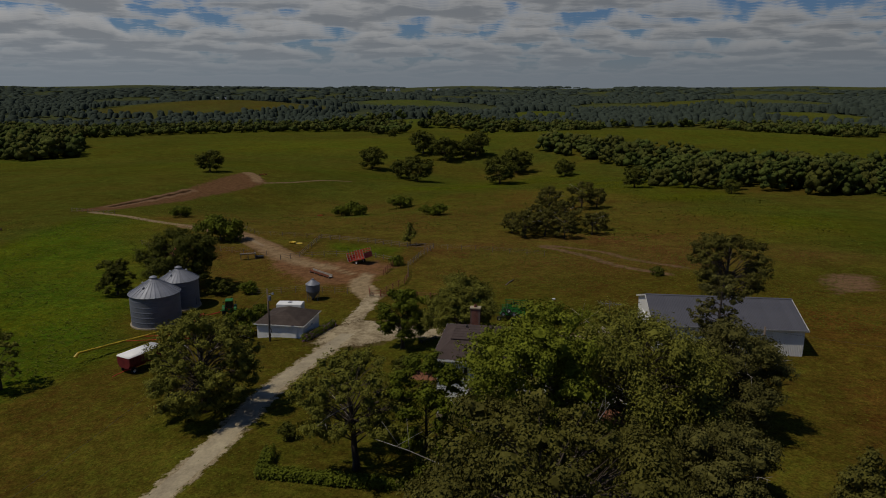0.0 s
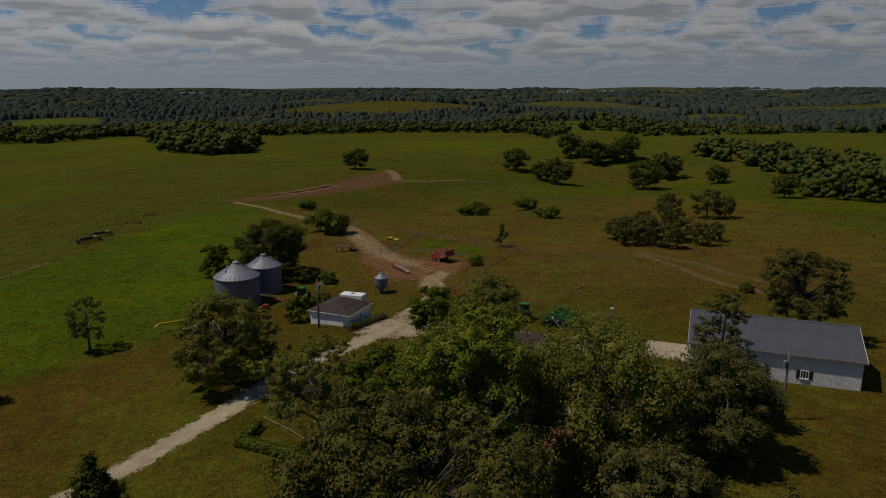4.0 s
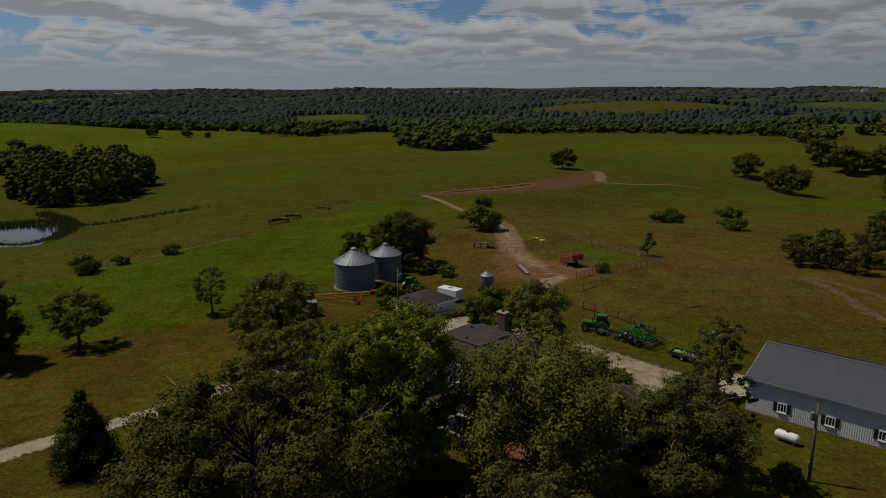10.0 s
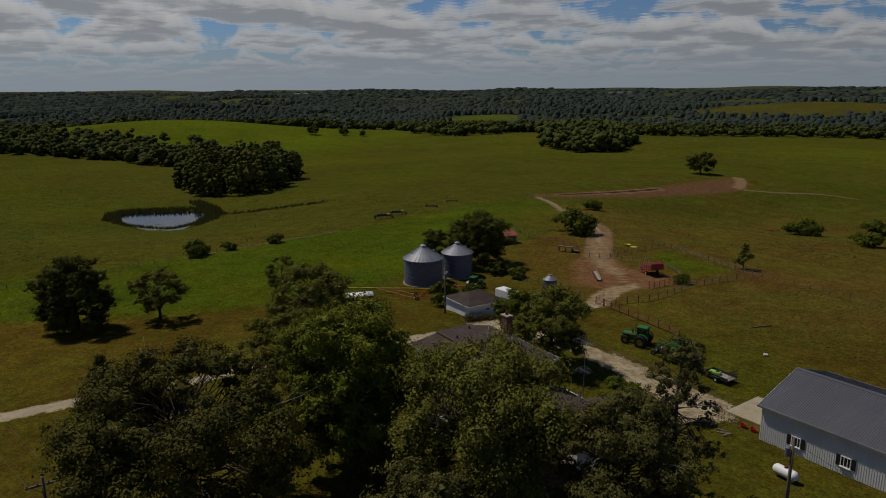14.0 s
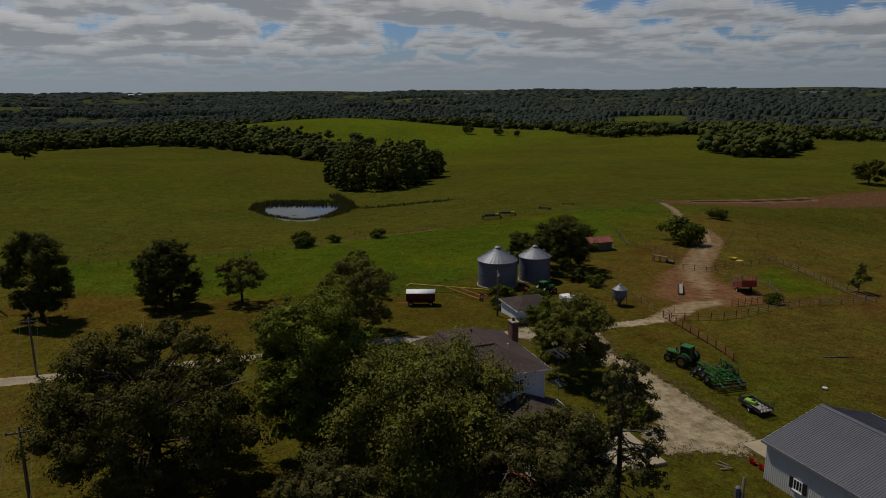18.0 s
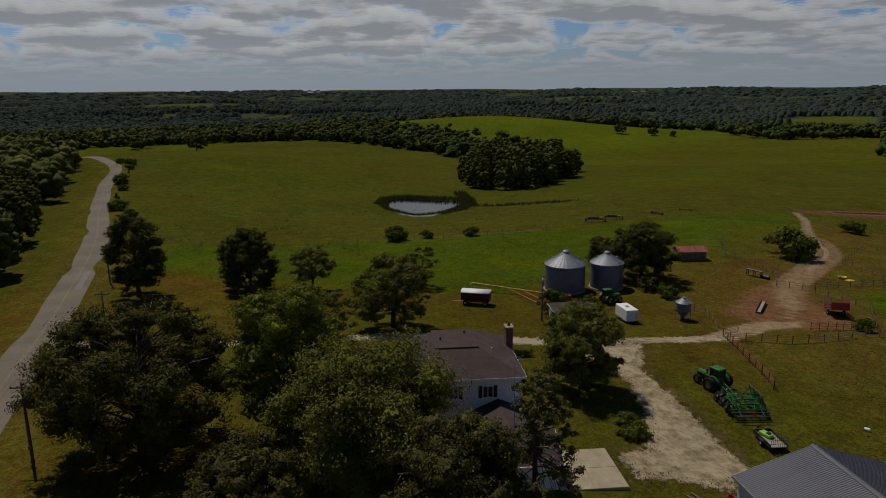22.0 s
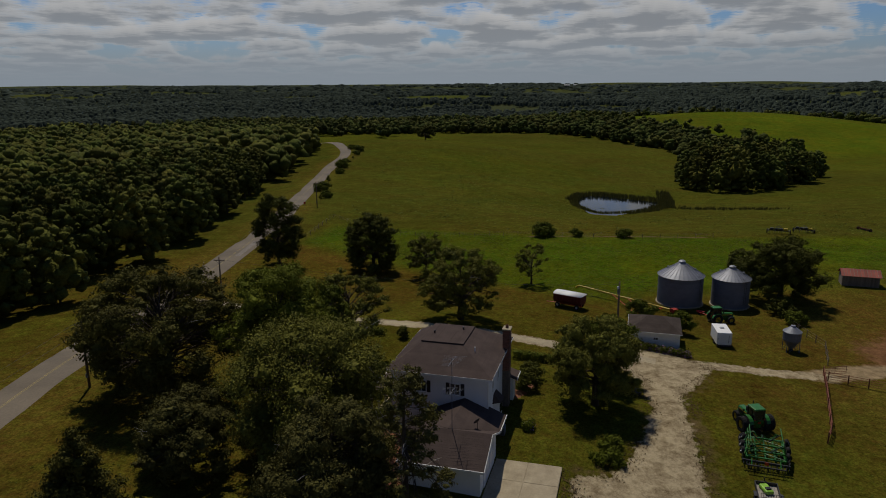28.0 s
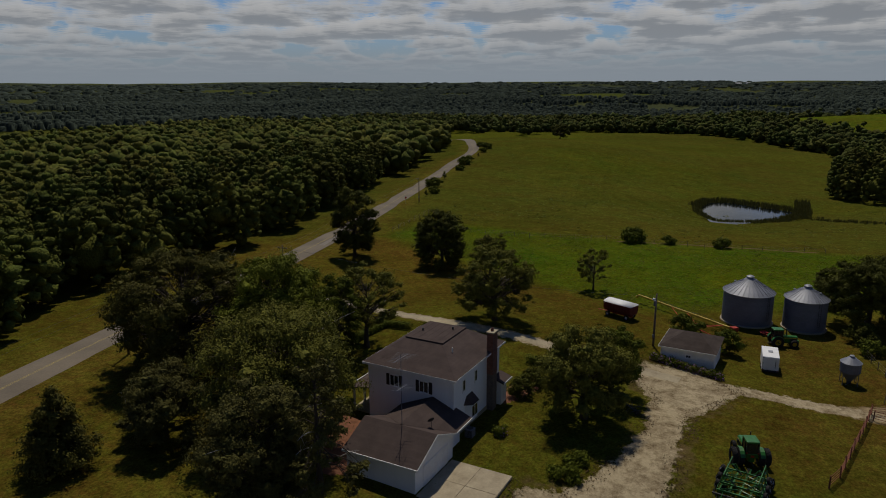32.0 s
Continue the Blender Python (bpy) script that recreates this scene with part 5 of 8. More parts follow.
# bay window with its dark hood on the yard side
bay = new("bay_window", finish("bay_window", prism(bmesh.new(), [(1.0, HY - 0.05), (3.4, HY - 0.05), (2.9, HY + 0.7), (1.5, HY + 0.7)], 0.9, 2.9), M_SIDING))
bay.parent = house
hood = bmesh.new()
lo = [hood.verts.new(q) for q in ((0.8, HY, 2.9), (3.6, HY, 2.9), (3.0, HY + 0.9, 2.9), (1.4, HY + 0.9, 2.9))]
hi = [hood.verts.new(q) for q in ((1.5, HY, 3.8), (2.9, HY, 3.8))]
for q in ((lo[3], lo[2], lo[1], lo[0]), (lo[2], lo[3], hi[0], hi[1]), (lo[1], lo[2], hi[1]), (lo[3], lo[0], hi[0]), (lo[0], lo[1], hi[1], hi[0])):
    hood.faces.new(q)
part("hood", hood, M_SHINGLE, bay, "dark shingled hood")
for x in (1.85, 2.55):
    part("pane", boxm(x - 0.27, x + 0.27, HY + 0.68, HY + 0.73, 1.4, 2.6), M_GLASS, bay)
# chimney of brick on the yard side
CHX, CHY, CHZ = -3.0, HY + 0.42, 9.3
chim = part("chimney", boxm(CHX - 0.58, CHX + 0.58, CHY - 0.42, CHY + 0.36, -0.6, CHZ), M_MORTAR, house, "tall red-brown brick chimney")
bk = quick("brick", *(lambda bm: ([tuple(v.co) for v in bm.verts], [[v.index for v in f.verts] for f in bm.faces]))((lambda bm: (bm.verts.index_update(), bm)[1])(boxm(-0.135, 0.135, -0.02, 0.014, 0, 0.105))), M_BRICK)
bw = 0.29
for k in range(int((CHZ - 4.2) / 0.135)):
    z = CHZ - 0.13 - k * 0.135
    off = (k % 2) * bw / 2
    for i in range(4):
        for m in (pose(CHX - 0.46 + i * bw + off - 0.07, CHY + 0.36, z), ) + ((pose(CHX - 0.46 + i * bw + off - 0.07, CHY - 0.42, z, 0, 0, 180),) if z > HE else ()):
            if abs(m.translation.x - CHX) < 0.46:
                o = part("brick", bk, None, chim)
                o.matrix_basis = m
    for i in range(3):
        for s in (1, -1):
            o = part("brick", bk, None, chim)
            o.matrix_basis = pose(CHX + s * 0.58, CHY - 0.32 + i * 0.27 + off * 0.3, z, 0, 0, -90 * s)
cap = bmesh.new()
box(cap, CHX - 0.68, CHX + 0.68, CHY - 0.52, CHY + 0.46, CHZ, CHZ + 0.16, bevel=0.02)
part("chimney_cap", cap, M_CONCRETE, chim)
part("flue", lathe(bmesh.new(), [(0.19, CHZ + 0.16), (0.17, CHZ + 0.5), (0.13, CHZ + 0.5), (0.13, CHZ + 0.2)], 12, Matrix.Translation((CHX, CHY - 0.03, 0))), M_BRICK, chim)
# rear lean-to by the chimney, and the porch on the lawn side
lean = part("lean_to", boxm(-6.0, -4.4, HY, HY + 1.0, -0.6, 2.6), M_SIDING, house)
slab_b = slab(bmesh.new(), [(-6.5, HY, 3.2), (-6.5, HY + 1.5, 2.7), (-4.0, HY + 1.5, 2.7), (-4.0, HY, 3.2)], 0.12)
bmesh.ops.recalc_face_normals(slab_b, faces=slab_b.faces)
part("lean_to_roof", slab_b, M_SHINGLE, house)
part("lean_to_trim", boxm(-6.52, -3.98, HY + 1.5, HY + 1.56, 2.52, 2.74), M_WHITE, house)
porch = part("porch_floor", boxm(-2.0, 5.4, -HY - 3.0, -HY, -0.7, 0.3), M_CONCRETE, house)
pr = slab(bmesh.new(), [(-2.4, -HY, 3.7), (5.8, -HY, 3.7), (5.8, -HY - 3.3, 3.05), (-2.4, -HY - 3.3, 3.05)], 0.14)
bmesh.ops.recalc_face_normals(pr, faces=pr.faces)
part("porch_roof", pr, M_SHINGLE, house, "low dark shingled porch roof")
part("porch_trim", boxm(-2.44, 5.84, -HY - 3.38, -HY - 3.3, 2.85, 3.08), M_WHITE, house)
for x in (-1.7, 0.7, 3.0, 5.1):
    part("porch_post", boxm(x - 0.11, x + 0.11, -HY - 2.95, -HY - 2.73, 0.3, 2.92), M_WHITE, house)
part("porch_beam", boxm(-1.9, 5.3, -HY - 2.98, -HY - 2.70, 2.65, 2.95), M_WHITE, house)

# ---- garage wing ----
garage = thing("garage_wing", HOUSE, "low white garage wing with dark shingled gables", "garage")
GX0, GX1, GY0, GY1, GE, GR = 9.0, 17.0, -1.2, 6.9, 2.75, 4.45
part("wall", boxm(GX0 + 0.1, GX1 - 0.35, GY0 + 0.3, GY1 - 0.1, -0.9, GE), M_SIDING, garage, "white clapboard garage walls")
part("link_wall", boxm(5.9, GX0 + 0.3, GY0 + 0.6, GY1 - 0.9, -0.9, GE), M_SIDING, garage)
siding(garage, pose(GX1 - 0.35, GY0 + 0.3, 0), GY1 - GY0 - 0.4, -0.3, GE - 0.05)
gx = (GX0 + GX1) / 2
gb = bmesh.new()
for y0, y1 in ((GY1 - 0.12, GY1 - 0.06), (GY0 + 0.26, GY0 + 0.32)):
    p = [(GX0 + 0.2, GE - 0.05), (GX1 - 0.3, GE - 0.05), (gx, GR - 0.1)]
    a = [gb.verts.new((x, y0, z)) for x, z in p]
    b = [gb.verts.new((x, y1, z)) for x, z in p]
    gb.faces.new(a); gb.faces.new(b[::-1])
    for i in range(3):
        gb.faces.new((a[i], b[i], b[(i + 1) % 3], a[(i + 1) % 3]))
bmesh.ops.recalc_face_normals(gb, faces=gb.faces)
part("gable", gb, M_SIDING, garage)
ly = (GY0 + GY1) / 2
ov = 0.3


def roof_face(parent, quad, n, name="roof_slope", trim=True):
    bm = slab(bmesh.new(), [tuple(q) for q in quad], 0.12)
    bmesh.ops.recalc_face_normals(bm, faces=bm.faces)
    ob = part(name, bm, M_SHINGLE, parent)
    courses(ob, quad, n, M_SHINGLE)
    return ob


g0, g1 = GE - 0.05, GR
roof_face(garage, ((GX1, GY0, g0), (GX1, GY1 + ov, g0), (gx, GY1 + ov, g1), (gx, GY0, g1)), 16)
roof_face(garage, ((GX0, GY1 + ov, g0), (GX0, GY0, g0), (gx, GY0, g1), (gx, GY1 + ov, g1)), 16)
roof_face(garage, ((GX0 + 0.02, GY1 + ov + 0.02, g0 + 0.015), (5.4, GY1 + ov + 0.02, g0 + 0.015), (5.4, ly, g1 + 0.015), (gx - 0.05, ly, g1 + 0.015)), 16)
roof_face(garage, ((5.4, GY0, g0 + 0.015), (GX0 + 0.02, GY0, g0 + 0.015), (gx - 0.05, ly, g1 + 0.015), (5.4, ly, g1 + 0.015)), 16)
part("gutter", boxm(GX1, GX1 + 0.06, GY0, GY1 + ov, g0 - 0.18, g0 + 0.04), M_WHITE, garage)
part("gutter", boxm(5.4, GX0, GY1 + ov + 0.02, GY1 + ov + 0.08, g0 - 0.16, g0 + 0.05), M_WHITE, garage)
for s in (-1, 1):
    bb = bmesh.new()
    x1 = gx + s * 4.0
    q = [(gx, GY1 + ov, g1 - 0.02), (x1, GY1 + ov, g0 - 0.02), (x1, GY1 + ov + 0.05, g0 - 0.02), (gx, GY1 + ov + 0.05, g1 - 0.02)]
    slab(bb, q, 0.2)
    bmesh.ops.recalc_face_normals(bb, faces=bb.faces)
    part("barge_board", bb, M_WHITE, garage)
gd = part("garage_door", boxm(10.2, 15.2, GY1 - 0.12, GY1 - 0.05, -0.15, 2.1), M_WHITE, garage, "white panelled double garage door")
for k in range(4):
    for i in range(4):
        part("door_panel", boxm(10.3 + i * 1.225, 10.3 + i * 1.225 + 1.12, GY1 - 0.05, GY1 - 0.025, -0.06 + k * 0.54, -0.06 + k * 0.54 + 0.44), M_WHITE, gd)
# concrete apron in cracked slabs
apron = tagged(new("apron", finish("apron", boxm(9.6, 16.9, 6.95, 13.6, -0.5, -0.06), M_CONCRETE)), "cracked pale concrete garage apron", "apron", kind="structure")
apron.matrix_world = HOUSE
for i in range(2):
    for j in range(2):
        part("paving_slab", boxm(9.62 + i * 3.65, 9.62 + i * 3.65 + 3.6, 6.98 + j * 3.32, 6.98 + j * 3.32 + 3.27, -0.06, -0.02 + 0.006 * ((i + j) % 2)), M_CONCRETE, apron)
bapron = tagged(new("barn_apron", finish("barn_apron", boxm(-6.2, -0.2, 3.4, 10.2, -0.5, 0.02), M_CONCRETE)), "pale concrete apron before the barn door", "apron", kind="structure")
bapron.matrix_world = BARN

# ---- grain bins ----
def grain_bin(name, x, y, r, wall, roof, label, door_turn):
    ob = thing(name, pose(x, y, gz(x, y)), label, "grain bin", "grain bins")
    part("slab", lathe(bmesh.new(), [(r + 0.25, -0.6), (r + 0.25, 0.22), (0, 0.22)], 36), M_CONCRETE, ob)
    rings = int(wall / 0.82)
    h = wall / rings
    prof = [(r, 0.2)]
    me = None
    for k in range(rings):
        if me is None:
            n = 8
            prof = []
            for i in range(n + 1):
                prof.append((r + 0.022 * math.cos(i * 2 * math.pi / 2) + (0.01 if i in (0, n) else 0), h * i / n))
            me = finish("wall_ring", lathe(bmesh.new(), prof, 48), M_GALV, True)
        o = part("wall_ring", me, None, ob)
        o.matrix_basis = pose(0, 0, 0.22 + k * h, 0, 0, 13 * k)
    part("inner_wall", lathe(bmesh.new(), [(r - 0.05, 0.2), (r - 0.05, wall + 0.2)], 36), M_GALV, ob)
    n = 30
    top = wall + 0.22
    panel = bmesh.new()
    a0 = 3.1416 / n
    rr, r2 = r + 0.25, 0.55
    q = [(rr * math.cos(-a0), rr * math.sin(-a0), top - 0.06), (rr * math.cos(a0), rr * math.sin(a0), top - 0.06), (r2 * math.cos(a0), r2 * math.sin(a0), top + roof), (r2 * math.cos(-a0), r2 * math.sin(-a0), top + roof)]
    v = [panel.verts.new(c) for c in q]
    panel.faces.new(v)
    w = [panel.verts.new((c[0], c[1], c[2] + 0.07)) for c in (q[0], q[3])]
    u = [panel.verts.new((c[0] * 0.999, c[1] * 0.985 + 0.10, c[2] + 0.07)) for c in (q[0], q[3])]
    t = [panel.verts.new((c[0], c[1] + 0.10, c[2] + 0.004)) for c in (q[0], q[3])]
    panel.faces.new((v[0], v[3], w[1], w[0]))
    panel.faces.new((w[0], w[1], u[1], u[0]))
    panel.faces.new((u[0], u[1], t[1], t[0]))
    bmesh.ops.recalc_face_normals(panel, faces=panel.faces)
    me = finish("roof_panel", panel, M_GALVROOF)
    for k in range(n):
        o = part("roof_panel", me, None, ob)
        o.matrix_basis = pose(0, 0, 0, 0, 0, 360 * k / n)
    part("roof_collar", lathe(bmesh.new(), [(0.6, top + roof - 0.05), (0.6, top + roof + 0.28), (0.66, top + roof + 0.3), (0.3, top + roof + 0.5), (0, top + roof + 0.52)], 20), M_GALVROOF, ob, "capped filling hatch")
    d = part("door", boxm(r - 0.02, r + 0.10, -0.42, 0.42, 0.7, 2.0, bevel=0.02), M_GALV, ob)
    d.matrix_basis = pose(0, 0, 0, 0, 0, door_turn)
    lad = bmesh.new()
    for s in (-0.22, 0.22):
        tube(lad, [(r + 0.16, s, 1.2), (r + 0.16, s, top)], 0.025, 5)
        tube(lad, [(r + 0.16, s, top), (r - 0.5, s, top + 0.4)], 0.025, 5)
    for k in range(int((wall - 1) / 0.32)):
        tube(lad, [(r + 0.16, -0.22, 1.3 + k * 0.32), (r + 0.16, 0.22, 1.3 + k * 0.32)], 0.016, 5)
    l = part("ladder", lad, M_STEEL, ob)
    l.matrix_basis = pose(0, 0, 0, 0, 0, door_turn + 40)
    for a in (70, 160, 250):
        o = part("roof_vent", lathe(bmesh.new(), [(0.16, 0), (0.16, 0.4), (0.24, 0.42), (0.1, 0.55), (0, 0.56)], 10), M_GALVROOF, ob)
        o.matrix_basis = pose((r * 0.6) * math.cos(radians(a)), (r * 0.6) * math.sin(radians(a)), top + roof * 0.40)
    return ob


grain_bin("grain_bin", -51.0, 114.3, 4.05, 5.3, 2.25, "large galvanised steel grain bin with conical roof", 5)
grain_bin("grain_bin", -50.2, 123.2, 3.3, 5.2, 1.75, "smaller galvanised steel grain bin with conical roof", -10)

# ---- pond ----
pw = bmesh.new()
pts = smooth_line(POND + POND[:1], 3.0)
pw.faces.new([pw.verts.new((p.x, p.y, POND_Z)) for p in pts[:-1]])
bmesh.ops.triangulate(pw, faces=pw.faces)
tagged(new("pond_water", finish("pond_water", pw, M_WATER)), "still dark farm pond mirroring the sky", "water", kind="structure")
rr = np.random.RandomState(81)
P = []
ring = smooth_line(POND + POND[:1], 0.6)
cx, cy = np.mean([p.x for p in ring]), np.mean([p.y for p in ring])
for p in ring:
    d = Vector((p.x - cx, p.y - cy, 0)).normalized()
    for k in range(9 if p.y > 125 or p.x < -240 else 3):
        o = rr.uniform(-1.2, 6.0 if p.y > 125 or p.x < -240 else 2.5)
        P.append((p.x + d.x * o + rr.uniform(-0.5, 0.5), p.y + d.y * o + rr.uniform(-0.5, 0.5)))
P += [(x, 150 + (x + 262) * -0.12 + rr.uniform(-3, 3)) for x in rr.uniform(-266, -225, 380)]
P += [(-228 + t * 50 + rr.uniform(-3, 3), 148 + t * 62 + rr.uniform(-4, 4)) for t in rr.uniform(0, 0.55, 260)]
P = np.array([(x, y, max(gz(x, y) - 0.1, POND_Z)) for x, y in P])
n = len(P)
V, F = [], []
for k in range(3):
    a = rr.uniform(0, 6.28, n)
    h = rr.uniform(0.5, 1.2, n) * np.where(P[:, 0] < -236, 2.0, 1.1)
    w = 0.20
    b = P + np.stack([rr.uniform(-0.4, 0.4, n), rr.uniform(-0.4, 0.4, n), np.zeros(n)], 1)
    V.append(np.stack([b + np.stack([np.cos(a) * w, np.sin(a) * w, 0 * a], 1), b - np.stack([np.cos(a) * w, np.sin(a) * w, 0 * a], 1),
                       b + np.stack([rr.uniform(-0.3, 0.3, n), rr.uniform(-0.3, 0.3, n), h], 1)], 1).reshape(-1, 3))
V = np.concatenate(V)
stuff("reeds", V, np.arange(len(V)).reshape(-1, 3), M_REED, "olive reeds and cattails round the pond", "reeds")


# ---- weeds and grass tufts in the pastures ----
def tufts(name, label, poly, n, h, material, seed):
    r = np.random.RandomState(seed)
    x = r.uniform(min(p[0] for p in poly), max(p[0] for p in poly), n)
    y = r.uniform(min(p[1] for p in poly), max(p[1] for p in poly), n)
    k = (within(x, y, poly, 2.0) > r.uniform(0, 1, n)) & (0.5 + 0.6 * waves(x, y, 9, seed) > r.uniform(0, 1, n))
    x, y = x[k], y[k]
    m = len(x)
    P = np.concatenate([np.stack([x + r.uniform(-1, 1, m) * h, y + r.uniform(-1, 1, m) * h, lie(x, y) + r.uniform(0.1, 0.45, m) * h], 1) for q in range(2)])
    up = np.zeros((len(P), 3))
    up[:, 2] = 1.0
    V, F = leaves(r, P, up, h * 1.1, 0.0, 1.5)
    stuff(name, V, F, material, label, "weeds")


tufts("lush_weeds", "bright green weeds in the pasture by the bins", LUSH, 34000, 0.20, M_WEED, 101)
tufts("slope_weeds", "green weeds on the hillside pasture", SLOPEWEEDS, 26000, 0.34, M_WEED, 102)
tufts("east_weeds", "green weeds in the pasture behind the barn", ((6, 124), (30, 112), (90, 100), (120, 180), (20, 185), (-2, 165), (-6, 140)), 42000, 0.15, M_WEED, 103)
tufts("west_weeds", "tufts of weed in the wide west field", ((-118, 30), (-340, 0), (-460, 60), (-330, 160), (-120, 220)), 9000, 0.42, M_WEED, 104)
tufts("north_weeds", "tufts of weed in the north pasture", ((-110, 235), (-40, 190), (30, 200), (20, 300), (-90, 350)), 26000, 0.26, M_WEED, 105)
tufts("lawn_tufts", "tufts of longer grass on the lawns", ((-60, 30), (60, 40), (60, 92), (25, 92), (0, 88), (-60, 110)), 9000, 0.10, M_WEED, 106)


M_LITTER = mat("fallen_leaf", (0.105, 0.066, 0.028), rough=0.9, var=0.3, scale=1.0, fine=4, bump=0, color2=(0.055, 0.036, 0.018), spec=0.1, island=0.5)


def litter(n, seed):
    """Fallen leaves and clods strewn along the edges of the gravel yard."""
    r = np.random.RandomState(seed)
    x, y = r.uniform(-24, 27, n), r.uniform(88, 116, n)
    f = within(x, y, YARD, 8.0)
    k = (np.abs(f - 0.5 + 0.10 * waves(x, y, 4, seed)) < r.uniform(0, 0.22, n)) & (waves(x, y, 2.2, seed + 1) + r.normal(0, 0.35, n) > 0.0)
    x, y = x[k], y[k]
    P = np.stack([x, y, lie(x, y) + 0.06], 1)
    up = np.zeros((len(P), 3))
    up[:, 2] = 1.0
    V, F = leaves(r, P, up, 0.13, 0.0, 1.3, 0.35, 1.0)
    stuff("leaf_litter", V, F, M_LITTER, "brown fallen leaves along the gravel's edge", "leaves")


litter(40000, 111)


# ---- wheels ----
def wheel(parent, name, x, y, r, w, rim_mat, lugs=18, hub=0.55, turn=0.0):
    """A wheel about the y axis: tyre with lugs, rim and hub."""
    t = bmesh.new()
    m = pose(0, 0, 0, 90, 0, 0)
    lathe(t, [(r * hub, -w / 2), (r * 0.9, -w / 2), (r * 0.97, -w * 0.36), (r * 0.97, w * 0.36), (r * 0.9, w / 2), (r * hub, w / 2)], 28, m)
    for k in range(lugs):
        for s in (-1, 1):
            a = 6.2832 * (k + 0.5 * (s > 0)) / lugs
            box(t, r * 0.95, r * 1.0, -0.03 * r / 0.8, 0.03 * r / 0.8, 0, w * 0.46, m @ pose(0, 0, 0, 0, 0, math.degrees(a)) @ pose(0, 0, 0, s * 90 - 90, 0, 0) @ pose(0, 0, 0, 25 * s, 0, 0))
    ty = part("wheel", t, M_TYRE, parent)
    ty.matrix_basis = pose(x, y, r, 0, 0, turn)
    part("rim", lathe(bmesh.new(), [(r * hub, -w * 0.3), (r * hub * 0.9, -w * 0.16), (r * 0.2, -w * 0.1), (r * 0.2, w * 0.1), (r * hub * 0.9, w * 0.16), (r * hub, w * 0.3)], 20, m), rim_mat, ty)
    part("hub", lathe(bmesh.new(), [(0, -w * 0.34), (r * 0.13, -w * 0.34), (r * 0.13, w * 0.34), (0, w * 0.34)], 10, m), rim_mat, ty)
    return ty


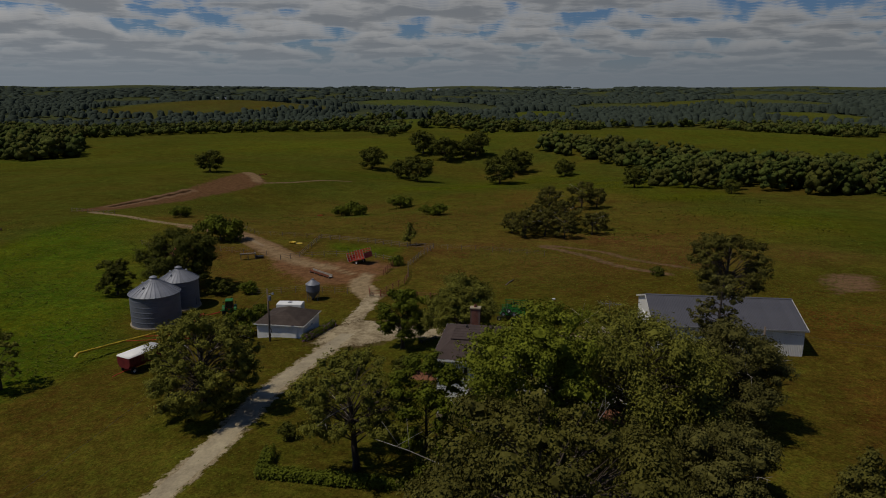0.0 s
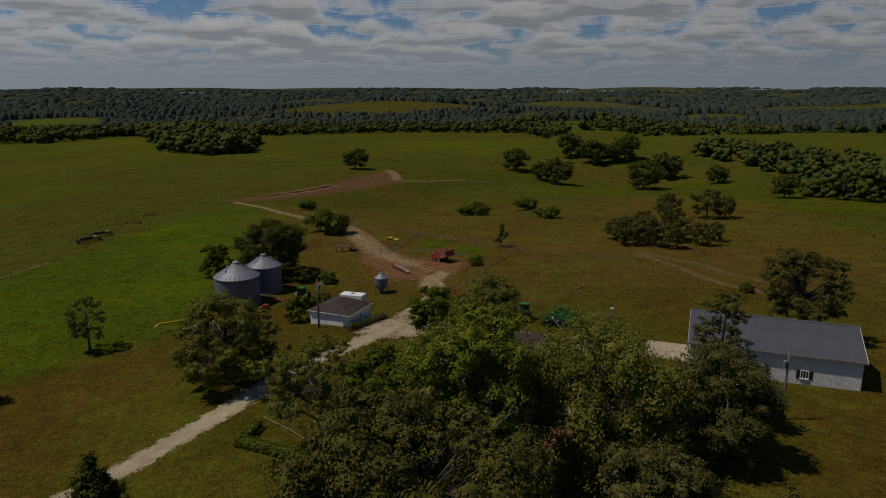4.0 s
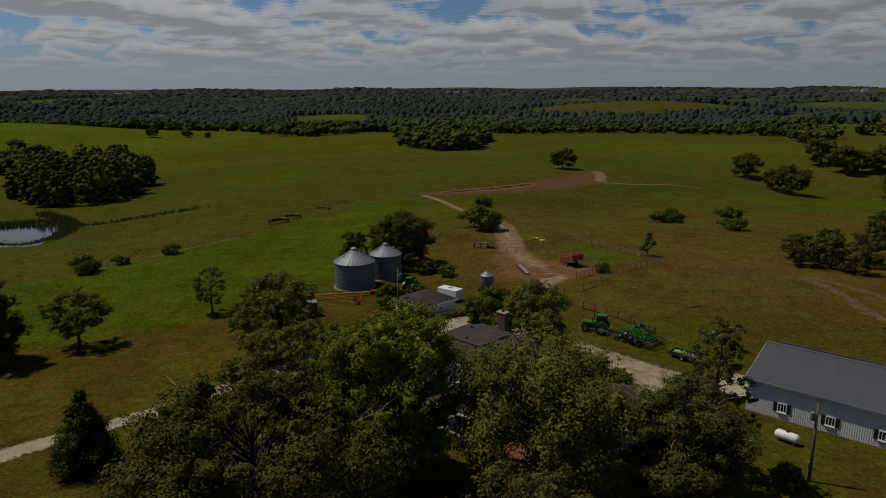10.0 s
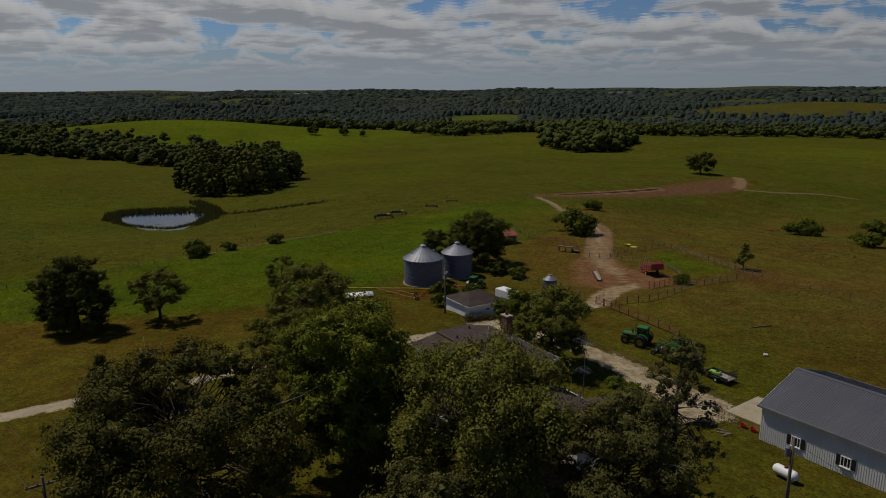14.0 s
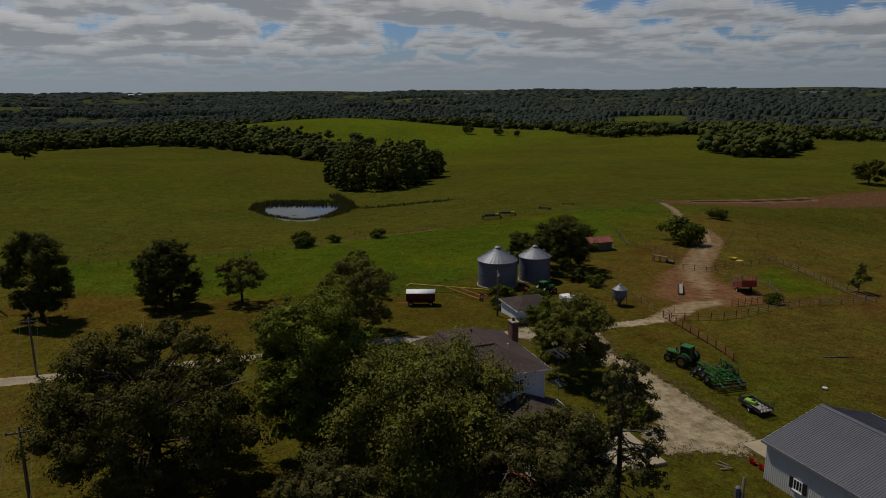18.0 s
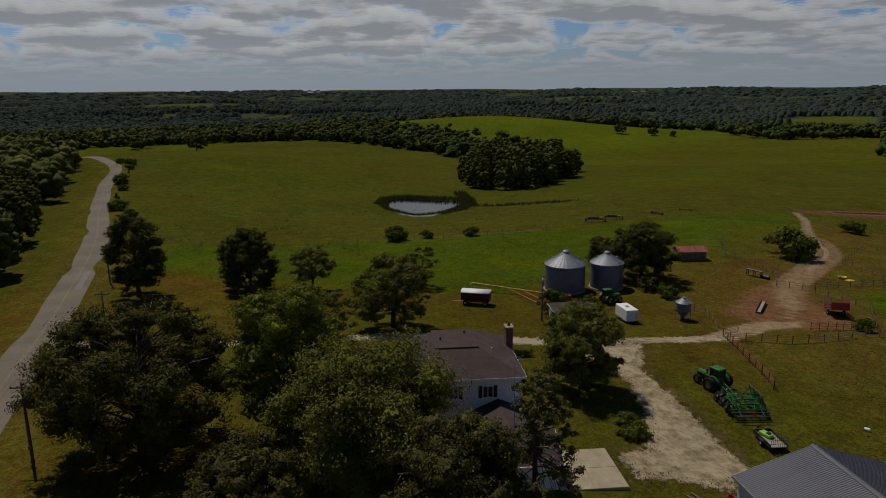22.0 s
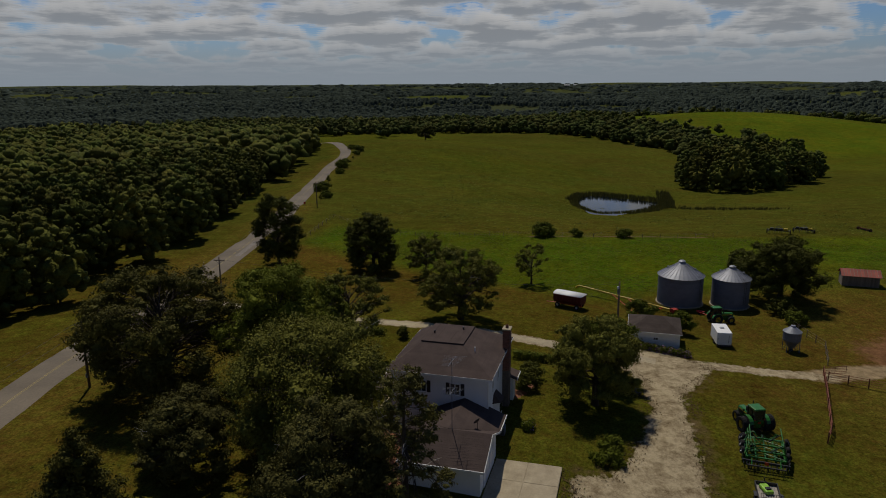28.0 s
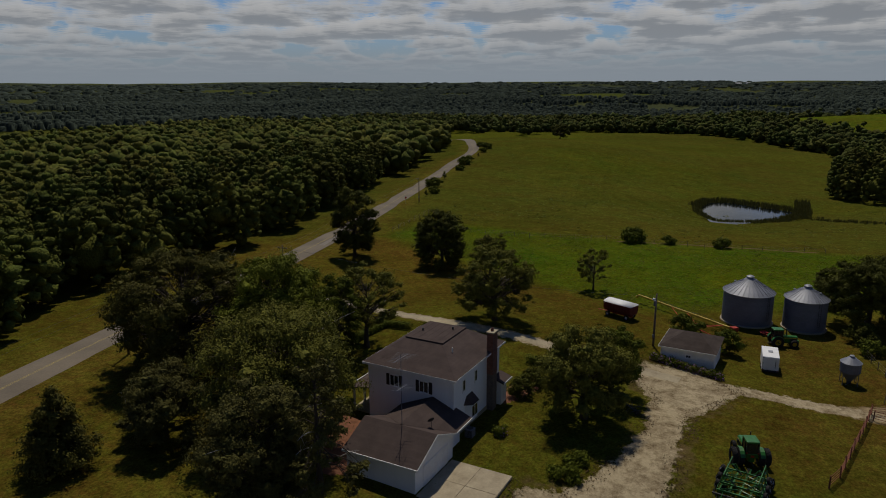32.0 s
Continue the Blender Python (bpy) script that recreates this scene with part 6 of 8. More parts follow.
# ---- tractors ----
def tractor(m, label, duals):
    ob = thing("tractor", m, label, "tractor", "tractors")
    # nose towards +x, rear axle at x = 0
    part("chassis", boxm(-0.5, 2.9, -0.32, 0.32, 0.55, 1.05, bevel=0.03), M_GREEN, ob)
    hood = bmesh.new()
    prof = [(-0.42, 1.0), (0.42, 1.0), (0.42, 1.62), (0.3, 1.78), (-0.3, 1.78), (-0.42, 1.62)]
    a = [hood.verts.new((0.95, y, z)) for y, z in prof]
    b = [hood.verts.new((3.1, y * 0.92, 1.0 + (z - 1.0) * 0.86)) for y, z in prof]
    hood.faces.new(a); hood.faces.new(b[::-1])
    for i in range(6):
        hood.faces.new((a[i], b[i], b[(i + 1) % 6], a[(i + 1) % 6]))
    bmesh.ops.recalc_face_normals(hood, faces=hood.faces)
    hd = part("hood", hood, M_GREEN, ob, "green engine hood with yellow stripe")
    for s in (-1, 1):
        st = boxm(1.1, 2.9, s * 0.425 - 0.006, s * 0.425 + 0.006, 1.42, 1.52)
        part("stripe", st, M_YELLOW, hd)
        part("side_grille", boxm(1.9, 2.95, s * 0.40 - 0.02, s * 0.40 + 0.02, 1.06, 1.36), M_STEEL, hd)
    part("grille", boxm(3.08, 3.13, -0.34, 0.34, 1.05, 1.6), M_STEEL, hd)
    for s in (-1, 1):
        part("headlight", boxm(3.12, 3.15, s * 0.2 - 0.09, s * 0.2 + 0.09, 1.45, 1.58), M_ALU, hd)
    cab = part("cab", boxm(-0.55, 0.85, -0.60, 0.60, 1.0, 1.5, bevel=0.04), M_GREEN, ob)
    part("cab_glass", boxm(-0.53, 0.83, -0.58, 0.58, 1.5, 2.62), M_GLASS, cab)
    for x in (-0.56, 0.0, 0.81):
        for s in (-1, 1):
            part("pillar", boxm(x - 0.04, x + 0.06, s * 0.585 - 0.045, s * 0.585 + 0.045, 1.45, 2.66), M_STEEL, cab)
    part("cab_roof", boxm(-0.66, 0.92, -0.66, 0.66, 2.64, 2.88, bevel=0.09), M_GREEN, cab, "rounded green cab roof")
    part("exhaust", tube(bmesh.new(), [(1.35, -0.3, 1.7), (1.35, -0.3, 2.95), (1.28, -0.3, 3.05)], [0.07, 0.055, 0.05], 10), M_STEEL, ob)
    part("air_intake", tube(bmesh.new(), [(1.6, 0.25, 1.7), (1.6, 0.25, 2.25)], [0.09, 0.12], 10), M_STEEL, ob)
    for s in (-1, 1):
        fb = bmesh.new()
        rows = [[fb.verts.new((q * math.cos(radians(20 + 20 * k)), s * y, 0.9 + q * math.sin(radians(20 + 20 * k)))) for q, y in ((1.02, 0.78), (1.02, 1.22), (0.98, 1.22), (0.98, 0.78))] for k in range(8)]
        for r0, r1 in zip(rows, rows[1:]):
            for i in range(4):
                fb.faces.new((r0[i], r0[(i + 1) % 4], r1[(i + 1) % 4], r1[i]))
        fb.faces.new(rows[0])
        fb.faces.new(rows[-1][::-1])
        bmesh.ops.recalc_face_normals(fb, faces=fb.faces)
        part("fender", fb, M_GREEN, ob)
        wheel(ob, "rear_wheel", 0, s * 1.0, 0.92, 0.5, M_YELLOW, 20, 0.52)
        if duals:
            wheel(ob, "rear_wheel", 0, s * 1.62, 0.92, 0.5, M_YELLOW, 20, 0.52)
        wheel(ob, "front_wheel", 2.55, s * 0.85, 0.62, 0.38, M_YELLOW, 16, 0.55)
        part("mirror", boxm(0.85, 0.9, s * 1.05 - 0.09, s * 1.05 + 0.09, 2.0, 2.3), M_STEEL, cab)
        part("step", boxm(0.5, 0.9, s * 0.75 - 0.12, s * 0.75 + 0.12, 0.5, 0.56), M_STEEL, ob)
        part("tail_light", boxm(-0.66, -0.63, s * 0.55 - 0.07, s * 0.55 + 0.07, 1.55, 1.7), M_RED, cab)
    part("front_weight", boxm(3.1, 3.45, -0.3, 0.3, 0.6, 1.0, bevel=0.04), M_GREEN, ob)
    part("sign", boxm(-0.67, -0.65, -0.16, 0.16, 1.15, 1.4), M_ORANGE, ob, "orange slow-vehicle sign")
    part("drawbar", boxm(-1.25, -0.4, -0.06, 0.06, 0.45, 0.55), M_STEEL, ob)
    part("axle", tube(bmesh.new(), [(0, -1.6, 0.92), (0, 1.6, 0.92)], 0.11, 8), M_GREEN, ob)
    part("front_axle", tube(bmesh.new(), [(2.55, -0.85, 0.62), (2.55, 0.85, 0.62)], 0.09, 8), M_GREEN, ob)
    return ob


tractor(pose(4.3, 111.3, gz(4.3, 111.3), 0, 0, 194), "green cab tractor with dual rear wheels hitched to a cultivator", True)
tractor(pose(-39.5, 117.9, gz(-39.5, 117.9), 0, 0, 103), "green cab tractor parked before the grain bins", False)


# ---- folded field cultivator ----
def cultivator(m):
    ob = thing("field_cultivator", m, "folded green field cultivator behind the tractor", "cultivator")
    fr = bmesh.new()
    tube(fr, [(0, 0, 0.5), (-1.6, 0.0, 0.6)], 0.08, 6)
    part("tongue", fr, M_GREEN, ob)
    for y in (-1.6, -0.8, 0, 0.8, 1.6):
        part("frame_beam", boxm(-5.6, -1.5, y - 0.06, y + 0.06, 0.75, 0.88), M_GREEN, ob)
    for x in (-1.6, -2.9, -4.2, -5.5):
        part("cross_beam", boxm(x - 0.06, x + 0.06, -1.75, 1.75, 0.88, 1.0), M_GREEN, ob)
    for s in (-1, 1):
        wing = part("wing_frame", boxm(-5.3, -1.8, s * 1.72 - 0.05, s * 1.72 + 0.05, 0.95, 1.07), M_GREEN, ob, "folded-up wing frame")
        for x in (-5.2, -4.1, -3.0, -1.9):
            part("wing_beam", tube(bmesh.new(), [(x, s * 1.72, 1.0), (x, s * 1.35, 2.3)], 0.055, 5), M_GREEN, wing)
        for z, y in ((1.45, 1.6), (1.9, 1.47), (2.3, 1.35)):
            part("wing_bar", tube(bmesh.new(), [(-5.3, s * y, z), (-1.8, s * y, z)], 0.05, 5), M_GREEN, wing)
        for k in range(8):
            x = -5.1 + k * 0.45
            z = (1.2, 1.6, 2.0)[k % 3]
            sh = tube(bmesh.new(), [(x, s * 1.55, z), (x - 0.15, s * 0.95, z + 0.25), (x - 0.35, s * 0.75, z - 0.05), (x - 0.25, s * 0.45, z - 0.2)], [0.035, 0.03, 0.03, 0.02], 5)
            part("shank", sh, M_GREEN, wing)
        for x in (-2.2, -4.4):
            part("hydraulic_cylinder", tube(bmesh.new(), [(x, s * 0.4, 1.0), (x, s * 1.4, 1.9)], [0.06, 0.035], 6), M_STEEL, ob)
        for k, x in enumerate((-2.6, -3.6)):
            wheel(ob, "gauge_wheel", x, s * (1.0 + 0.5 * k), 0.42, 0.26, M_WHITE, 0, 0.5)
        for x, y, z in ((-1.5, 1.95, 0.36), (-2.1, 2.0, 1.05), (-2.9, 1.9, 1.55), (-3.7, 2.0, 1.2), (-4.5, 1.95, 0.95)):
            wh = wheel(ob, "wing_wheel", x, s * y, 0.36, 0.26, M_ALU, 0, 0.5)
            wh.matrix_basis = pose(x, s * y, z, s * (z - 0.36) * 25, 0, 8 * s)
        for k in range(9):
            x = -5.4 + k * 0.42
            part("disc_blade", lathe(bmesh.new(), [(0, 0.03), (0.16, 0.02), (0.3, -0.03), (0.28, -0.04), (0, 0.0)], 12, pose(x, s * 1.9, 0.62 + 0.1 * (k % 2), 70 * s, 15, 0)), M_STEEL, ob)
    for k in range(13):
        x = -5.3 + (k % 4) * 1.25
        y = -1.5 + k * 0.25
        sh = tube(bmesh.new(), [(x, y, 0.9), (x - 0.25, y, 0.75), (x - 0.4, y, 0.35), (x - 0.2, y, 0.06)], [0.035, 0.03, 0.03, 0.02], 5)
        part("shank", sh, M_GREEN, ob)
    for x in (-2.2, -3.5, -4.8):
        for s in (-1, 1):
            part("diagonal_brace", tube(bmesh.new(), [(x, 0, 1.05), (x - 0.6, s * 1.5, 1.02)], 0.045, 5), M_GREEN, ob)
    for k in range(16):
        y = -1.9 + k * 0.25
        part("rear_tooth", tube(bmesh.new(), [(-5.9, y, 0.75), (-6.2, y, 0.55), (-6.1, y + 0.05, 0.05)], [0.03, 0.03, 0.02], 4), M_STEEL, ob)
    part("rear_bar", boxm(-5.98, -5.86, -2.0, 2.0, 0.7, 0.84), M_STEEL, ob)
    harrow = part("harrow_bar", boxm(-6.6, -6.5, -1.6, 1.6, 0.6, 0.7), M_STEEL, ob)
    for k in range(14):
        y = -1.5 + k * 0.23
        part("harrow_tine", tube(bmesh.new(), [(-6.55, y, 0.65), (-6.75, y, 0.05)], 0.015, 4), M_STEEL, harrow)
    for s in (-1, 1):
        part("harrow_arm", tube(bmesh.new(), [(-5.5, s * 1.2, 0.95), (-6.5, s * 1.2, 0.68)], 0.04, 5), M_GREEN, ob)
    part("mast", tube(bmesh.new(), [(-2.9, -0.35, 1.0), (-2.9, 0, 1.9), (-2.9, 0.35, 1.0)], 0.05, 5), M_GREEN, ob)
    for k in range(3):
        part("hose", tube(bmesh.new(), [(0, 0.05 * k, 0.6), (-0.8, 0.1 * k, 1.0), (-1.8, 0.08 * k, 1.1), (-2.9, 0.1 * k, 1.7)], 0.018, 4), M_BLACK, ob)
    part("sign", boxm(-6.64, -6.62, -0.18, 0.18, 0.9, 1.2), M_ORANGE, ob, "orange slow-vehicle sign")
    return ob


cultivator(pose(6.5, 111.3, gz(8.5, 110.8), 0, 0, 166) @ Matrix.Scale(1.12, 4))

# ---- utility trailer with a lime mower deck ----
def utility_trailer(m):
    ob = thing("utility_trailer", m, "black open utility trailer with raised mesh ramp", "trailer")
    part("deck", boxm(-1.8, 1.8, -0.95, 0.95, 0.5, 0.58), M_OLDWOOD, ob, "pale plank deck")
    for k in range(8):
        part("plank", boxm(-1.78, 1.78, -0.93 + k * 0.233, -0.93 + k * 0.233 + 0.215, 0.58, 0.60), M_DEADWOOD, ob)
    for s in (-1, 1):
        part("side_rail", boxm(-1.85, 1.85, s * 0.98 - 0.035, s * 0.98 + 0.035, 0.85, 0.92), M_STEEL, ob)
        part("side_panel", boxm(-1.85, 1.85, s * 0.98 - 0.02, s * 0.98 + 0.02, 0.45, 0.86), M_STEEL, ob)
        wheel(ob, "wheel", -0.2, s * 1.15, 0.34, 0.22, M_WHITE, 0, 0.55)
        part("mudguard", boxm(-0.65, 0.25, s * 1.15 - 0.14, s * 1.15 + 0.14, 0.70, 0.74), M_STEEL, ob)
    part("front_rail", boxm(1.78, 1.85, -0.98, 0.98, 0.45, 0.92), M_STEEL, ob)
    part("tongue", tube(bmesh.new(), [(1.8, -0.6, 0.48), (3.0, 0, 0.48), (1.8, 0.6, 0.48)], 0.05, 5), M_STEEL, ob)
    part("jack", tube(bmesh.new(), [(2.7, 0, 0.0), (2.7, 0, 0.9)], 0.04, 6), M_STEEL, ob)
    ramp = part("ramp_frame", boxm(-1.9, -1.84, -0.95, 0.95, 0.55, 0.6), M_STEEL, ob, "upright mesh loading ramp")
    for k in range(10):
        y = -0.95 + k * 0.211
        part("ramp_bar", boxm(-1.885, -1.855, y - 0.015, y + 0.015, 0.6, 1.85), M_STEEL, ramp)
    for z in (1.0, 1.4, 1.82):
        part("ramp_bar", boxm(-1.90, -1.86, -0.96, 0.96, z, z + 0.04), M_STEEL, ramp)
    return ob


ut = utility_trailer(pose(17.9, 108.4, gz(17.9, 108.4), 0, 0, 170))
lime = thing("mower_hood", ut.matrix_world @ pose(0.7, 0.1, 0.60, 0, 0, 20), "lime green machine cover lying on the trailer", "machine cover")
hb = boxm(-0.75, 0.75, -0.4, 0.4, 0.0, 0.42, bevel=0.14)
part("cover", hb, M_LIME, lime)
part("base", boxm(-0.7, 0.7, -0.36, 0.36, 0.0, 0.08), M_STEEL, lime)
part("seat", boxm(-0.5, -0.1, -0.25, 0.25, 0.40, 0.55, bevel=0.05), M_BLACK, lime)

# ---- white box trailer ----
bt = thing("box_trailer", pose(-28.2, 116.0, gz(-28.2, 116.0), 0, 0, -2), "small white enclosed box trailer on the grass", "trailer")
part("body", boxm(-2.2, 2.2, -1.1, 1.1, 0.5, 2.5, bevel=0.07), M_WHITE, bt, "white panelled body")
part("roof_vent", boxm(-0.3, 0.3, -0.3, 0.3, 2.5, 2.62), M_ALU, bt)
dr = part("rear_door", boxm(2.2, 2.235, -1.0, 1.0, 0.6, 2.4), M_WHITE, bt)
for z in (0.62, 1.5, 2.36):
    part("hinge", boxm(2.23, 2.25, -1.02, -0.9, z - 0.05, z + 0.05), M_STEEL, dr)
part("latch", boxm(2.235, 2.27, 0.6, 0.66, 0.9, 2.1), M_STEEL, dr)
for s in (-1, 1):
    part("trim", boxm(-2.2, 2.2, s * 1.1 - 0.012, s * 1.1 + 0.012, 0.5, 0.62), M_ALU, bt)
    part("tail_light", boxm(2.2, 2.24, s * 0.95 - 0.06, s * 0.95 + 0.06, 0.46, 0.56), M_RED, bt)
    wheel(bt, "wheel", 0.3, s * 1.05, 0.35, 0.22, M_WHITE, 0, 0.55)
part("chassis", boxm(-2.1, 2.2, -0.8, 0.8, 0.38, 0.5), M_STEEL, bt)
part("tongue", tube(bmesh.new(), [(-2.1, -0.6, 0.44), (-3.3, 0, 0.44), (-2.1, 0.6, 0.44)], 0.05, 5), M_STEEL, bt)
part("bumper", boxm(2.2, 2.4, -1.05, 1.05, 0.32, 0.44), M_STEEL, bt)

# ---- small white shed with hipped roof ----
SHED = pose(-26.0, 105.3, gz(-26, 105.3) - 0.05, 0, 0, -9)
shed = thing("shed", SHED, "small white weathered shed with dark hipped roof", "shed")
SX, SY, SE = 3.7, 3.6, 2.55
part("wall", boxm(-SX, SX, -SY, SY, -0.8, SE), M_WHITE, shed, "white painted board walls")
for k in range(24):
    x = -SX + 0.15 + k * 0.305
    part("wall_board", boxm(x, x + 0.28, -SY - 0.02, -SY, 0.0, SE), M_WHITE, shed)
    y = -SY + 0.15 + k * 0.297
    part("wall_board", boxm(SX, SX + 0.02, y, y + 0.275, 0.0, SE), M_WHITE, shed)
e = 0.35
pa, pb, pc, pd = (SX + e, -SY - e, SE), (SX + e, SY + e, SE), (-SX - e, SY + e, SE), (-SX - e, -SY - e, SE)
pp, pq = (0.55, -0.7, SE + 1.45), (-0.55, 0.7, SE + 1.45)
pp, pq = (0.0, -1.0, SE + 1.45), (0.0, 1.0, SE + 1.45)
rb = bmesh.new()
vs = [rb.verts.new(q) for q in (pa, pb, pc, pd, pp, pq)]
for q in ((0, 1, 5, 4), (1, 2, 5), (2, 3, 4, 5), (3, 0, 4), (3, 2, 1, 0)):
    rb.faces.new([vs[i] for i in q])
sroof = part("roof", rb, M_SHED_SHINGLE, shed, "worn grey-brown hipped shingle roof")
courses(sroof, (pa, pb, pq, pp), 15, M_SHED_SHINGLE)
courses(sroof, (pc, pd, pp, pq), 15, M_SHED_SHINGLE)
courses(sroof, (pb, pc, pq, pq), 15, M_SHED_SHINGLE)
courses(sroof, (pd, pa, pp, pp), 15, M_SHED_SHINGLE)
add_window(shed, pose(SX + 0.02, 0.2, 1.55), 0.75, 0.5, M_WHITE, 1)
part("door", boxm(0.3, 2.9, -SY - 0.05, -SY - 0.02, 0, 2.2), M_WHITE, shed, "white swing garage door")
part("fascia", boxm(-SX - e, SX + e, -SY - e - 0.03, -SY - e, SE - 0.12, SE + 0.02), M_WHITE, shed)
part("fascia", boxm(SX + e, SX + e + 0.03, -SY - e, SY + e, SE - 0.12, SE + 0.02), M_WHITE, shed)

# ---- red-roofed cattle shed ----
rs = thing("cattle_shed", pose(-64.5, 152.0, gz(-64.5, 152), 0, 0, -12), "low cattle shed with faded red metal roof", "shed")
part("wall", boxm(-1.6, 1.6, -3.3, 3.3, -0.5, 2.2), M_OLDWOOD, rs, "grey weathered board walls")
for k in range(22):
    y = -3.3 + k * 0.3
    part("wall_board", boxm(1.6, 1.63, y, y + 0.27, 0, 2.2), M_OLDWOOD, rs)
for s in (-1, 1):
    for k in range(12):
        y = -3.6 + k * 0.6
        q = [(s * 2.0, y, 2.1), (s * 2.0, y + 0.56, 2.1), (0, y + 0.56, 3.2), (0, y, 3.2)]
        bm = slab(bmesh.new(), q, 0.04)
        bmesh.ops.recalc_face_normals(bm, faces=bm.faces)
        part("roof_sheet", bm, M_REDROOF, rs)
        part("roof_rib", slab(bmesh.new(), [(s * 2.0, y + 0.54, 2.15), (s * 2.0, y + 0.6, 2.15), (0, y + 0.6, 3.25), (0, y + 0.54, 3.25)], 0.05), M_OLDWOOD, rs)

# ---- hopper bin ----
hop = thing("hopper_bin", pose(-26.2, 125.8, gz(-26.2, 125.8) - 0.75) @ Matrix.Scale(1.1, 4), "small galvanised hopper feed bin on legs", "feed bin")
part("hopper", lathe(bmesh.new(), [(0.2, 1.0), (1.15, 2.3)], 20), M_GALV, hop)
part("tank", lathe(bmesh.new(), [(1.15, 2.3), (1.17, 2.35), (1.17, 3.6)], 20), M_GALV, hop)
part("roof", lathe(bmesh.new(), [(1.25, 3.55), (0.3, 4.25), (0.3, 4.4), (0, 4.45)], 20), M_GALVROOF, hop, "bright conical roof")
for k in range(4):
    a = radians(45 + 90 * k)
    part("leg", tube(bmesh.new(), [(1.2 * math.cos(a), 1.2 * math.sin(a), -0.1), (1.17 * math.cos(a), 1.17 * math.sin(a), 2.6)], 0.05, 5), M_GALV, hop)
    a2 = radians(135 + 90 * k)
    part("brace", tube(bmesh.new(), [(1.2 * math.cos(a), 1.2 * math.sin(a), 0.4), (1.17 * math.cos(a2), 1.17 * math.sin(a2), 2.1)], 0.022, 4), M_GALV, hop)
part("band", lathe(bmesh.new(), [(1.19, 2.9), (1.19, 3.0)], 20), M_GALV, hop)
part("boot", boxm(-0.22, 0.22, -0.22, 0.22, 0.7, 1.05), M_STEEL, hop)

# ---- red grain wagon with white tarpaulin ----
gw = thing("grain_wagon", pose(-44.6, 93.4, gz(-44.6, 93.4), 0, 0, 62), "dark red grain wagon under a white tarpaulin", "wagon")
bm = bmesh.new()
prof = [(-0.9, 0.9), (0.9, 0.9), (1.3, 1.5), (1.3, 2.5), (-1.3, 2.5), (-1.3, 1.5)]
a = [bm.verts.new((-2.7, y, z)) for y, z in prof]
b = [bm.verts.new((2.7, y, z)) for y, z in prof]
bm.faces.new(a); bm.faces.new(b[::-1])
for i in range(6):
    bm.faces.new((a[i], b[i], b[(i + 1) % 6], a[(i + 1) % 6]))
bmesh.ops.recalc_face_normals(bm, faces=bm.faces)
part("box", bm, M_MAROON, gw, "dark red wagon box")
for s in (-1, 1):
    for k in range(10):
        x = -2.6 + k * 0.578
        part("stake", boxm(x - 0.04, x + 0.04, s * 1.33 - 0.04, s * 1.33 + 0.04, 1.45, 2.55), M_MAROON, gw)
    part("top_rail", boxm(-2.75, 2.75, s * 1.33 - 0.06, s * 1.33 + 0.06, 2.45, 2.55), M_MAROON, gw)
    for x in (-1.9, 1.9):
        wheel(gw, "wheel", x, s * 1.05, 0.48, 0.3, M_WHITE, 0, 0.5)
tp = bmesh.new()
arc = [(1.36 * math.cos(math.pi * k / 10), 2.5 + 0.42 * math.sin(math.pi * k / 10)) for k in range(11)]
va = [tp.verts.new((-2.74, y, z)) for y, z in arc]
vb = [tp.verts.new((2.74, y, z)) for y, z in arc]
for k in range(10):
    tp.faces.new((va[k], vb[k], vb[k + 1], va[k + 1]))
tp.faces.new(va)
tp.faces.new(vb[::-1])
bmesh.ops.recalc_face_normals(tp, faces=tp.faces)
part("tarpaulin", tp, M_WHITE, gw, "white bowed tarpaulin", True)
part("running_gear", boxm(-2.4, 2.4, -0.15, 0.15, 0.42, 0.6), M_RED, gw)
for x in (-1.9, 1.9):
    part("axle", boxm(x - 0.08, x + 0.08, -1.0, 1.0, 0.4, 0.56), M_RED, gw)
part("tongue", tube(bmesh.new(), [(-2.4, 0, 0.5), (-4.6, 0, 0.35)], 0.06, 5), M_RED, gw)

# ---- grain auger ----
au = thing("grain_auger", Matrix.Identity(4), "long yellow grain auger on a red wheeled frame", "auger")
T0, T1 = Vector((-44.0, 112.0, gz(-44, 112) + 0.5)), Vector((-54.8, 95.8, gz(-54.8, 95.8) + 1.5))
part("tube", tube(bmesh.new(), [T0, T0.lerp(T1, 0.5), T1], 0.17, 10), M_YELLOW, au, "long yellow auger tube")
part("intake", boxm(-0.5, 0.5, -0.5, 0.5, -0.35, 0.35, m=Matrix.Translation(T0) @ pose(0, 0, 0, 0, 0, 30)), M_RED, au)
part("spout", tube(bmesh.new(), [T1, T1 + Vector((-0.3, -0.5, -0.5))], [0.2, 0.24], 8), M_YELLOW, au)
mid = Vector((-42.5, 105.5, gz(-42.5, 105.5)))
axd = Vector((0.83, -0.55, 0))
for s in (-1, 1):
    c = mid + axd * s * 1.3
    part("frame_leg", tube(bmesh.new(), [c + Vector((0, 0, 0.4)), T0.lerp(T1, 0.55 + 0.08 * s)], 0.06, 5), M_ORANGE, au)
    part("frame_leg", tube(bmesh.new(), [c + Vector((0, 0, 0.4)), T0.lerp(T1, 0.1)], 0.06, 5), M_ORANGE, au)
    w = wheel(au, "wheel", 0, 0, 0.38, 0.22, M_WHITE, 0, 0.5)
    w.matrix_basis = pose(c.x, c.y, c.z + 0.38, 0, 0, 57)
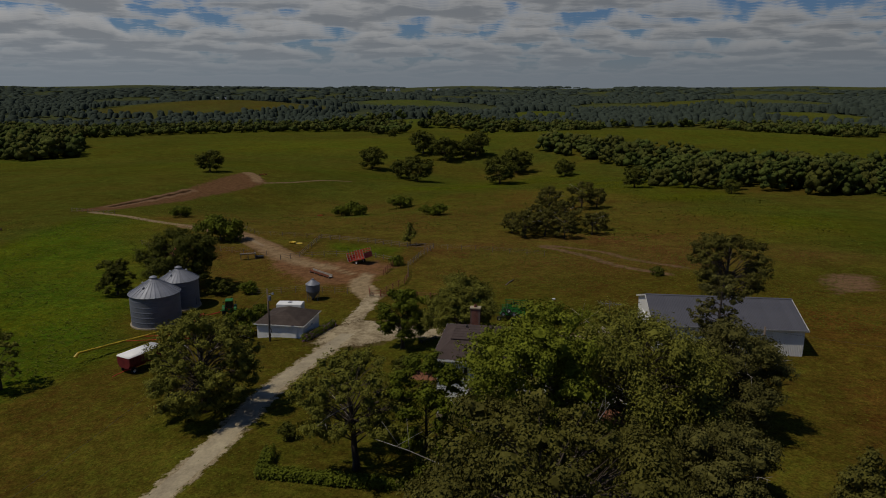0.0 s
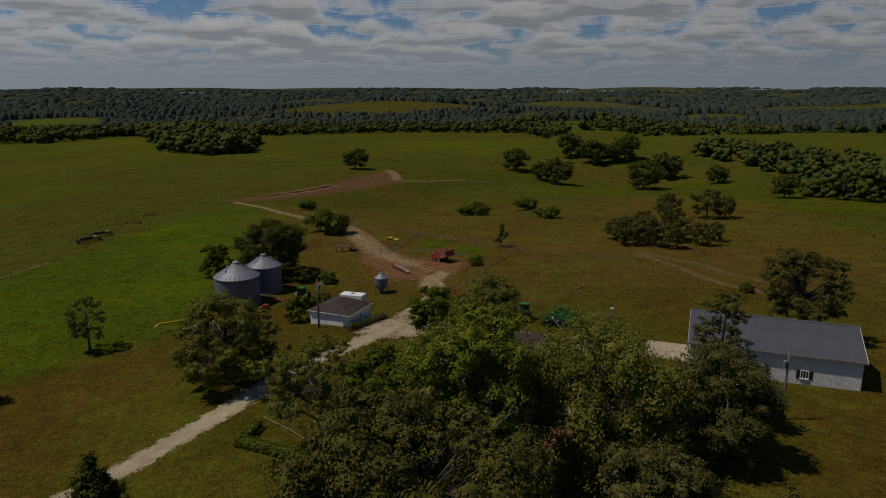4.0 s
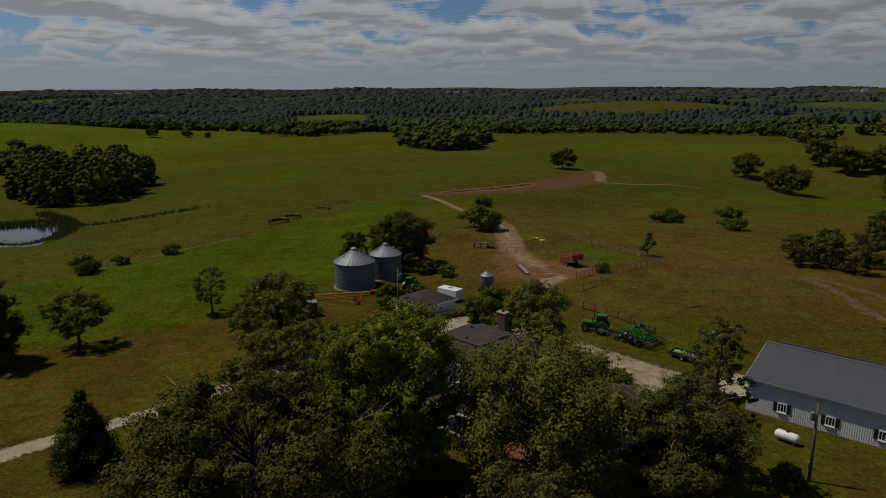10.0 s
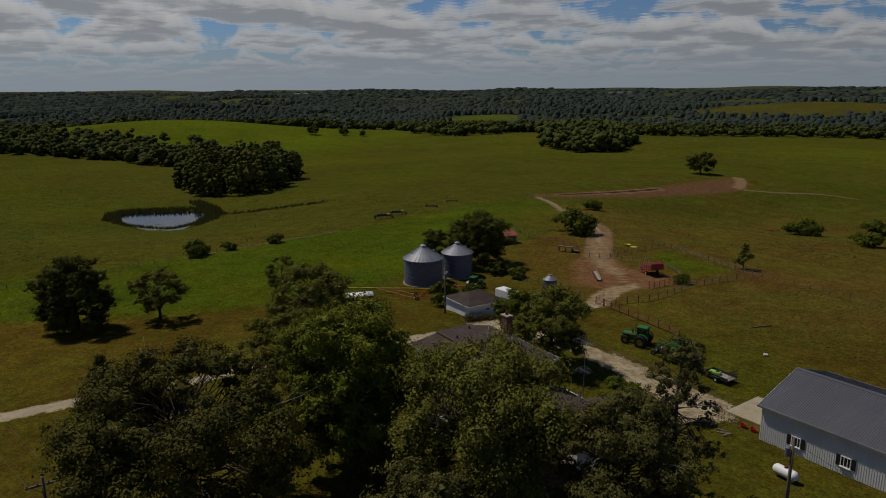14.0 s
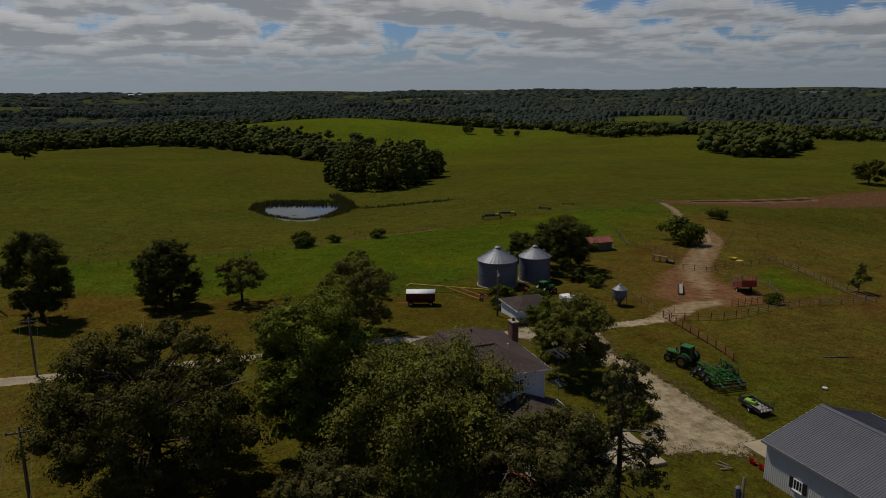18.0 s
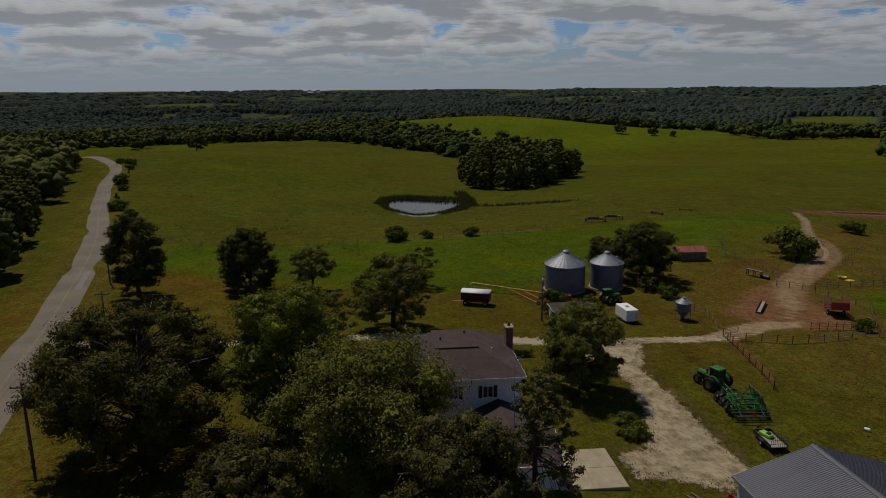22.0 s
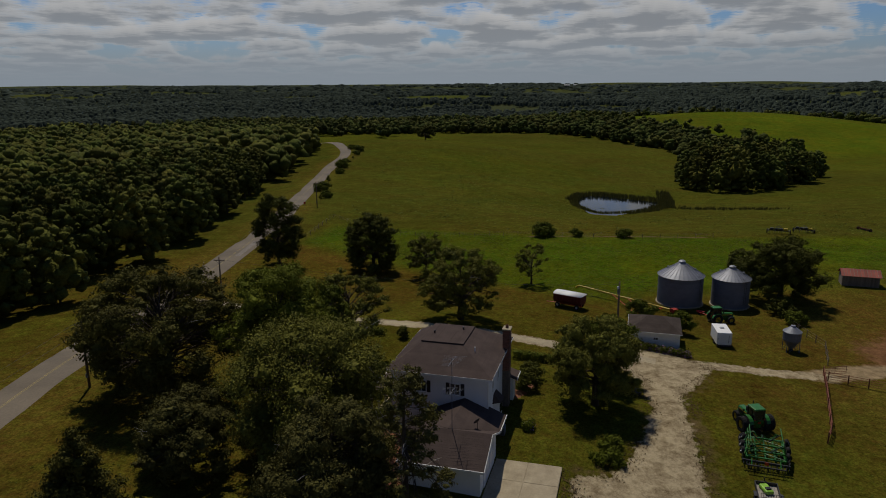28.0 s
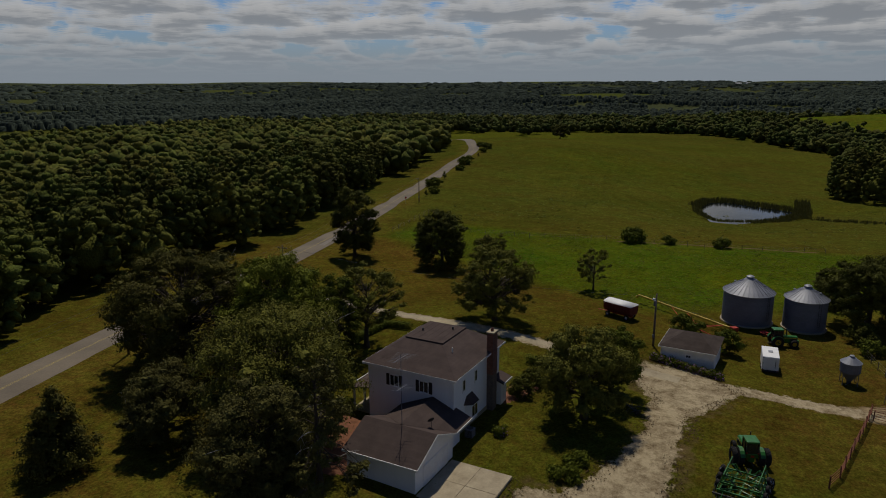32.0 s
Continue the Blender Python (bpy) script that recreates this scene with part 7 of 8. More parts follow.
part("axle", tube(bmesh.new(), [mid - axd * 1.3 + Vector((0, 0, 0.4)), mid + axd * 1.3 + Vector((0, 0, 0.4))], 0.06, 6), M_RED, au)
part("drive_arm", tube(bmesh.new(), [mid + Vector((0, 0, 0.5)), Vector((-38.0, 109.5, gz(-38, 109.5) + 0.4))], 0.07, 5), M_RED, au)
for s in (0.3, 0.7):
    part("truss", tube(bmesh.new(), [T0.lerp(T1, s - 0.25), T0.lerp(T1, s) + Vector((0, 0, 0.55)), T0.lerp(T1, s + 0.25)], 0.02, 4), M_STEEL, au)
# hopper in red by the bins
sw = thing("swing_hopper", pose(-44.2, 116.6, gz(-44.2, 116.6), 0, 0, 30), "red auger swing hopper beside the bin", "hopper")
part("pan", lathe(bmesh.new(), [(0.35, 0.12), (0.8, 0.55), (0.78, 0.55), (0.3, 0.14)], 4, pose(0, 0, 0, 0, 0, 45)), M_RED, sw)
part("arm", tube(bmesh.new(), [(0, 0, 0.3), (1.8, 0, 0.35), (3.4, 0.4, 0.4)], 0.10, 8), M_RED, sw)
for s in (-1, 1):
    wheel(sw, "wheel", 0.3, s * 0.5, 0.2, 0.12, M_STEEL, 0, 0.5)

# ---- red bale wagon in the corral ----
bw_ = thing("stock_wagon", pose(-20.6, 152.9, gz(-20.6, 152.9), 0, 17, 150) @ Matrix.Scale(1.3, 4), "red slatted stock wagon tipped in the corral", "wagon")
part("bed", boxm(-1.9, 1.9, -1.1, 1.1, 0.75, 0.9), M_RED, bw_)
for s in (-1, 1):
    for z in (1.1, 1.45, 1.8, 2.15):
        part("slat", boxm(-1.9, 1.9, s * 1.08 - 0.025, s * 1.08 + 0.025, z, z + 0.14), M_RED, bw_)
    for k in range(7):
        x = -1.85 + k * 0.617
        part("stake", boxm(x - 0.04, x + 0.04, s * 1.12 - 0.03, s * 1.12 + 0.03, 0.8, 2.4), M_DEADWOOD, bw_)
    wheel(bw_, "wheel", 0.2, s * 1.0, 0.38, 0.22, M_WHITE, 0, 0.5)
part("end_board", boxm(1.85, 1.92, -1.1, 1.1, 0.8, 1.7), M_RED, bw_)
part("end_board", boxm(-1.92, -1.85, -1.1, 1.1, 0.8, 1.7), M_RED, bw_)
part("tongue", tube(bmesh.new(), [(1.9, 0, 0.8), (3.4, 0, 0.65)], 0.05, 5), M_RED, bw_)

# ---- feed trough, yard bench, implements ----
ft = thing("feed_trough", pose(-28.0, 143.2, gz(-28, 143.2), 0, 0, 135), "long pale wooden feed bunk in the dirt lot", "trough")
part("bottom", boxm(-3.6, 3.6, -0.4, 0.4, 0.3, 0.36), M_DEADWOOD, ft)
for s in (-1, 1):
    part("side_board", boxm(-3.6, 3.6, s * 0.42 - 0.03, s * 0.42 + 0.03, 0.3, 0.75), M_RUST if s > 0 else M_DEADWOOD, ft)
for k in range(5):
    x = -3.4 + k * 1.7
    part("leg", boxm(x - 0.06, x + 0.06, -0.5, 0.5, 0, 0.3), M_OLDWOOD, ft)
be = thing("loading_chute", pose(-47.4, 156.6, gz(-47.4, 156.6), 0, 0, 20), "dark weathered timber loading rack", "rack")
part("top_rail", boxm(-1.8, 1.8, -0.4, 0.4, 1.25, 1.4), M_OLDWOOD, be)
for x in (-1.6, 0, 1.6):
    for s in (-1, 1):
        part("leg", boxm(x - 0.07, x + 0.07, s * 0.35 - 0.07, s * 0.35 + 0.07, 0, 1.25), M_OLDWOOD, be)
part("tank", lathe(bmesh.new(), [(0, -0.9), (0.38, -0.9), (0.38, 0.9), (0, 0.9)], 14, pose(2.6, 0, 0.4, 0, 90, 0)), M_STEEL, be)
yt = thing("yellow_tub", pose(-40.9, 173.2, gz(-40.9, 173.2)), "yellow plastic mineral tub on the grass", "tub")
part("tub", lathe(bmesh.new(), [(0.55, 0), (0.85, 0.5), (0.9, 0.5), (0.8, 0.44), (0.5, 0.06)], 16, close=True), M_YELLOW, yt)
part("lid", lathe(bmesh.new(), [(0.9, 0.0), (0.9, 0.08), (0, 0.16)], 16, pose(1.6, 0.4, 0)), M_YELLOW, yt)


def implement(name, x, y, turn, label, scale=1.0, material=None):
    ob = thing(name, pose(x, y, gz(x, y), 0, 0, turn) @ Matrix.Scale(scale, 4), label, "implement", "old implements")
    mt = material or M_RUST
    part("main_beam", boxm(-2.6, 2.6, -0.08, 0.08, 0.8, 0.98), mt, ob)
    for x2 in (-2.4, -0.8, 0.8, 2.4):
        part("cross_beam", boxm(x2 - 0.06, x2 + 0.06, -1.3, 1.3, 0.78, 0.9), mt, ob)
        part("tine", tube(bmesh.new(), [(x2, 1.2, 0.85), (x2, 1.45, 0.5), (x2, 1.2, 0.05)], 0.05, 5), mt, ob)
        part("tine", tube(bmesh.new(), [(x2, -1.2, 0.85), (x2, -1.45, 0.6), (x2, -1.2, 0.05)], 0.05, 5), mt, ob)
    if "drill" in name or "planter" in name or "spreader" in name:
        for k in range(4):
            hop = boxm(-2.1 + k * 1.08, -1.2 + k * 1.08, -0.32, 0.32, 1.0, 1.45, bevel=0.06)
            part("hopper", hop, M_YELLOW if k == 3 and material is M_STEEL else mt, ob)
    for k in range(9):
        x2 = -2.4 + k * 0.6
        part("disc", lathe(bmesh.new(), [(0, 0.03), (0.12, 0.02), (0.3, -0.02), (0.3, -0.03), (0, 0.0)], 12, pose(x2, 0.75, 0.3, 0, 80, 0)), M_STEEL, ob)
    part("lift_arm", tube(bmesh.new(), [(-0.9, 0.1, 0.9), (-0.6, 0.2, 1.7), (0, 0.6, 1.9), (0.6, 0.2, 1.7), (0.9, 0.1, 0.9)], 0.05, 5), mt, ob)
    part("gang_bar", boxm(-2.6, 2.6, 0.7, 0.8, 0.55, 0.65), mt, ob)
    for s in (-1, 1):
        wheel(ob, "wheel", s * 2.7, 0, 0.6, 0.25, mt, 0, 0.5, 90)
    part("tongue", tube(bmesh.new(), [(0, 1.2, 0.8), (0, 3.4, 0.4)], 0.06, 5), mt, ob)
    return ob


implement("seed_drill", -121.3, 155.5, 70, "dark rusty seed drill parked along the fence line", 1.1, M_STEEL)
implement("old_planter", -123.5, 163.0, 60, "dark rusty planter parked along the fence line", 1.0, M_STEEL)
implement("hay_rake", -126.9, 180.5, 20, "rusty hay rake parked along the fence line", 0.8)
implement("old_mower", -131.5, 194.0, 50, "rusty sickle mower parked along the fence line", 0.7)
implement("disc_harrow", -3.5, 98.6, 40, "dark disc harrow standing in the shade under the yard tree", 0.5, M_STEEL)
implement("orange_spreader", -56.3, 291.3, 20, "small orange spreader standing in the pasture", 0.45, M_ORANGE)
implement("red_rake", -101.0, 368, 40, "red hay tool standing by the field gate", 0.7, M_RED)


# ---- fences ----
def fence(name, pts, spacing, label, rails, height=1.35, post=0.07, material=None, rail_r=0.02, wire=None):
    """Posts along a line with rails or wires between them."""
    ob = thing(name, pose(pts[0][0], pts[0][1], gz(*pts[0])), label, "fence")
    inv = ob.matrix_world.inverted()
    mt = material or M_OLDWOOD
    pm = finish("post", tube(bmesh.new(), [(0, 0, -0.3), (0, 0, height)], [post, post * 0.85], 6), mt)
    heads = []
    for (x1, y1), (x2, y2) in zip(pts, pts[1:]):
        n = max(1, round(math.hypot(x2 - x1, y2 - y1) / spacing))
        for i in range(n + (1 if (x2, y2) == tuple(pts[-1]) else 0)):
            x, y = x1 + (x2 - x1) * i / n, y1 + (y2 - y1) * i / n
            heads.append(Vector((x, y, gz(x, y))))
            o = part("post", pm, None, ob)
            o.matrix_basis = inv @ pose(x, y, gz(x, y), random.uniform(-3, 3), random.uniform(-3, 3), 40 * i)
    for z in rails:
        rb = bmesh.new()
        tube(rb, [inv @ (h + Vector((0, 0, z))) for h in heads], rail_r, 5, False)
        part("rail" if rail_r > 0.015 else "wire", rb, wire or mt, ob)
    return ob


PIPE = (0.35, 0.65, 0.95, 1.25)
fence("pipe_fence", ((-15.6, 126.4), (-9.0, 124.2), (-4.0, 122.4), (3.4, 119.8), (6.0, 118.4)), 2.4, "rust-red pipe fence along the lane", PIPE, 1.4, 0.09, M_RUST, 0.035)
fence("lane_fence", ((-13.6, 126.2), (-11.6, 130.5), (-9.6, 134.5), (-9.2, 140.0)), 2.4, "rust-red pipe fence round the dirt lot", PIPE, 1.4, 0.08, M_RUST, 0.035)
fence("pen_fence", ((-14.6, 142.3), (-13.8, 146.5), (-12.8, 151.6)), 1.3, "rust-red pipe panels of the stock pen", PIPE, 1.5, 0.06, M_RUST, 0.035)
fence("corral_fence", ((-9.2, 140.0), (-9.8, 148.5), (-7.5, 160.0), (-4.8, 169.8), (-11.4, 171.0)), 2.5, "grey wooden post corral fence", (0.4, 0.8, 1.2), 1.35, 0.08, None, 0.03)
fence("north_corral_fence", ((-39.7, 156.0), (-35.9, 159.0), (-35.4, 170.0), (-34.9, 180.7), (-22.0, 176.0), (-11.4, 171.0)), 2.6, "grey wooden post fence beyond the dirt lot", (0.4, 0.8, 1.2), 1.3, 0.08, None, 0.03)
fence("inner_corral_fence", ((-35.9, 159.0), (-22.0, 161.6), (-12.0, 153.0)), 2.6, "grey wooden inner corral fence", (0.5, 1.0), 1.3, 0.08, None, 0.03)
fence("track_fence", ((-35.5, 181.0), (-52.4, 184.0), (-66.0, 203.0)), 3.5, "grey post and wire fence along the dirt track", (0.5, 0.9, 1.2), 1.25, 0.06, None, 0.012)
fence("feedlot_fence", ((-20.2, 128.8), (-28.0, 131.5), (-39.0, 130.2)), 3.0, "grey post and wire fence beside the hopper bin", (0.4, 0.8, 1.2), 1.25, 0.06, None, 0.012)
fence("west_lot_fence", ((-44.0, 160.0), (-56.0, 163.5), (-63.3, 160.7), (-78.0, 170)), 3.0, "grey post and wire fence by the cattle shed", (0.4, 0.8, 1.2), 1.25, 0.06, None, 0.012)
fence("pasture_fence", ((-104, 47), (-106.5, 63), (-113, 87), (-111, 112), (-114, 136)), 4.5, "grey post and wire fence between the pastures", (0.5, 0.9, 1.2), 1.2, 0.06, None, 0.012)
fence("road_fence", ((-96, 27), (-126, 26), (-104, 47)), 4.5, "grey post and wire fence beside the road", (0.5, 0.9, 1.2), 1.2, 0.06, None, 0.012)
fence("east_fence", ((-4.8, 169.8), (5.7, 168.5), (22, 163)), 4.0, "grey post and wire fence across the east pasture", (0.5, 0.9, 1.2), 1.2, 0.06, None, 0.012)
fence("lane_end_fence", ((-130, 233), (-112, 226)), 2.5, "grey post and rail fence at the lane's end", (0.5, 1.1), 1.3, 0.08, None, 0.03)
gate = thing("cattle_gate", pose(-15.6, 126.4, gz(-15.6, 126.4), 0, 0, 100), "open rust-red tubular cattle gate", "gate")
for z in (0.3, 0.55, 0.8, 1.05, 1.3):
    part("gate_bar", tube(bmesh.new(), [(0, 0, z), (3.2, 0, z)], 0.03, 6), M_RUST, gate)
for x in (0.02, 1.6, 3.2):
    part("gate_upright", tube(bmesh.new(), [(x, 0, 0.28), (x, 0, 1.34)], 0.03, 6), M_RUST, gate)
part("latch", boxm(3.2, 3.32, -0.03, 0.03, 0.8, 0.9), M_STEEL, gate)


# ---- poles and wires ----
def utility_pole(x, y, h, label, arm=True, lamp=False, can=False, turn=0.0):
    ob = thing("utility_pole", pose(x, y, gz(x, y), 0, 0, turn), label, "utility pole", "utility poles")
    part("pole", tube(bmesh.new(), [(0, 0, -0.4), (0.02, 0, h * 0.5), (0, 0, h)], [0.17, 0.15, 0.11], 9), M_POLE, ob, "", True)
    if arm:
        part("cross_arm", boxm(-0.06, 0.06, -1.1, 1.1, h - 0.7, h - 0.56), M_POLE, ob)
        for s in (-1.0, -0.35, 0.35, 1.0):
            part("insulator", lathe(bmesh.new(), [(0.03, 0), (0.07, 0.06), (0.05, 0.14), (0, 0.18)], 8, pose(0, s, h - 0.56)), M_GALV, ob)
        for s in (-1, 1):
            part("brace", tube(bmesh.new(), [(0.07, s * 0.7, h - 0.66), (0.07, 0, h - 1.3)], 0.02, 4), M_STEEL, ob)
    if can:
        part("transformer", lathe(bmesh.new(), [(0, 0), (0.22, 0.0), (0.22, 0.75), (0.12, 0.85), (0, 0.86)], 14, pose(0.36, 0, h - 1.75)), M_GALV, ob, "grey transformer can")
    if lamp:
        part("lamp_arm", tube(bmesh.new(), [(0, 0, h - 0.8), (0.5, 0, h - 0.55), (0.9, 0, h - 0.55)], 0.03, 5), M_ALU, ob)
        part("lamp_head", lathe(bmesh.new(), [(0.0, 0.2), (0.14, 0.15), (0.22, -0.08), (0, -0.1)], 12, pose(0.95, 0, h - 0.6)), M_ALU, ob)
    part("meter_box", boxm(0.12, 0.3, -0.13, 0.13, 1.4, 1.9), M_GALV, ob)
    return ob


utility_pole(-27.6, 99.9, 8.2, "brown yard light pole beside the white shed", False, True, True, -20)
utility_pole(37.9, 81.3, 8.0, "brown wooden pole with a transformer beside the barn", False, False, True, -160)
for x, y in ((5.8, 32.2), (-36.0, 30.5), (-78.0, 22.5), (-147.0, 14.5)):
    utility_pole(x, y, 8.6, "brown wooden roadside pole with a cross-arm", True, False, False, -8)


def wires(a, b, label, offs, sag=1.2):
    ob = thing("power_line", pose(*a), label, "power line", "power lines")
    inv = ob.matrix_world.inverted()
    for dy in offs:
        p = []
        for i in range(13):
            t = i / 12
            q = Vector(a).lerp(Vector(b), t) + Vector((0, dy, -sag * 4 * t * (1 - t)))
            p.append(inv @ q)
        part("wire", tube(bmesh.new(), p, 0.012, 4, False), M_STEEL, ob)


PT = [(5.8, 32.2), (-36.0, 30.5), (-78.0, 22.5), (-147.0, 14.5)]
PT = [(x, y, gz(x, y) + 8.2) for x, y in PT]
for p, q in zip([(70, 34, 10.6)] + PT, PT):
    wires(p, q, "sagging power line along the road", (-1.0, 1.0), 0.9)
wires((37.9, 81.3, gz(37.9, 81.3) + 7.6), (70, 70, 9.5), "sagging service line from the barn pole", (0.0,), 0.8)
wires((-27.6, 99.9, gz(-27.6, 99.9) + 7.8), PT[1], "sagging service line to the yard light", (0.0,), 1.5)

# ---- things round the house ----
tank = thing("propane_tank", pose(34.6, 89.2, gz(34.6, 89.2), 0, 0, -10), "white horizontal propane tank on the lawn", "propane tank")
part("vessel", lathe(bmesh.new(), [(0, -1.25), (0.3, -1.2), (0.48, -0.98), (0.5, -0.9), (0.5, 0.9), (0.48, 0.98), (0.3, 1.2), (0, 1.25)], 22, pose(0, 0, 0.72, 0, 90, 0)), M_WHITE, tank, "", True)
part("dome", lathe(bmesh.new(), [(0.17, 1.2), (0.16, 1.36), (0, 1.42)], 14), M_MAROON, tank, "dark red valve dome")
for x in (-0.75, 0.75):
    part("leg", boxm(x - 0.07, x + 0.07, -0.3, 0.3, -0.05, 0.3), M_CONCRETE, tank)
for k, (x, y) in enumerate(((26.5, 97.3), (27.7, 97.2))):
    bk2 = thing("bucket", pose(x, y, gz(x, y) + 0.03, 0, 0, 40 * k), "red plastic feed bucket by the barn apron", "bucket", "buckets")
    part("pail", lathe(bmesh.new(), [(0.28, 0), (0.36, 0.42), (0.39, 0.42), (0.33, 0.38), (0.26, 0.05)], 14, close=True), M_RED, bk2)
    part("bail", tube(bmesh.new(), [(-0.36, 0, 0.4), (-0.2, 0, 0.62), (0.2, 0, 0.62), (0.36, 0, 0.4)], 0.012, 5), M_STEEL, bk2)
for k, (dx, dy, t) in enumerate(((0, 0, 20), (0.4, 0.3, 28), (-0.2, 0.5, 12), (0.7, -0.2, 70))):
    pl = tagged(new("plank", finish("plank", boxm(-0.6, 0.6, -0.07, 0.07, 0, 0.05, bevel=0.008), M_OLDWOOD)), "loose pale plank lying on the grass", "plank", "loose planks")
    pl.matrix_world = pose(25.8 + dx, 93.6 + dy, gz(25.8, 93.6) + 0.05 + 0.04 * k, 0, 0, t)
lg = tagged(new("fallen_pole", finish("fallen_pole", tube(bmesh.new(), [(0, 0, 0.1), (2.2, 0.1, 0.12), (4.6, 0, 0.1)], [0.13, 0.12, 0.09], 8), M_POLE)), "fallen grey pole lying in the pasture", "log")
lg.matrix_world = pose(10.4, 132.0, gz(11, 134), 0, 0, 66)
wd = thing("white_barrel", pose(18.2, 121.0, gz(18.2, 121.0), 0, 0, 30) @ Matrix.Scale(0.65, 4), "white plastic barrel lying in the pasture", "barrel")
part("barrel", lathe(bmesh.new(), [(0, -0.45), (0.26, -0.45), (0.3, -0.2), (0.3, 0.2), (0.26, 0.45), (0, 0.45)], 14, pose(0, 0, 0.29, 0, 90, 0)), M_WHITE, wd)
part("bung", lathe(bmesh.new(), [(0.05, 0.45), (0.05, 0.48), (0, 0.48)], 8, pose(0, 0, 0.29, 0, 90, 0)), M_BLACK, wd)

ant = thing("television_antenna", pose(18.3, 78.5, gz(18.3, 78.5)), "tall mast with two television aerials", "antenna")
part("mast", tube(bmesh.new(), [(0, 0, 2.0), (0, 0, 11.8)], [0.04, 0.025], 6), M_GALV, ant)
for z, n, r in ((11.4, 9, 1.2), (8.3, 7, 0.8)):
    boom = part("boom", tube(bmesh.new(), [(-r, 0.2 * r, z), (r, -0.2 * r, z)], 0.025, 5), M_GALV, ant)
    for k in range(n):
        x = -r + 2 * r * k / (n - 1)
        l = 0.55 + 0.55 * (n - k) / n
        part("element", tube(bmesh.new(), [(x, -0.2 * x - l, z + 0.02), (x, -0.2 * x + l, z + 0.02)], 0.010, 4), M_GALV, boom)
dish = thing("satellite_dish", HOUSE @ pose(10.6, 5.2, 3.55), "small grey satellite dish on the garage roof", "satellite dish")
part("dish", lathe(bmesh.new(), [(0, 0), (0.2, 0.03), (0.38, 0.12), (0.38, 0.14), (0.2, 0.05), (0, 0.02)], 16, pose(0, 0, 0.75, 0, -55, 60)), M_STEEL, dish)
part("mast", tube(bmesh.new(), [(0, 0, -0.2), (0, 0, 0.72)], 0.025, 6), M_STEEL, dish)
part("feed_arm", tube(bmesh.new(), [(0, 0, 0.5), (-0.45, -0.3, 0.95)], 0.015, 5), M_STEEL, dish)
ac = thing("air_conditioner", HOUSE @ pose(4.4, 6.5, -0.05), "grey air-conditioning unit beside the house wall", "air conditioner")
part("case", boxm(-0.45, 0.45, -0.45, 0.45, 0, 0.95, bevel=0.05), M_GALV, ac)
part("fan_grille", lathe(bmesh.new(), [(0.36, 0.95), (0.36, 0.98), (0.05, 1.0), (0, 1.0)], 16), M_STEEL, ac)
for k in range(6):
    part("louvre", boxm(0.45, 0.47, -0.4, 0.4, 0.12 + k * 0.13, 0.17 + k * 0.13), M_STEEL, ac)


def shrub(name, x, y, h, r, label, material, seed, n=2600, size=0.2, flowers=0):
    ob = make_tree(name, label, h, r, 0.05, "round", 14, n, size, material, seed, 0.06)
    ob["category"] = "shrub"
    place(ob, x, y)
    if flowers:
        q = np.random.RandomState(seed)
        d = unit(q, flowers)
        d[:, 2] = np.abs(d[:, 2])
        p = d * np.array([r, r, h]) * q.uniform(0.85, 1.02, flowers)[:, None]
        v, f = leaves(q, p, d, 0.13, 0, 1.0)
        part("blossom", quick("blossom", v, f, M_FLOWER), None, ob, "small purple and pink blossoms")
    return ob


shrub("round_bush", 14.0, 93.9, 1.15, 1.9, "round leafy bush on the corner of the lawn", M_SHRUB, 201)
shrub("lawn_shrub", 10.9, 94.6, 0.9, 1.3, "loose shrub beside the yard tree", M_SHRUB, 202)
shrub("house_shrub", -2.2, 85.6, 2.6, 2.0, "dense dark shrub beside the chimney", M_DARK, 203)
shrub("corner_shrub", -6.0, 86.5, 2.2, 1.8, "dense dark shrub behind the house", M_DARK, 204)
shrub("flowering_shrub", 8.6, 86.0, 1.0, 0.9, "low flowering shrub beside the walk", M_SHRUB, 205, 1400, 0.16, 40)
shrub("shed_shrub", -31.5, 110.4, 4.2, 2.4, "tall green shrub behind the white shed", M_SHRUB, 206, 3600, 0.26)
shrub("shed_tree_shrub", -33.5, 104.6, 5.2, 2.9, "tall green shrub beside the white shed", M_SHRUB, 207, 4200, 0.28)
shrub("bin_shrub", -45.5, 131.0, 3.0, 2.6, "rounded green shrub beside the bin tree", M_DARK, 208, 3200, 0.28)
shrub("bin_low_shrub", -40.0, 131.5, 2.2, 2.0, "low green shrub by the feed-lot fence", M_SHRUB, 209, 2400, 0.26)
shrub("pole_shrub", 36.4, 79.0, 2.2, 1.5, "dark rounded shrub beside the barn pole", M_DARK, 210, 2600, 0.22)
shrub("corral_bush", -12.5, 150.8, 2.2, 1.6, "green bush growing through the corral fence", M_SHRUB, 211, 1800, 0.26)
shrub("porch_bush", 9.5, 67.6, 1.4, 1.3, "green bush before the porch", M_SHRUB, 212, 1800, 0.18, 30)
shrub("hedge_end_bush", -17.4, 67.2, 2.0, 0.9, "narrow upright bush by the driveway", M_DARK, 213, 1500, 0.18)
shrub("pasture_shrub", 43.2, 143.3, 1.8, 1.7, "dark lone bush in the east pasture", M_DARK, 214, 1600, 0.26)
q = np.random.RandomState(220)
for k in range(9):
    t = k / 8
    x, y = -22.6 + 2.6 * t, 100.4 + 8.6 * t
    shrub("flower_clump", x + 0.3, y, 1.1, 0.75, "purple flowering clump along the white shed", M_SHRUB, 221 + k, 500, 0.16, 110)["group"] = "flower bed"


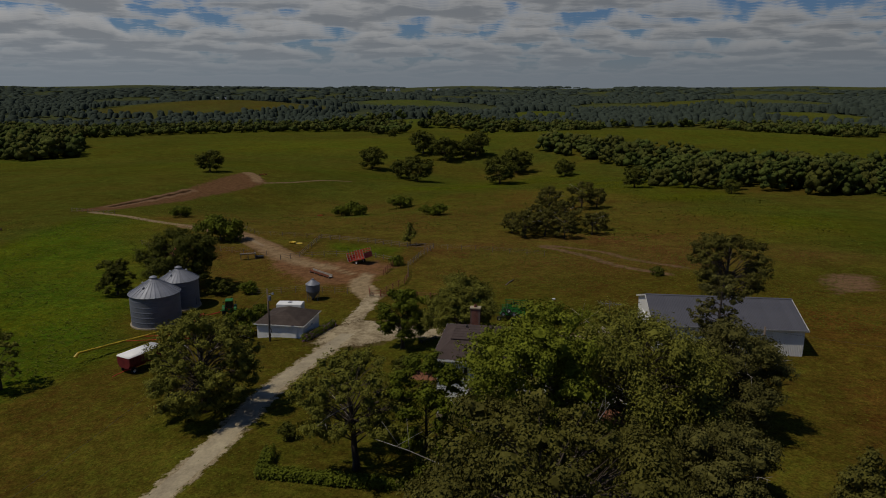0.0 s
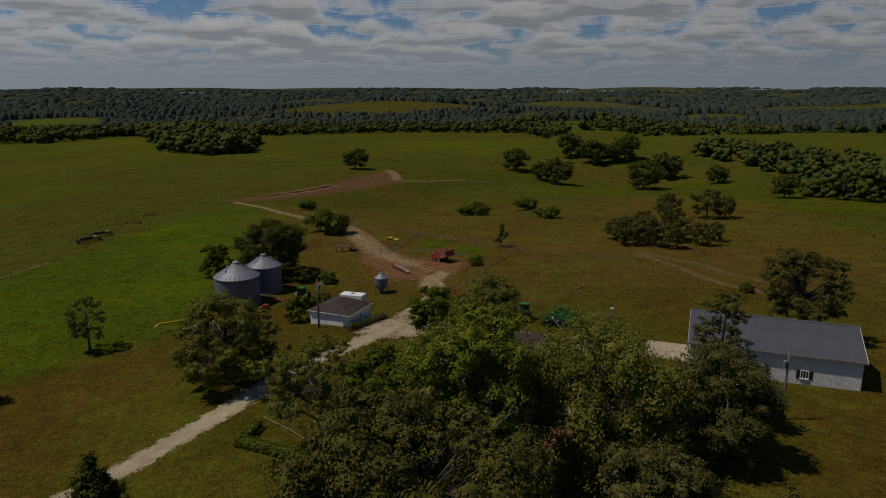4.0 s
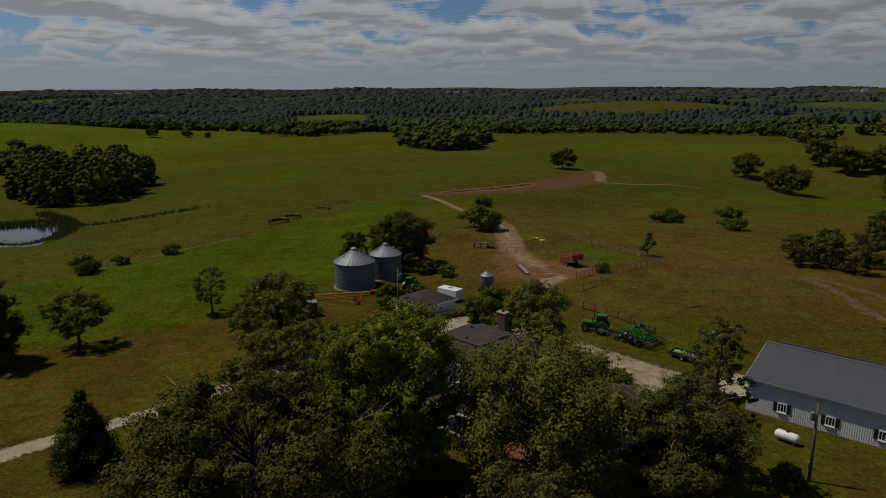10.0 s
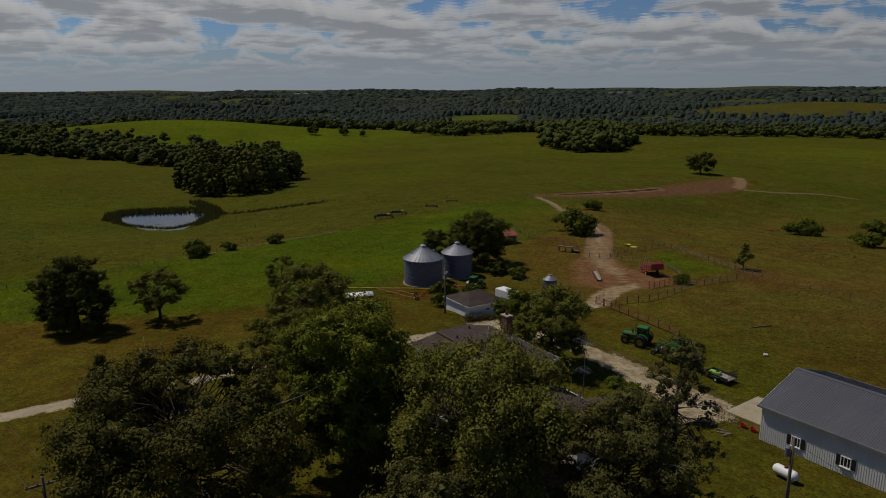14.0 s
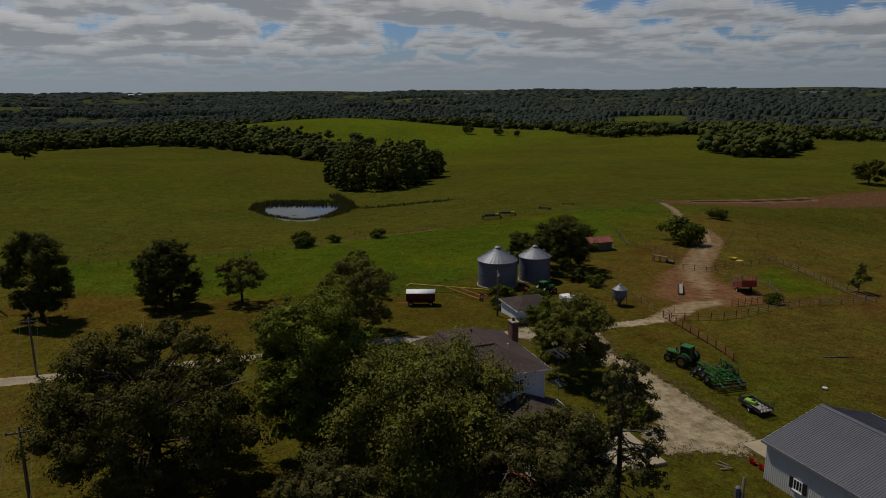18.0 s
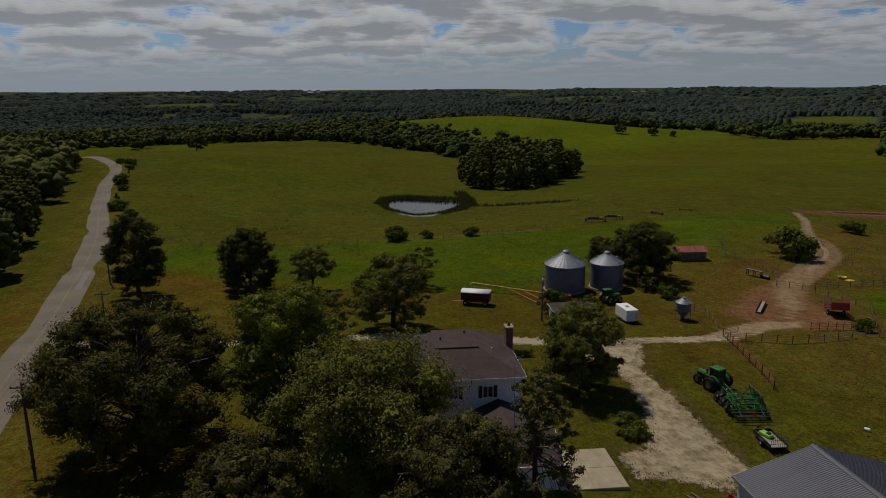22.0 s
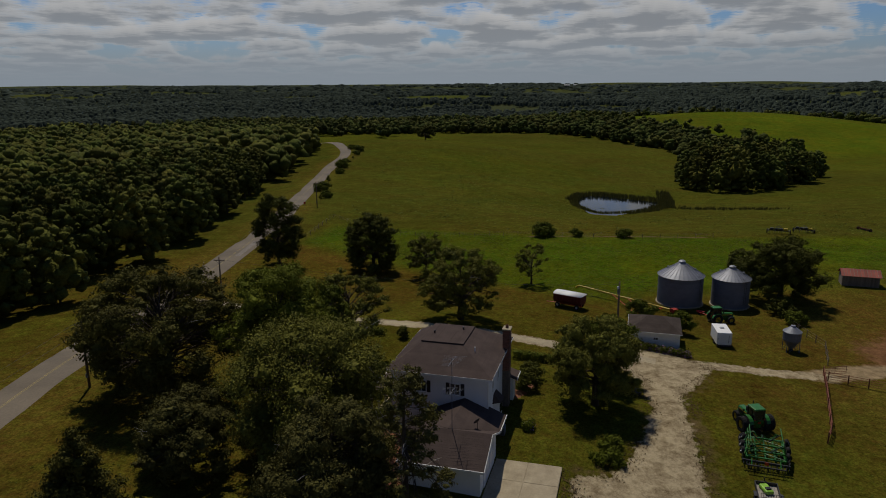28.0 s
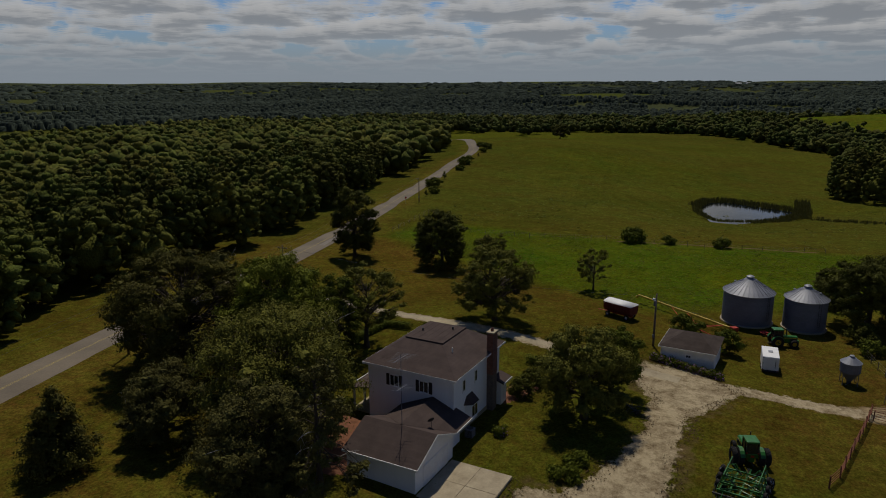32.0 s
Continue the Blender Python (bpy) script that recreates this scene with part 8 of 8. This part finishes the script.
def hedge(name, pts, w, h, label, seed):
    r = np.random.RandomState(seed)
    P, O = [], []
    for (x1, y1), (x2, y2) in zip(pts, pts[1:]):
        n = int(math.hypot(x2 - x1, y2 - y1) * 420)
        t = r.uniform(0, 1, n)
        d = unit(r, n)
        d[:, 2] = np.abs(d[:, 2])
        c = np.stack([x1 + (x2 - x1) * t, y1 + (y2 - y1) * t, np.zeros(n)], 1)
        k = r.uniform(0.8, 1.03, n) + 0.10 * np.sin(t * 40)
        p = c + np.sign(d) * np.abs(d) ** 0.55 * np.array([w / 2, w / 2, h]) * k[:, None]
        p[:, 2] += lie(p[:, 0], p[:, 1])
        P.append(p)
        O.append(d)
    v, f = leaves(r, np.concatenate(P), np.concatenate(O), 0.17, 0, 1.4)
    tagged(new(name, quick(name, v, f, M_SHRUB)), label, "hedge")


hedge("hedge", ((-18.3, 64.0), (-18.0, 60.0), (-10.5, 58.6), (-4.5, 58.2)), 1.3, 1.1, "low clipped green hedge round the front lawn", 231)
hedge("back_hedge", ((-13.5, 84.0), (-12.5, 92.0)), 1.3, 1.2, "low dark hedge beside the driveway", 232)
# mulch beds
for nm, poly, lab in (("mulch_bed", ((-4.5, 83.6), (0.5, 82.7), (1.4, 84.4), (-1.5, 86.0), (-5.2, 87.4), (-7.2, 85.5)), "red bark mulch bed along the house"),
                      ("front_mulch_bed", ((10.5, 67.5), (20.0, 66.0), (23.0, 72.5), (21.0, 75.0), (12.5, 74.5)), "red bark mulch and fallen leaves under the elm")):
    xs, ys = np.meshgrid(np.arange(min(p[0] for p in poly), max(p[0] for p in poly), 0.35), np.arange(min(p[1] for p in poly), max(p[1] for p in poly), 0.35))
    x, y = xs.ravel(), ys.ravel()
    fi = within(x, y, poly, 0.8) + 0.25 * waves(x, y, 0.8, 7)
    z = lie(x, y) + np.where(fi > 0.5, 0.07, -0.05)
    ix = np.arange(len(x)).reshape(xs.shape)
    qd = np.stack([ix[:-1, :-1], ix[:-1, 1:], ix[1:, 1:], ix[1:, :-1]], -1).reshape(-1, 4)
    qd = qd[(fi[qd] > 0.5).any(1)]
    tagged(new(nm, quick(nm, np.stack([x, y, z], 1), qd, M_MULCH, True)), lab, "flower bed", kind="structure")
# road marks
for k in range(2):
    ribbon("road_stripe", [(x, y + (0.12 if k else -0.12)) for x, y in ROAD], [0.10], M_STRIPE, "worn yellow centre line", 0.125, 4.0, 0, 2)
for a, w in ((0.18, 2.9), (0.33, 2.6), (0.52, 2.8)):
    line = smooth_line(ROAD, 4.0)
    i = int(a * len(line))
    seg = [(p.x + 0.2, p.y + (1.55 if w > 2.7 else -1.5)) for p in line[i:i + 5]]
    ribbon("road_patch", seg, [w], M_PATCH, "paler patch in the asphalt", 0.118, 2.0, 0.0, 3)
ss_ = thing("stop_sign", pose(-139.6, 12.6, gz(-139.6, 12.6), 0, 0, 10), "red octagonal road sign on a steel post", "road sign")
part("post", boxm(-0.04, 0.04, -0.03, 0.03, -0.2, 2.2), M_GALV, ss_)
oc = [(0.38 * math.cos(radians(22.5 + 45 * k)), 0.38 * math.sin(radians(22.5 + 45 * k))) for k in range(8)]
part("panel", (lambda bm: (bmesh.ops.transform(bm, matrix=pose(0.05, 0, 2.3, 0, 90, 0), verts=bm.verts), bm)[1])(prism(bmesh.new(), oc, 0, 0.02)), M_RED, ss_)

# far farmsteads: small pale sheds on the horizon
fr_ = np.random.RandomState(240)
for k, (bear, d, n) in enumerate(((0.02, 3900, 3), (-0.06, 4000, 3), (0.09, 3900, 2), (-0.35, 2600, 2), (0.60, 3600, 3), (1.05, 3900, 2), (0.35, 1650, 1), (1.5, 3800, 2), (2.3, 3700, 2))):
    for j in range(n):
        x, y = 40 - math.sin(bear + 0.012 * j) * d, 60 + math.cos(bear + 0.012 * j) * d
        fs = thing("far_shed", pose(x, y, gz(x, y) + 8, 0, 0, math.degrees(bear) + fr_.uniform(-20, 20)), "small pale farm building on the far hills", "shed", "far sheds")
        w = fr_.uniform(7, 15)
        part("wall", boxm(-w, w, -7, 7, -14, 3), M_BARNWHITE, fs)
        rb = bmesh.new()
        for s in (-1, 1):
            slab(rb, [(-w - 1, s * 8, 2.6), (w + 1, s * 8, 2.6), (w + 1, 0, 5.5), (-w - 1, 0, 5.5)], 0.4)
        bmesh.ops.recalc_face_normals(rb, faces=rb.faces)
        part("roof", rb, M_GALVROOF, fs)

# shrubs along the road fence
hr = np.random.RandomState(260)
row = smooth_line(((-150, 14), (-205, 1), (-280, -12), (-335, -17), (-362, -28)), 10.0)
for k, p in enumerate(row):
    sc = hr.uniform(0.25, 0.95)
    if hr.uniform() < 0.3:
        continue
    again(bush if hr.uniform() < 0.6 else thin, p.x + hr.uniform(-3, 3), p.y + hr.uniform(-2, 2), hr.uniform(0, 360), sc, "roadside bush along the field fence", "roadside bushes")
